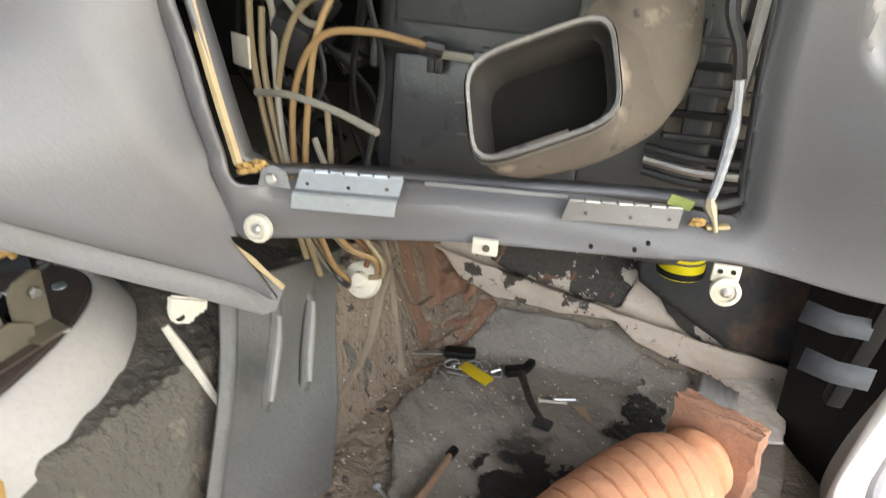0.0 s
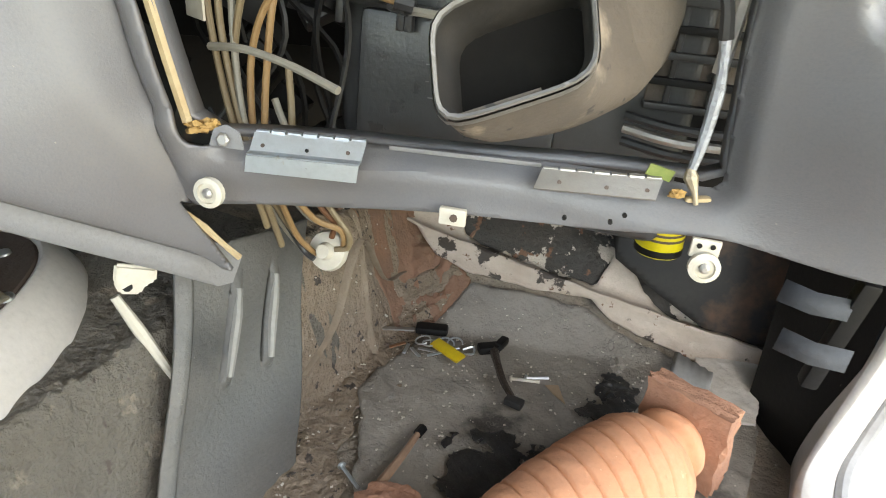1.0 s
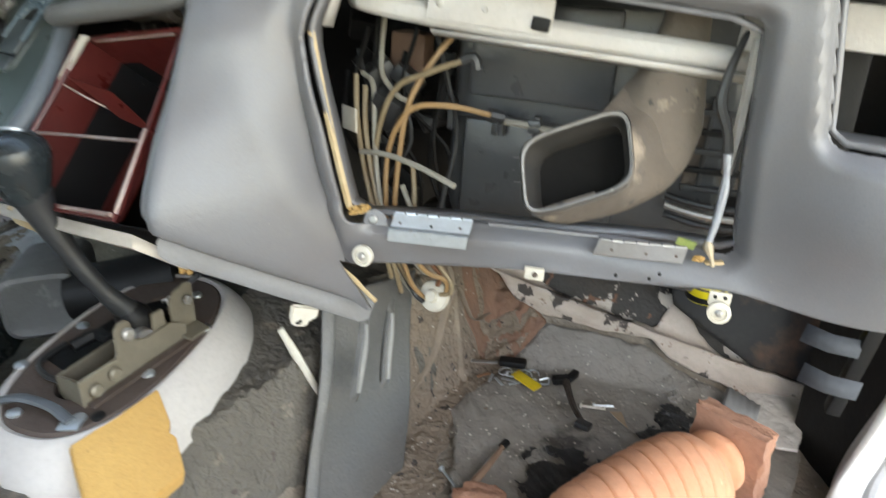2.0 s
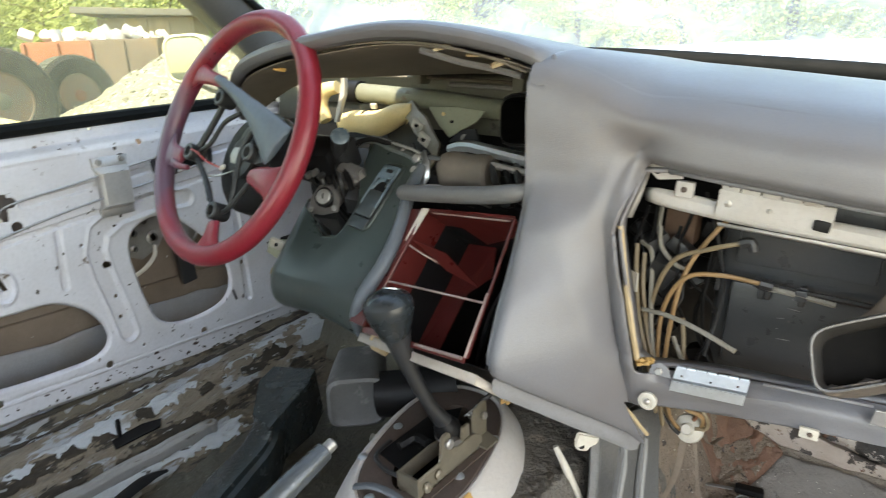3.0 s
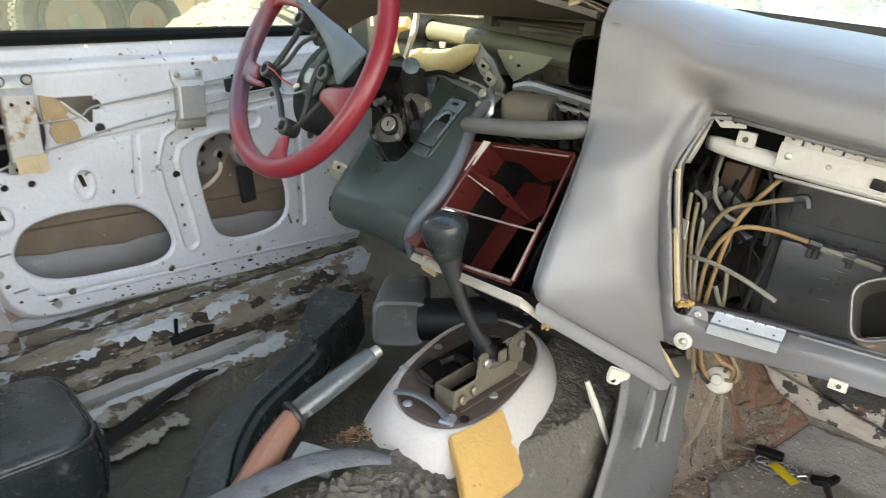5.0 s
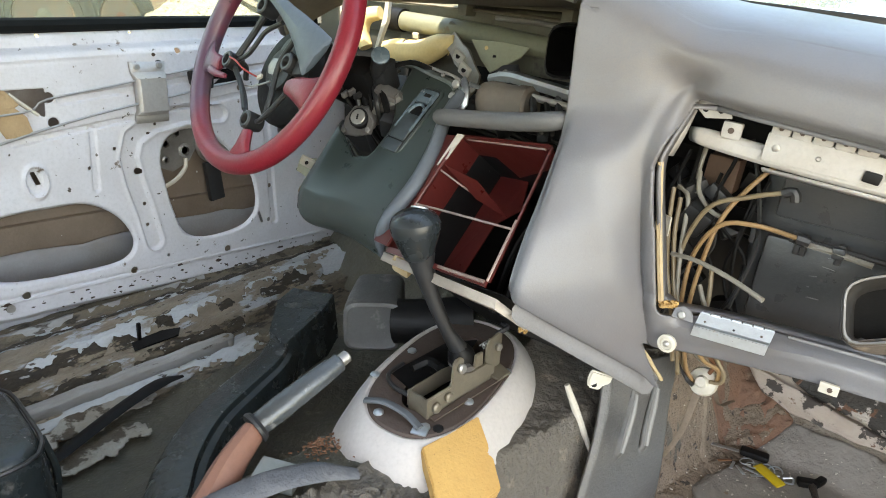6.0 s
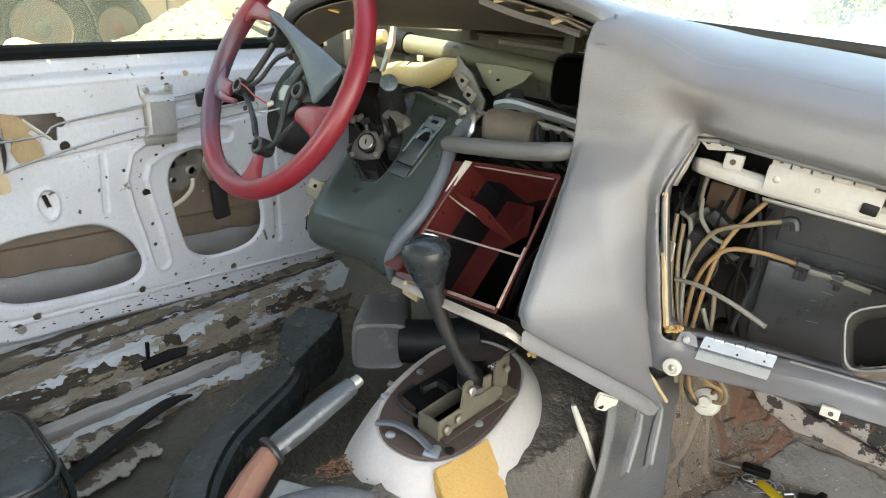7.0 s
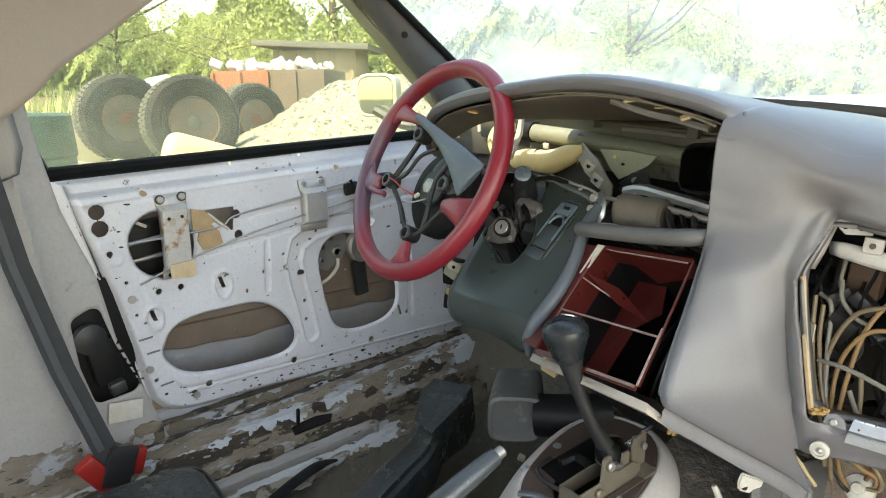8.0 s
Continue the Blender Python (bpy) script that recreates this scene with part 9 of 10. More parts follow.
tagged(part("foam_strip", tube([(0.018, -0.232, 0.236), (-0.005, -0.265, 0.246), (-0.03, -0.31, 0.246), (-0.055, -0.38, 0.235), (-0.07, -0.46, 0.22)], [0.008, 0.015, 0.017, 0.018, 0.019], 10, 5, flat=0.32), mat("grey_blue_foam", (0.11, 0.115, 0.125), 0.7, second=(0.20, 0.20, 0.21), scale=25, bump=0.8, third=(0.05, 0.05, 0.05), t_scale=40, t_cut=0.6)), "scuffed grey foam strip beside the handbrake", "foam strip")
chips = bmesh.new()
rr = random.Random(8)
for i in range(170):
    x, y = rr.gauss(-0.07, 0.018), rr.gauss(-0.20, 0.016)
    box((x, y, float(ground_z(np.array([x]), np.array([y]))[0]) + 0.003 + 0.003 * rr.random()), (rr.uniform(0.0015, 0.0042), rr.uniform(0.001, 0.0028), 0.001), (rr.uniform(-20, 20), rr.uniform(-20, 20), rr.uniform(0, 180)), 0, bm=chips)
tagged(part("wood_chips", chips, mat("red_brown_crumbs", (0.24, 0.12, 0.07), 0.9, second=(0.30, 0.21, 0.14), scale=80)), "red-brown crumbs on the tunnel mat", "crumbs", kind="stuff")


# ribbed rubber flap on the tunnel's side
def flap(u, v):
    drop = 0.215 * v
    x = 0.143 + 0.050 * u + 0.12 * drop + 0.05 * np.clip(v - 0.75, 0, 1) ** 1.3
    y = 0.060 + 0.132 * u - 0.55 * drop
    z = 0.252 - 0.018 * u - drop
    for c in (0.40, 0.72):
        rib_ = np.exp(-(((u - c) / 0.028) ** 4)) * sm(v, 0.0, 0.1) * (1 - sm(v, 0.36, 0.42))
        x = x + 0.006 * rib_
        y = y - 0.003 * rib_
    x = x + 0.005 * np.exp(-(((u - 0.05) / 0.03) ** 2)) + 0.003 * np.sin(v * 7 + u * 4)
    return x, y, z


flp = tagged(part_mesh("rubber_flap", sheet(flap, 0.0, 1.0, 90, -0.1, 1.0, 70, lambda u, v: 0 * u + 1.0), RUBBER, solid=0.004), "black ribbed rubber flap on the tunnel side", "rubber flap")
for c in (0.40, 0.72):
    pts = []
    for v in (0.06, 0.15, 0.25, 0.36):
        X_, Y_, Z_ = flap(np.array([c]), np.array([v]))
        pts.append((float(X_[0]) + 0.0032, float(Y_[0]) - 0.002, float(Z_[0])))
    part("raised_rib", tube(pts, [0.003, 0.0042, 0.0042, 0.003], 8, 4), mat("scuffed_rubber_rib", (0.24, 0.235, 0.225), 0.6) if c < 0.5 else bpy.data.materials["scuffed_rubber_rib"], flp, "scuffed grey rib")
tagged(part("white_stick", tube([(0.109, 0.036, 0.250), (0.122, 0.0385, 0.222), (0.135, 0.041, 0.194), (0.148, 0.0435, 0.166)], [0.0035, 0.005, 0.0042, 0.0025], 8, 1), IVORY), "white plastic strip leaning on the tunnel", "plastic strip")

# ---- driver's floor ----
out = thing("floor_air_outlet", "scuffed black plastic air outlet under the dashboard", "air duct", (-0.25, 0.0, 0.19))
AX, AY = Vector((0.80, 0.60, 0.02)).normalized(), Vector((0.03, -0.02, 1)).normalized()
AF = Vector((-0.45, 0.60, 0.0)).normalized()
part("outlet_shell", loft([ring_rect(Vector((-0.197, 0.016, 0.230)) + AF * d, AX, AY, w, h, 0.3) for d, w, h in ((0.004, 0.064, 0.056), (0.0, 0.076, 0.070), (0.003, 0.086, 0.079), (0.012, 0.089, 0.082), (0.06, 0.087, 0.080), (0.12, 0.080, 0.075))], True, caps=True), mat("scuffed_outlet_plastic", (0.11, 0.11, 0.108), 0.45, second=(0.055, 0.054, 0.053), scale=14, amount=0.9, bump=0.5, third=(0.22, 0.21, 0.20), t_scale=24, t_cut=0.56, t_soft=0.1), out)
# neck in black, the shade on it put into the colour
part("outlet_neck", tube([(-0.18, 0.05, 0.235), (-0.14, 0.07, 0.24), (-0.08, 0.11, 0.25)], 0.034, 14, 4), BLACK, out)
d2 = thing("rear_air_duct", "black plastic floor duct snaking over the driver's floor", "air duct", (-0.35, -0.1, 0.06))
DRUN = spline([(-0.385, 0.0, 0.125), (-0.35, -0.055, 0.12), (-0.335, -0.12, 0.11), (-0.315, -0.19, 0.10), (-0.265, -0.26, 0.096), (-0.20, -0.32, 0.096), (-0.14, -0.40, 0.096)], 5)
drs = []
for i, p in enumerate(DRUN):
    d_ = (DRUN[min(i + 1, len(DRUN) - 1)] - DRUN[max(i - 1, 0)]).normalized()
    sd_ = d_.cross(Vector((0, 0, 1))).normalized()
    k_ = min(1.0, i / 10)
    drs.append([p + sd_ * a * (0.027 + 0.009 * k_) + Vector((0, 0, b * (0.030 + 0.004 * k_))) for a, b in ((-1.0, -1.0), (-1.05, 0.2), (-0.86, 0.72), (-0.62, 0.80), (-0.52, 1.0), (0.55, 1.0), (0.78, 0.84), (1.0, 0.5), (1.05, -0.3), (1.0, -1.0))])
part("duct_run", loft(drs, True, caps=True), mat("glossy_black_duct", (0.020, 0.027, 0.029), 0.24, second=(0.045, 0.054, 0.054), scale=12, amount=0.8, bump=0.4, third=(0.16, 0.155, 0.145), t_scale=22, t_cut=0.62, t_soft=0.12, fleck=(0.22, 0.21, 0.2), f_scale=90, f_cut=0.7), d2)
part("duct_mouth", loft([[(-0.475, 0.105, 0.10), (-0.395, 0.135, 0.10), (-0.40, 0.13, 0.185), (-0.475, 0.10, 0.185)], [(-0.47, 0.06, 0.09), (-0.37, 0.085, 0.09), (-0.375, 0.08, 0.18), (-0.47, 0.06, 0.175)], [(-0.42, 0.0, 0.09), (-0.35, -0.02, 0.09), (-0.355, -0.02, 0.16), (-0.42, 0.0, 0.155)]], True, caps=True), bpy.data.materials["glossy_black_duct"], d2, "square-cornered duct mouth")
sbc = thing("seat_base_cover", "glossy black plastic cover on the driver's floor", "plastic cover", (-0.36, -0.47, 0.05))
CVX, CVY = Vector((0.985, -0.12, 0)), Vector((0.12, 0.985, 0))
part("cover_shell", loft([ring_rect((-0.435, -0.455, z_), CVX, CVY, w_, h_, 0.3) for z_, w_, h_ in ((0.03, 0.225, 0.19), (0.10, 0.220, 0.185), (0.160, 0.212, 0.178), (0.178, 0.204, 0.170), (0.186, 0.190, 0.155), (0.188, 0.15, 0.12))], True, caps=True), bpy.data.materials["glossy_black_duct"], sbc, sub=1)
part("cover_rim", tube(ring_rect((-0.435, -0.455, 0.176), CVX, CVY, 0.210, 0.176, 0.3, 36), 0.0028, 6, 1, closed=True), BLACK_SOFT, sbc, "scuffed raised edge")
part("cover_rib", tube([(-0.372, -0.372, 0.06), (-0.368, -0.366, 0.12), (-0.372, -0.374, 0.172)], [0.004, 0.005, 0.004], 8, 3), bpy.data.materials["glossy_black_duct"], sbc)
tagged(part("black_trim_strip", tube([(-0.53, -0.10, 0.068), (-0.535, -0.14, 0.07), (-0.51, -0.22, 0.072), (-0.47, -0.32, 0.07), (-0.45, -0.37, 0.066)], [0.004, 0.014, 0.013, 0.012, 0.004], 8, 5, flat=0.35), BLACK), "curved black rubber trim strip on the floor", "trim strip")
tagged(part("white_pebble", box((-0.30, 0.16, 0.06), (0.014, 0.012, 0.01), (10, 20, 30), 0.003), IVORY), "small pale stone on the driver's floor", "stone")
# ---- passenger floor ----
keys = thing("car_keys", "bunch of car keys with a yellow tag on the floor mat", "keys", (0.30, 0.31, 0.066))
FZ = 0.067
part("key_blade", box((0.257, 0.327, FZ + 0.002), (0.045, 0.006, 0.0022), (0, 0, 12), 0.0006), STEEL, keys)
part("key_head", box((0.300, 0.336, FZ + 0.004), (0.040, 0.017, 0.010), (0, 0, 6), 0.004), BLACK, keys, "black key head")
part("tag", box((0.328, 0.298, FZ + 0.004), (0.044, 0.016, 0.003), (4, 3, -32), 0.001), YELLOW, keys, "yellow plastic tag")
for i in range(5):
    a = i * 1.2
    part("ring", tube([(0.295 + 0.012 * i * 0.8 + 0.009 * math.cos(w), 0.312 - 0.004 * math.sin(a) + 0.009 * math.sin(w), FZ + 0.003 + 0.002 * math.cos(w + a)) for w in np.linspace(0, 5.5, 9)], 0.0011, 5, 2), ZINC, keys)
for i in range(5):
    part("small_key", box((0.268 + 0.012 * i, 0.295 - 0.004 * (i % 3), FZ + 0.002), (0.022, 0.004, 0.0016), (0, 5, 50 + 40 * i), 0.0004), ZINC if i % 2 else mat("copper_key", (0.45, 0.24, 0.14), 0.35, 0.8) if i == 0 else ZINC, keys)
part("clasp", tube([(0.345, 0.305, FZ + 0.004), (0.356, 0.312, FZ + 0.005), (0.358, 0.300, FZ + 0.004), (0.348, 0.298, FZ + 0.003)], 0.0014, 5, 4), ZINC, keys)
keys.location += Vector((-0.006, -0.012, 0.0))
tool = thing("broken_hinge_stay", "greasy black metal stay lying on the mat", "metal part", (0.39, 0.26, 0.064))
part("bar", tube([(0.374, 0.30, FZ + 0.006), (0.382, 0.275, FZ + 0.007), (0.393, 0.245, FZ + 0.006), (0.406, 0.222, FZ + 0.005)], [0.006, 0.0045, 0.0042, 0.0036], 8, 4), mat("greasy_brown_steel", (0.030, 0.023, 0.019), 0.45, second=(0.07, 0.05, 0.04), scale=60, bump=0.6), tool)
part("fork", box((0.368, 0.300, FZ + 0.007), (0.026, 0.014, 0.010), (0, 0, 25), 0.003), BLACK, tool)
part("fork", box((0.382, 0.310, FZ + 0.010), (0.010, 0.020, 0.010), (0, 0, -20), 0.003), BLACK, tool)
part("foot", box((0.409, 0.216, FZ + 0.004), (0.02, 0.012, 0.008), (0, 0, -20), 0.002), BLACK_SOFT, tool)


def screw_on_floor(x, y, yaw, length, material, label):
    s = thing("loose_screw", label, "screw", (x, y, FZ), group="loose screws")
    part("shank", tube([(x, y, FZ + 0.003), (x + length * math.cos(radians(yaw)), y + length * math.sin(radians(yaw)), FZ + 0.003)], 0.0018, 6, 1), material, s)
    part("head", lathe([(0.004, 0), (0.004, 0.0015), (0.002, 0.003)], (x, y, FZ + 0.003), (-math.cos(radians(yaw)), -math.sin(radians(yaw)), 0), 10), material, s)


screw_on_floor(0.268, 0.086, -42, 0.03, ZINC, "bright loose screw on the mat")
screw_on_floor(0.418, 0.262, 15, 0.024, ZINC, "bright loose screw on the mat")
screw_on_floor(0.402, 0.256, 5, 0.03, IVORY, "pale loose screw on the mat")
rod_ = thing("rusty_rod", "rusty rod with a blackened end on the mat", "rod", (0.32, 0.1, 0.066))
part("rod_shaft", tube([(0.325, 0.146, FZ + 0.005), (0.318, 0.11, FZ + 0.006), (0.305, 0.06, FZ + 0.006)], [0.003, 0.0038, 0.005], 8, 3), mat("tan_rusty_rod", (0.24, 0.15, 0.10), 0.8, second=(0.14, 0.085, 0.055), scale=40, bump=0.6), rod_)
part("rod_tip", tube([(0.327, 0.152, FZ + 0.005), (0.324, 0.142, FZ + 0.005)], 0.005, 8, 1), BLACK, rod_)
lumpb = bmesh.new()
bmesh.ops.create_icosphere(lumpb, subdivisions=4, radius=1.0)
for v_ in lumpb.verts:
    d_ = 1 + 0.35 * noise.noise(v_.co * 1.6) + 0.15 * noise.noise(v_.co * 5.0)
    v_.co = Vector((0.325 + v_.co.x * 0.03 * d_, 0.05 + v_.co.y * 0.022 * d_, 0.072 + v_.co.z * 0.014 * d_))
tagged(part("clay_lump", lumpb, CLAY_DARK), "crumbly brown clay lump on the mat", "clay lump")
tagged(part("leaf_scrap", plate([(0.438, 0.254, 0.070), (0.452, 0.250, 0.076), (0.462, 0.228, 0.070), (0.448, 0.236, 0.074)], 0.001), mat("dry_leaf", (0.30, 0.22, 0.15), 0.9, second=(0.2, 0.14, 0.09), scale=60)), "dry brown leaf scrap on the mat", "leaf")


def crumple(c, size, seed, n=4, sharp=0.55):
    """A scrap crushed into folds."""
    b_ = bmesh.new()
    bmesh.ops.create_icosphere(b_, subdivisions=n, radius=1.0)
    for v_ in b_.verts:
        q = v_.co * 1.25 + Vector((seed, seed * 0.7, 0))
        d_ = 1 - sharp * abs(noise.noise(q)) * 2 + 0.35 * noise.noise(q * 2.7)
        v_.co = Vector((c[0] + v_.co.x * size[0] * d_, c[1] + v_.co.y * size[1] * d_, c[2] + v_.co.z * size[2] * d_))
    return b_


def scrap_fn(u, v):
    """A trodden scrap of sheet, up in folds."""
    x, y = 0.517 + 0.024 * u, 0.276 + 0.036 * v
    return x, y, ground_z(x, y) + 0.010 + 0.009 * np.abs(ragged(x, y, 55, 3.0)) * np.clip(1.2 - u * u - v * v, 0, 1)


tagged(part_mesh("black_crumple", sheet(scrap_fn, -1.2, 1.2, 60, -1.2, 1.2, 70, lambda u, v: 0.95 - np.hypot(u, v) + 0.35 * ragged(u, v, 2.2, 9.0)), BLACK_SOFT, solid=0.0015), "crumpled black plastic scrap by the clay column", "plastic scrap")
tagged(part("paper_scrap", crumple((0.514, 0.296, 0.084), (0.008, 0.018, 0.004), 6.0), mat("grey_tissue", (0.34, 0.31, 0.28), 0.9, second=(0.2, 0.18, 0.16), scale=60)), "grey torn tissue on the plastic scrap", "paper scrap")
tagged(part("ribbed_grey_strip", loft([[(0.580 + 0.004 * k, 0.335 - 0.0035 * k, 0.086 + 0.0025 * (k % 2)), (0.572 + 0.004 * k, 0.300 - 0.0035 * k, 0.076 + 0.0025 * (k % 2))] for k in range(10)]), mat("grey_ribbed_card", (0.34, 0.34, 0.34), 0.6), solid=0.002), "grey ribbed metal strip in the corner", "metal strip")
crumbs = bmesh.new()
rr = random.Random(3)
for i in range(620):
    x, y = rr.uniform(0.19, 0.60), rr.uniform(-0.05, 0.37)
    s = rr.uniform(0.0007, 0.0019) * (1.6 if rr.random() < 0.1 else 1)
    box((x, y, float(ground_z(np.array([x]), np.array([y]))[0]) + 0.0115), (s * 1.5, s, s * 0.6), (rr.uniform(-30, 30), rr.uniform(-30, 30), rr.uniform(0, 180)), 0, bm=crumbs)
tagged(part("floor_crumbs", crumbs, mat("pale_crumbs", (0.50, 0.46, 0.40), 0.9, second=(0.2, 0.16, 0.12), scale=90)), "pale grit and crumbs on the mat", "crumbs", kind="stuff")

# terracotta column lying on its side
BA, BD = Vector((0.568, 0.174, 0.108)), Vector((-0.59, -0.81, 0.0)).normalized()
BS = BD.cross(Vector((0, 0, 1))).normalized()
BU = BS.cross(BD).normalized()
colm = thing("clay_baluster", "terracotta twisted baluster lying in the passenger well", "baluster", (0.48, 0.06, 0.06))


def bal_fn(u, v):
    """u along the axis in metres, v round it."""
    r = np.interp(u, [0.0, 0.008, 0.013, 0.021, 0.027, 0.034, 0.040, 0.050, 0.062, 0.10, 0.16, 0.205, 0.228, 0.25, 0.34], [0.025, 0.027, 0.034, 0.034, 0.028, 0.026, 0.036, 0.046, 0.051, 0.055, 0.056, 0.054, 0.048, 0.032, 0.028])
    k = sm(u, 0.045, 0.070) * (1 - sm(u, 0.19, 0.215))
    ph = 6 * v - 2 * np.pi * u / 0.0195
    r = r * (1 - 0.045 * k * np.exp(-((np.sin(ph / 2) / 0.22) ** 2)))
    r = r + 0.0006 * lump(u * 2, v * 0.05, 90)
    c, s = r * np.cos(v), r * np.sin(v)
    return tuple(BA[i] + BD[i] * (u + 0.012) + BS[i] * c + BU[i] * s for i in range(3))


part_mesh("twisted_shaft", sheet(bal_fn, 0.0, 0.34, 280, 0.0, 2 * math.pi, 160, lambda u, v: 0 * u + 1.0), ORANGE, colm, "fluted terracotta shaft")
bb = bmesh.new()
bmesh.ops.create_cube(bb, size=1.0)
bmesh.ops.subdivide_edges(bb, edges=list(bb.edges), cuts=6, use_grid_fill=True)
for v_ in bb.verts:
    nse = noise.noise(v_.co * 9.0)
    v_.co = BA + BS * v_.co.x * 0.080 + BU * v_.co.y * 0.088 + BD * v_.co.z * 0.022 + (BS * v_.co.x + BU * v_.co.y + BD * v_.co.z * 0.5) * nse * 0.008
part("square_base", bb, CLAY_DARK, colm, "rough square base")

can = thing("oil_can", "small tin with a yellow label behind the rail", "tin", (0.530, 0.30, 0.228))
part("tin_body", lathe([(0.0225, 0), (0.0235, 0.002), (0.0235, 0.045), (0.022, 0.048)], (0.530, 0.30, 0.228), (0, 0, 1), 24), mat("yellow_tin", (0.62, 0.52, 0.02), 0.35, second=(0.5, 0.4, 0.02), scale=40), can)
part("tin_band", lathe([(0.0240, 0), (0.0240, 0.007)], (0.530, 0.30, 0.2295), (0, 0, 1), 24), BLACK, can)
for i, z in enumerate((0.246, 0.252)):
    part("label_bar", lathe([(0.0239, 0), (0.0239, 0.0025)], (0.530, 0.30, z), (0, 0, 1), 24), RUST, can)

kb = thing("kick_clips", "two blue-grey plastic clips on the kick panel", "clips", (0.66, 0.12, 0.25))
CLIPM = mat("blue_grey_clip", (0.075, 0.080, 0.090), 0.85, second=(0.03, 0.031, 0.034), scale=25, bump=0.3, spec=0.15)
for zc, yc in ((0.268, 0.158), (0.238, 0.134)):
    part("clip_band", loft([[(0.612, yc + 0.016, zc + 0.008), (0.607, yc + 0.010, zc - 0.009)], [(0.632, yc + 0.004, zc + 0.006), (0.629, yc - 0.003, zc - 0.010)], [(0.656, yc - 0.004, zc + 0.008), (0.652, yc - 0.010, zc - 0.008)]]), CLIPM, kb, solid=0.003)
part("clip_post", box((0.655, 0.16, 0.24), (0.014, 0.014, 0.11), (8, 6, 0), 0.003), BLACK, kb)
part("foil_lump", box((0.668, 0.14, 0.315), (0.035, 0.02, 0.022), (10, 20, 30), 0.006, 3), mat("crumpled_dark_foil", (0.15, 0.15, 0.155), 0.35, 0.4, second=(0.06, 0.06, 0.06), scale=60, bump=1.0), kb)
part("kick_panel", plate([(0.70, 0.20, 0.04), (0.66, 0.30, 0.04), (0.66, 0.31, 0.36), (0.71, 0.20, 0.37)], 0.004), BLACK, kb, "black kick panel")


# ---- outside ----
def terrain(x, y):
    r = np.hypot(x, y)
    return -0.36 + 0.072 * np.clip(-x - 2.0, 0, 60) * np.exp(-((r / 60) ** 2)) + 0.04 * np.sin(x * 0.7) * np.cos(y * 0.6) * np.clip(r / 6, 0, 1)


R = np.concatenate([np.linspace(0.0, 30, 61), np.geomspace(32, 2500, 30)])
TH = np.linspace(0, 2 * np.pi, 121)
gu, gv = np.meshgrid(R, TH, indexing="ij")


def ground_fn(u, v):
    x, y = u * np.cos(v), u * np.sin(v)
    return x, y, terrain(x, y)


gm = bpy.data.meshes.new("ground")
gx, gy, gz = ground_fn(gu, gv)
gi = np.arange(gu.size).reshape(gu.shape)
gm.from_pydata(np.stack([gx, gy, gz], -1).reshape(-1, 3).tolist(), [], np.stack([gi[:-1, :-1], gi[1:, :-1], gi[1:, 1:], gi[:-1, 1:]], -1).reshape(-1, 4).tolist())
tagged(part_mesh("ground", gm, EARTH), "sunlit bare earth and grass of a scrap yard", "ground", kind="structure")
crawl = random.Random(11)


def tree(x, y, h, w, leaf, seed):
    """A tapered trunk with limbs, and a crown of many small leaf clumps with gaps."""
    r = random.Random(seed)
    z0 = float(terrain(np.array([x]), np.array([y]))[0])
    t = thing("tree", "leafy green tree at the yard's edge", "tree", (x, y, z0), group="yard trees")
    tb = tube([(x, y, z0 - 0.1), (x + 0.1, y, z0 + h * 0.35), (x - 0.1, y + 0.1, z0 + h * 0.8)], [0.16 * h / 6, 0.11 * h / 6, 0.03], 8, 4)
    for i in range(6):
        a = r.uniform(0, 6.28)
        zz = z0 + h * r.uniform(0.3, 0.6)
        tube([(x, y, zz), (x + math.cos(a) * w * 0.3, y + math.sin(a) * w * 0.3, zz + h * 0.15), (x + math.cos(a) * w * 0.45, y + math.sin(a) * w * 0.45, zz + h * 0.28)], [0.05, 0.035, 0.012], 6, 3, bm=tb)
    part("trunk", tb, BARK, t)
    n = 15000
    g = np.random.default_rng(seed)
    cl = g.normal(size=(60, 3))
    cl = cl / np.linalg.norm(cl, axis=1)[:, None] * g.uniform(0.45, 1.0, (60, 1)) * [w / 2, w / 2, h * 0.42] + [x, y, z0 + h * 0.55]
    p = cl[g.integers(0, 60, n)] + g.normal(size=(n, 3)) * [w * 0.11, w * 0.11, h * 0.07]
    p[:, 2] = np.maximum(p[:, 2], z0 + 0.1)
    a, b = g.normal(size=(n, 3)), g.normal(size=(n, 3))
    a /= np.linalg.norm(a, axis=1)[:, None]
    b -= a * (a * b).sum(1)[:, None]
    b /= np.linalg.norm(b, axis=1)[:, None]
    s = g.uniform(0.035, 0.085, (n, 1)) * h / 7
    V = np.stack([p - a * s, p + b * s * 0.6, p + a * s, p - b * s * 0.6], 1).reshape(-1, 3)
    me = bpy.data.meshes.new("crown")
    me.from_pydata(V.tolist(), [], np.arange(4 * n).reshape(-1, 4).tolist())
    part_mesh("crown", me, leaf, t, smooth=False)


for i in range(15):
    a = radians(14 + 8.5 * i)
    d = 27 + 6 * math.sin(i * 2.3)
    tree(-d * math.sin(a) if i < 12 else -d * math.sin(a), d * math.cos(a) , 5.5 + 2.2 * math.sin(i * 1.7), 6.5 + 1.5 * math.cos(i), LEAF if i % 3 else LEAF_LIGHT, 20 + i)
for i in range(7):
    a = radians(-45 + 8.5 * i)
    d = 26 + 4 * math.sin(i * 1.9)
    tree(-d * math.sin(a), d * math.cos(a), 6.0 + 1.5 * math.sin(i * 1.3), 7.0, LEAF_LIGHT if i % 2 else LEAF, 60 + i)


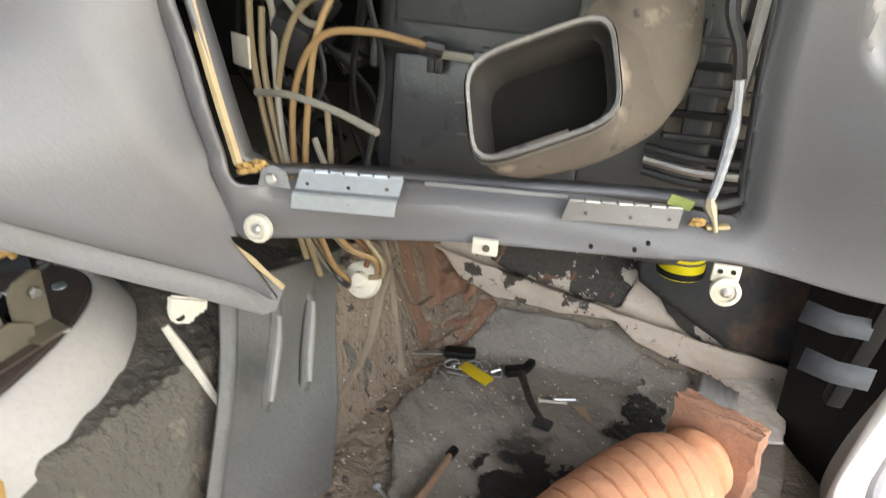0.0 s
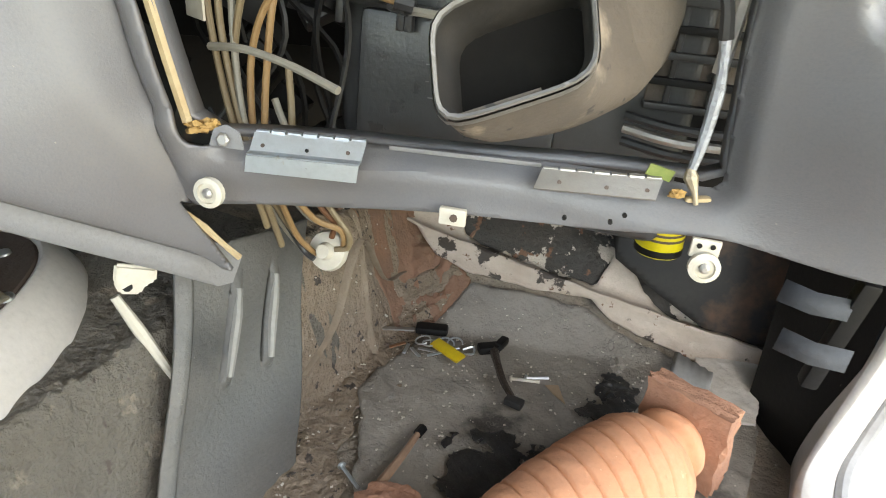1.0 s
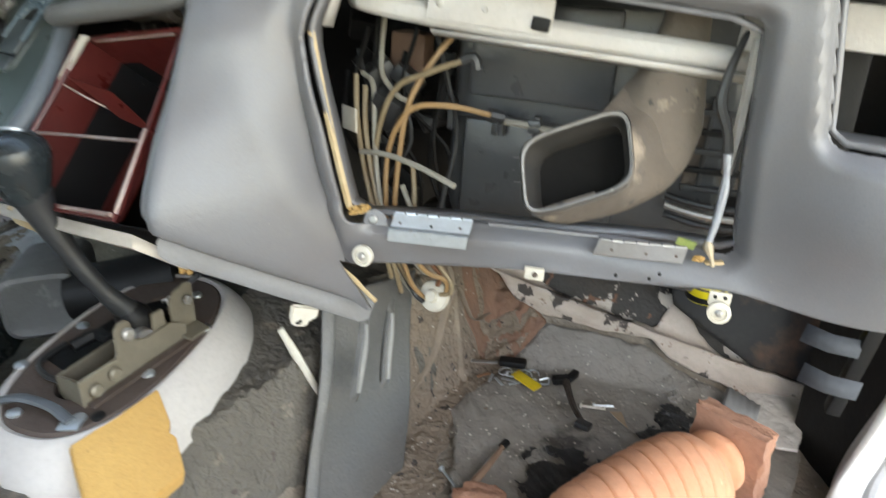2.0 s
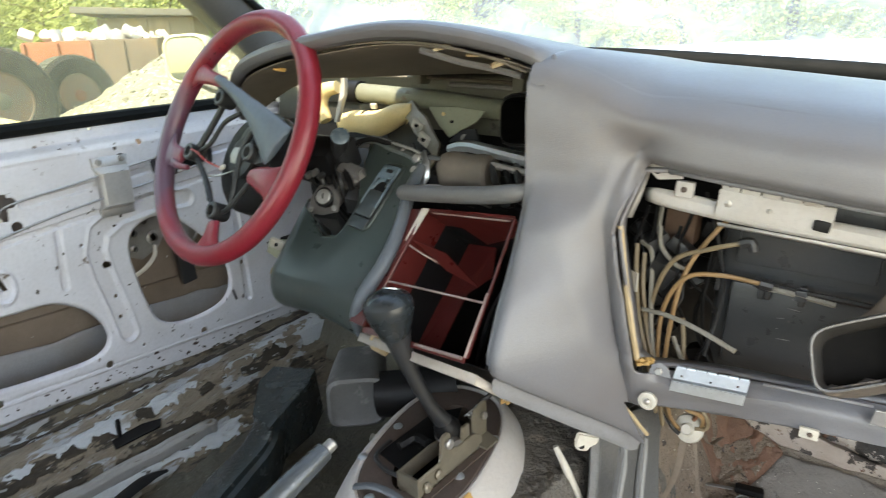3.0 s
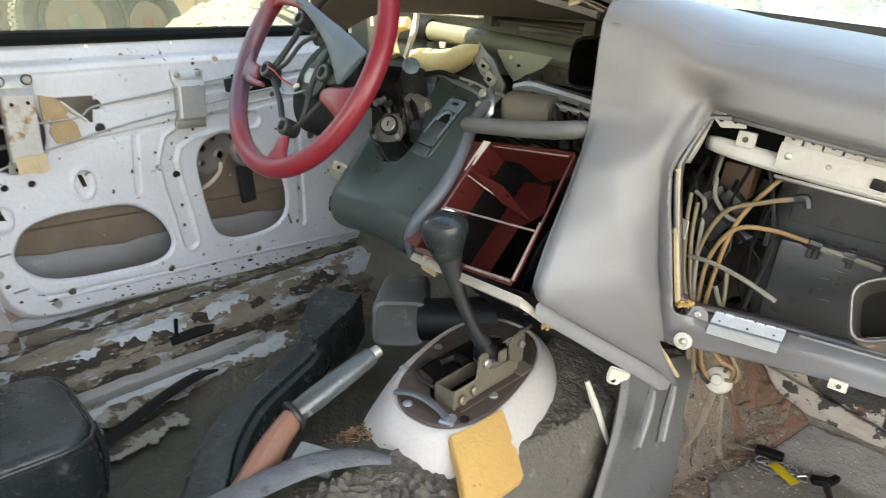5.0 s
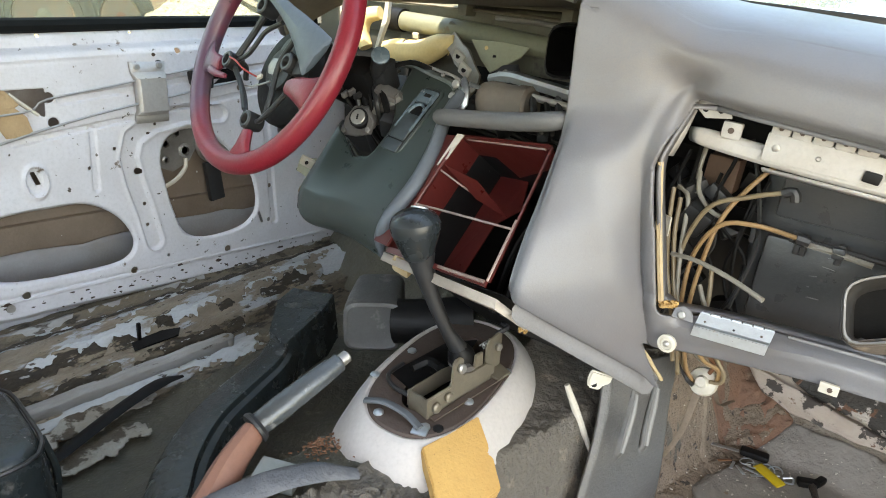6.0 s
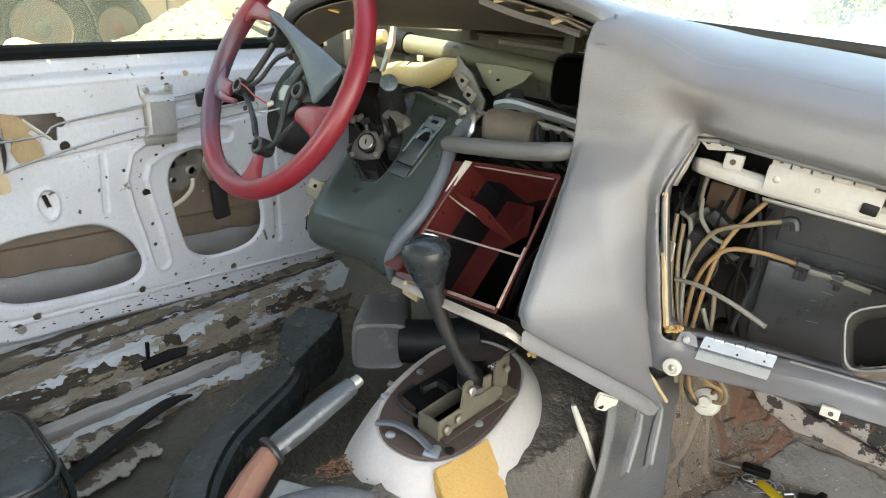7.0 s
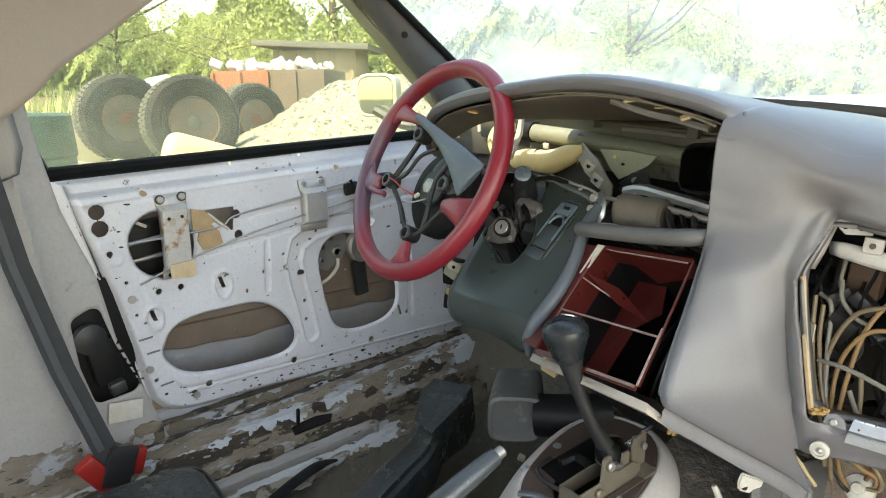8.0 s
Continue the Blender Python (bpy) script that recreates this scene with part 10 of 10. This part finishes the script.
def woods(u, v):
    """A far wooded slope: u bearing in degrees, v height from 0 to 1."""
    a = np.radians(u)
    top = 7.5 + 1.6 * np.sin(u * 0.23) + 1.0 * np.sin(u * 0.61 + 1) + 0.6 * np.sin(u * 1.7) + 0.35 * np.sin(u * 4.1)
    z = v * top
    d = 46 + 7.0 * v + 1.4 * np.sin(u * 1.9 + z * 1.3) * np.cos(z * 1.7 + u * 0.7) + 0.8 * np.sin(u * 5.3 + z * 3.1) + 0.5 * np.cos(u * 9 - z * 5.0)
    return -d * np.sin(a), d * np.cos(a), z - 0.4


tagged(part_mesh("far_woods", sheet(woods, -60, 118, 420, 0.0, 1.0, 40, lambda u, v: 0 * u + 1.0), mat("hazy_woods", (0.30, 0.35, 0.11), 0.9, second=(0.16, 0.22, 0.065), scale=0.7, amount=1.0, bump=1.0, grain=5, third=(0.42, 0.44, 0.18), t_scale=1.3, t_cut=0.58, t_soft=0.1, deep=0.4)), "hazy green wooded slope behind the yard", "woods", kind="stuff")


def truck_wheel(x, y, z, d, yaw, seed):
    """A big worn tyre on its rim, standing on edge."""
    w = thing("truck_wheel", "worn truck tyre on a rusty rim standing in the yard", "wheel", (x, y, z - d / 2), group="truck wheels")
    ax = (math.cos(radians(yaw)), math.sin(radians(yaw)), 0.04)
    R_ = d / 2
    part("tyre", lathe([(R_ * 0.54, -0.12), (R_ * 0.60, -0.15), (R_ * 0.78, -0.165), (R_ * 0.92, -0.15), (R_ * 0.98, -0.12), (R_ * 0.985, -0.05), (R_ * 0.985, 0.05), (R_ * 0.98, 0.12), (R_ * 0.92, 0.15), (R_ * 0.90, 0.156), (R_ * 0.88, 0.153), (R_ * 0.78, 0.165), (R_ * 0.70, 0.162), (R_ * 0.685, 0.156), (R_ * 0.67, 0.160), (R_ * 0.60, 0.15), (R_ * 0.54, 0.12), (R_ * 0.53, 0.0)], (x, y, z), ax, 48), TYRE, w)
    q = Vector((0, 0, 1)).rotation_difference(Vector(ax).normalized())
    tread = bmesh.new()
    for k in range(56):
        a = 2 * math.pi * k / 56
        for side in (-1, 1):
            o = q @ Vector((R_ * 0.99 * math.cos(a + 0.03 * side), R_ * 0.99 * math.sin(a + 0.03 * side), 0.062 * side))
            m_ = Matrix.Translation(Vector((x, y, z)) + o) @ q.to_matrix().to_4x4() @ Matrix.Rotation(a, 4, "Z") @ Matrix.Diagonal((0.022 * R_ / 0.5, 0.040 * R_ / 0.5, 0.112, 1))
            bmesh.ops.create_cube(tread, size=1.0, matrix=m_)
    part("tread", tread, TREAD, w, "tread blocks coloured pale for the sun on them", smooth=False)
    rim = part("rim", lathe([(R_ * 0.55, 0.125), (R_ * 0.535, 0.135), (R_ * 0.515, 0.125), (R_ * 0.49, 0.05), (R_ * 0.44, 0.015), (R_ * 0.28, 0.0), (R_ * 0.25, 0.05), (R_ * 0.22, 0.075), (R_ * 0.1, 0.085)], (x, y, z), ax, 32), mat("grey_rust_rim", (0.10, 0.085, 0.07), 0.6, second=(0.20, 0.09, 0.045), scale=5, amount=0.9, bump=0.4) if seed == 1 else bpy.data.materials["grey_rust_rim"], w, "dusty rusted rim")
    for k in range(8):
        o = q @ Vector((R_ * 0.34 * math.cos(k * 0.785), R_ * 0.34 * math.sin(k * 0.785), 0.008))
        part("nut", bolt(Vector((x, y, z)) + o, ax, 0.026, 0.045), RUST_RED, rim)
    for k in range(6):
        a = k * 1.047 + seed
        c_ = [q @ Vector((R_ * 0.40 * math.cos(a + d_) * s_, R_ * 0.40 * math.sin(a + d_) * s_, 0.013)) + Vector((x, y, z)) for d_, s_ in ((-0.2, 0.94), (0.2, 0.94), (0.2, 1.12), (-0.2, 1.12))]
        part("hand_hole", plate(c_, 0.004), BLACK, rim)
    part("hub", lathe([(R_ * 0.17, 0.05), (R_ * 0.17, 0.12), (R_ * 0.12, 0.135)], (x, y, z), ax, 20), TREAD if seed == 3 else RUST_RED, rim)


def aim_at(az, dist, z):
    """A place seen from the cabin at a bearing to the left of straight ahead."""
    return 0.395 - dist * math.sin(radians(az)), -0.698 + dist * math.cos(radians(az)), z


for az, dd, dia, yaw, sd in ((72.4, 8.6, 1.00, 2, 1), (67.4, 7.9, 1.04, -4, 3), (62.6, 9.2, 0.94, 4, 5)):
    x, y, z = aim_at(az, dd, 0)
    truck_wheel(x, y, float(terrain(np.array([x]), np.array([y]))[0]) + dia / 2 - 0.02, dia, yaw, sd)


def mound(u, v):
    x0, y0, _ = aim_at(50.5, 9.0, 0)
    d = np.hypot((u - x0) / 2.0, (v - y0) / 2.0)
    h = 1.22 * np.exp(-(d**2)) + 0.16 * ragged(u, v, 0.9, 2.0) + 0.07 * ragged(u, v, 4.0, 5.0)
    return u, v, terrain(u, v) - 0.12 + h


x0, y0, _ = aim_at(50.5, 9.0, 0)
tagged(part_mesh("gravel_mound", sheet(mound, x0 - 5, x0 + 5, 130, y0 - 4, y0 + 4, 110, lambda u, v: 0 * u + 1.0), GRAVEL), "pale gravel heap in the yard", "gravel heap", kind="stuff")
stones = bmesh.new()
for i in range(900):
    u, v = x0 + crawl.gauss(0, 1.8), y0 + crawl.gauss(0, 1.3)
    X_, Y_, Z_ = mound(np.array([u]), np.array([v]))
    s = crawl.uniform(0.015, 0.06)
    box((u, v, float(Z_[0])), (s, s * 0.8, s * 0.6), (crawl.uniform(0, 90), crawl.uniform(0, 90), crawl.uniform(0, 90)), 0, bm=stones)
tagged(part("heap_stones", stones, GRAVEL), "loose stones on the gravel heap", "stones", kind="stuff")
x, y, z = aim_at(60.0, 12.4, 0.95)
ct = thing("scrap_skip", "rusty red steel skip heaped with white rubble", "skip", (x, y, 0.2))
SKZ = float(terrain(np.array([x]), np.array([y]))[0])
SKA = radians(38)
for dx_, mt, lb in ((-0.52, CONTAINER, "rust-red skip panel"), (0.52, mat("dull_brown_skip", (0.13, 0.095, 0.07), 0.8, second=(0.08, 0.06, 0.045), scale=2), "dull brown skip panel")):
    part("skip_wall", box((x + dx_ * math.cos(SKA), y + dx_ * math.sin(SKA), (SKZ + 1.24) / 2), (1.04, 1.2, 1.24 - SKZ), (0, 0, 38), 0.03), mt, ct, lb)
for i in range(5):
    t_ = (i - 2) * 0.5
    part("wall_rib", box((x + t_ * math.cos(SKA) + 0.61 * math.sin(SKA), y + t_ * math.sin(SKA) - 0.61 * math.cos(SKA), (SKZ + 1.22) / 2), (0.06, 0.06, 1.20 - SKZ), (0, 0, 38), 0.01), CONTAINER if i < 3 else bpy.data.materials["dull_brown_skip"], ct)
rub = bmesh.new()
for i in range(60):
    s = crawl.uniform(0.06, 0.22)
    a = crawl.uniform(-0.95, 0.95)
    box((x + a * math.cos(SKA), y + a * math.sin(SKA) + crawl.uniform(-0.4, 0.4), 1.26 + crawl.uniform(0, 0.12)), (s, s * 0.7, s * 0.5), (crawl.uniform(0, 90), crawl.uniform(0, 90), crawl.uniform(0, 90)), 0.01, bm=rub)
tagged(part("rubble", rub, WHITE), "white rubble heaped on the skip", "rubble", kind="stuff")
x, y, z = aim_at(67.5, 5.2, 0.25)
tagged(part("cream_panel", box((x, y, 0.02), (0.62, 0.34, 0.86), (-12, 18, 70), 0.12, 5), CREAM), "cream plastic panel standing beside the wheels", "panel")
x, y, z = aim_at(78.5, 5.5, 0.5)
tagged(part("green_barrel", lathe([(0.24, -0.60), (0.26, -0.58), (0.25, -0.2), (0.265, -0.18), (0.25, 0.1), (0.265, 0.12), (0.25, 0.4), (0.2, 0.42)], (x, y, 0.24), (0, 0, 1), 20), mat("dark_green_drum", (0.03, 0.07, 0.055), 0.5)), "dark green drum in the yard", "drum")
x, y, z = aim_at(68.5, 10.5, 1.0)
tagged(part("white_sack", box((x, y, 0.86), (0.7, 0.5, 0.3), (10, 20, 30), 0.1, 4), WHITE), "white sack lying behind the wheels", "sack")
x, y, z = aim_at(56.5, 20.0, 0)
SHZ = float(terrain(np.array([x]), np.array([y]))[0])
shed = thing("yard_shed", "low grey-brown shed with a flat roof behind the skip", "shed", (x, y, SHZ))
part("shed_wall", box((x, y, (SHZ + 2.1) / 2), (2.4, 1.6, 2.1 - SHZ), (0, 0, 40), 0.02), mat("weathered_boards", (0.26, 0.21, 0.14), 0.9, second=(0.16, 0.13, 0.09), scale=3, bump=0.5, stretch=(3, 3, 0.4)), shed)
part("shed_roof", box((x, y, 2.22), (3.3, 2.4, 0.16), (0, 3, 40), 0.02), mat("dull_felt_roof", (0.15, 0.14, 0.12), 0.9, second=(0.10, 0.09, 0.08), scale=2), shed, "flat felt roof")
for i in range(5):
    t_ = (i - 2) * 0.55
    part("wall_board", box((x + t_ * math.cos(radians(40)) + 0.82 * math.sin(radians(40)), y + t_ * math.sin(radians(40)) - 0.82 * math.cos(radians(40)), (SHZ + 2.1) / 2), (0.10, 0.05, 2.0 - SHZ), (0, 0, 40), 0.01), bpy.data.materials["weathered_boards"], shed)
grass = bpy.data.meshes.new("grass")
g = np.random.default_rng(5)
n = 9000
az, dd = np.radians(g.uniform(30, 95, n)), g.uniform(11, 26, n)
gx_, gy_ = 0.395 - dd * np.sin(az), -0.698 + dd * np.cos(az)
keepg = np.sin(gx_ * 0.7) + np.cos(gy_ * 0.9) > -0.3
gx_, gy_ = gx_[keepg], gy_[keepg]
gz_ = terrain(gx_, gy_)
th = g.uniform(0, 6.28, len(gx_))
hh = g.uniform(0.12, 0.45, len(gx_))
b_ = np.stack([gx_, gy_, gz_], -1)
o_ = np.stack([np.cos(th), np.sin(th), 0 * th], -1) * 0.03
tip = b_ + np.stack([np.cos(th + 1) * 0.1, np.sin(th + 1) * 0.1, hh], -1)
grass.from_pydata(np.stack([b_ - o_, b_ + o_, tip], 1).reshape(-1, 3).tolist(), [], np.arange(3 * len(gx_)).reshape(-1, 3).tolist())
tagged(part_mesh("grass", grass, LEAF_LIGHT, smooth=False), "tall yellow-green grass in the yard", "grass", kind="stuff")
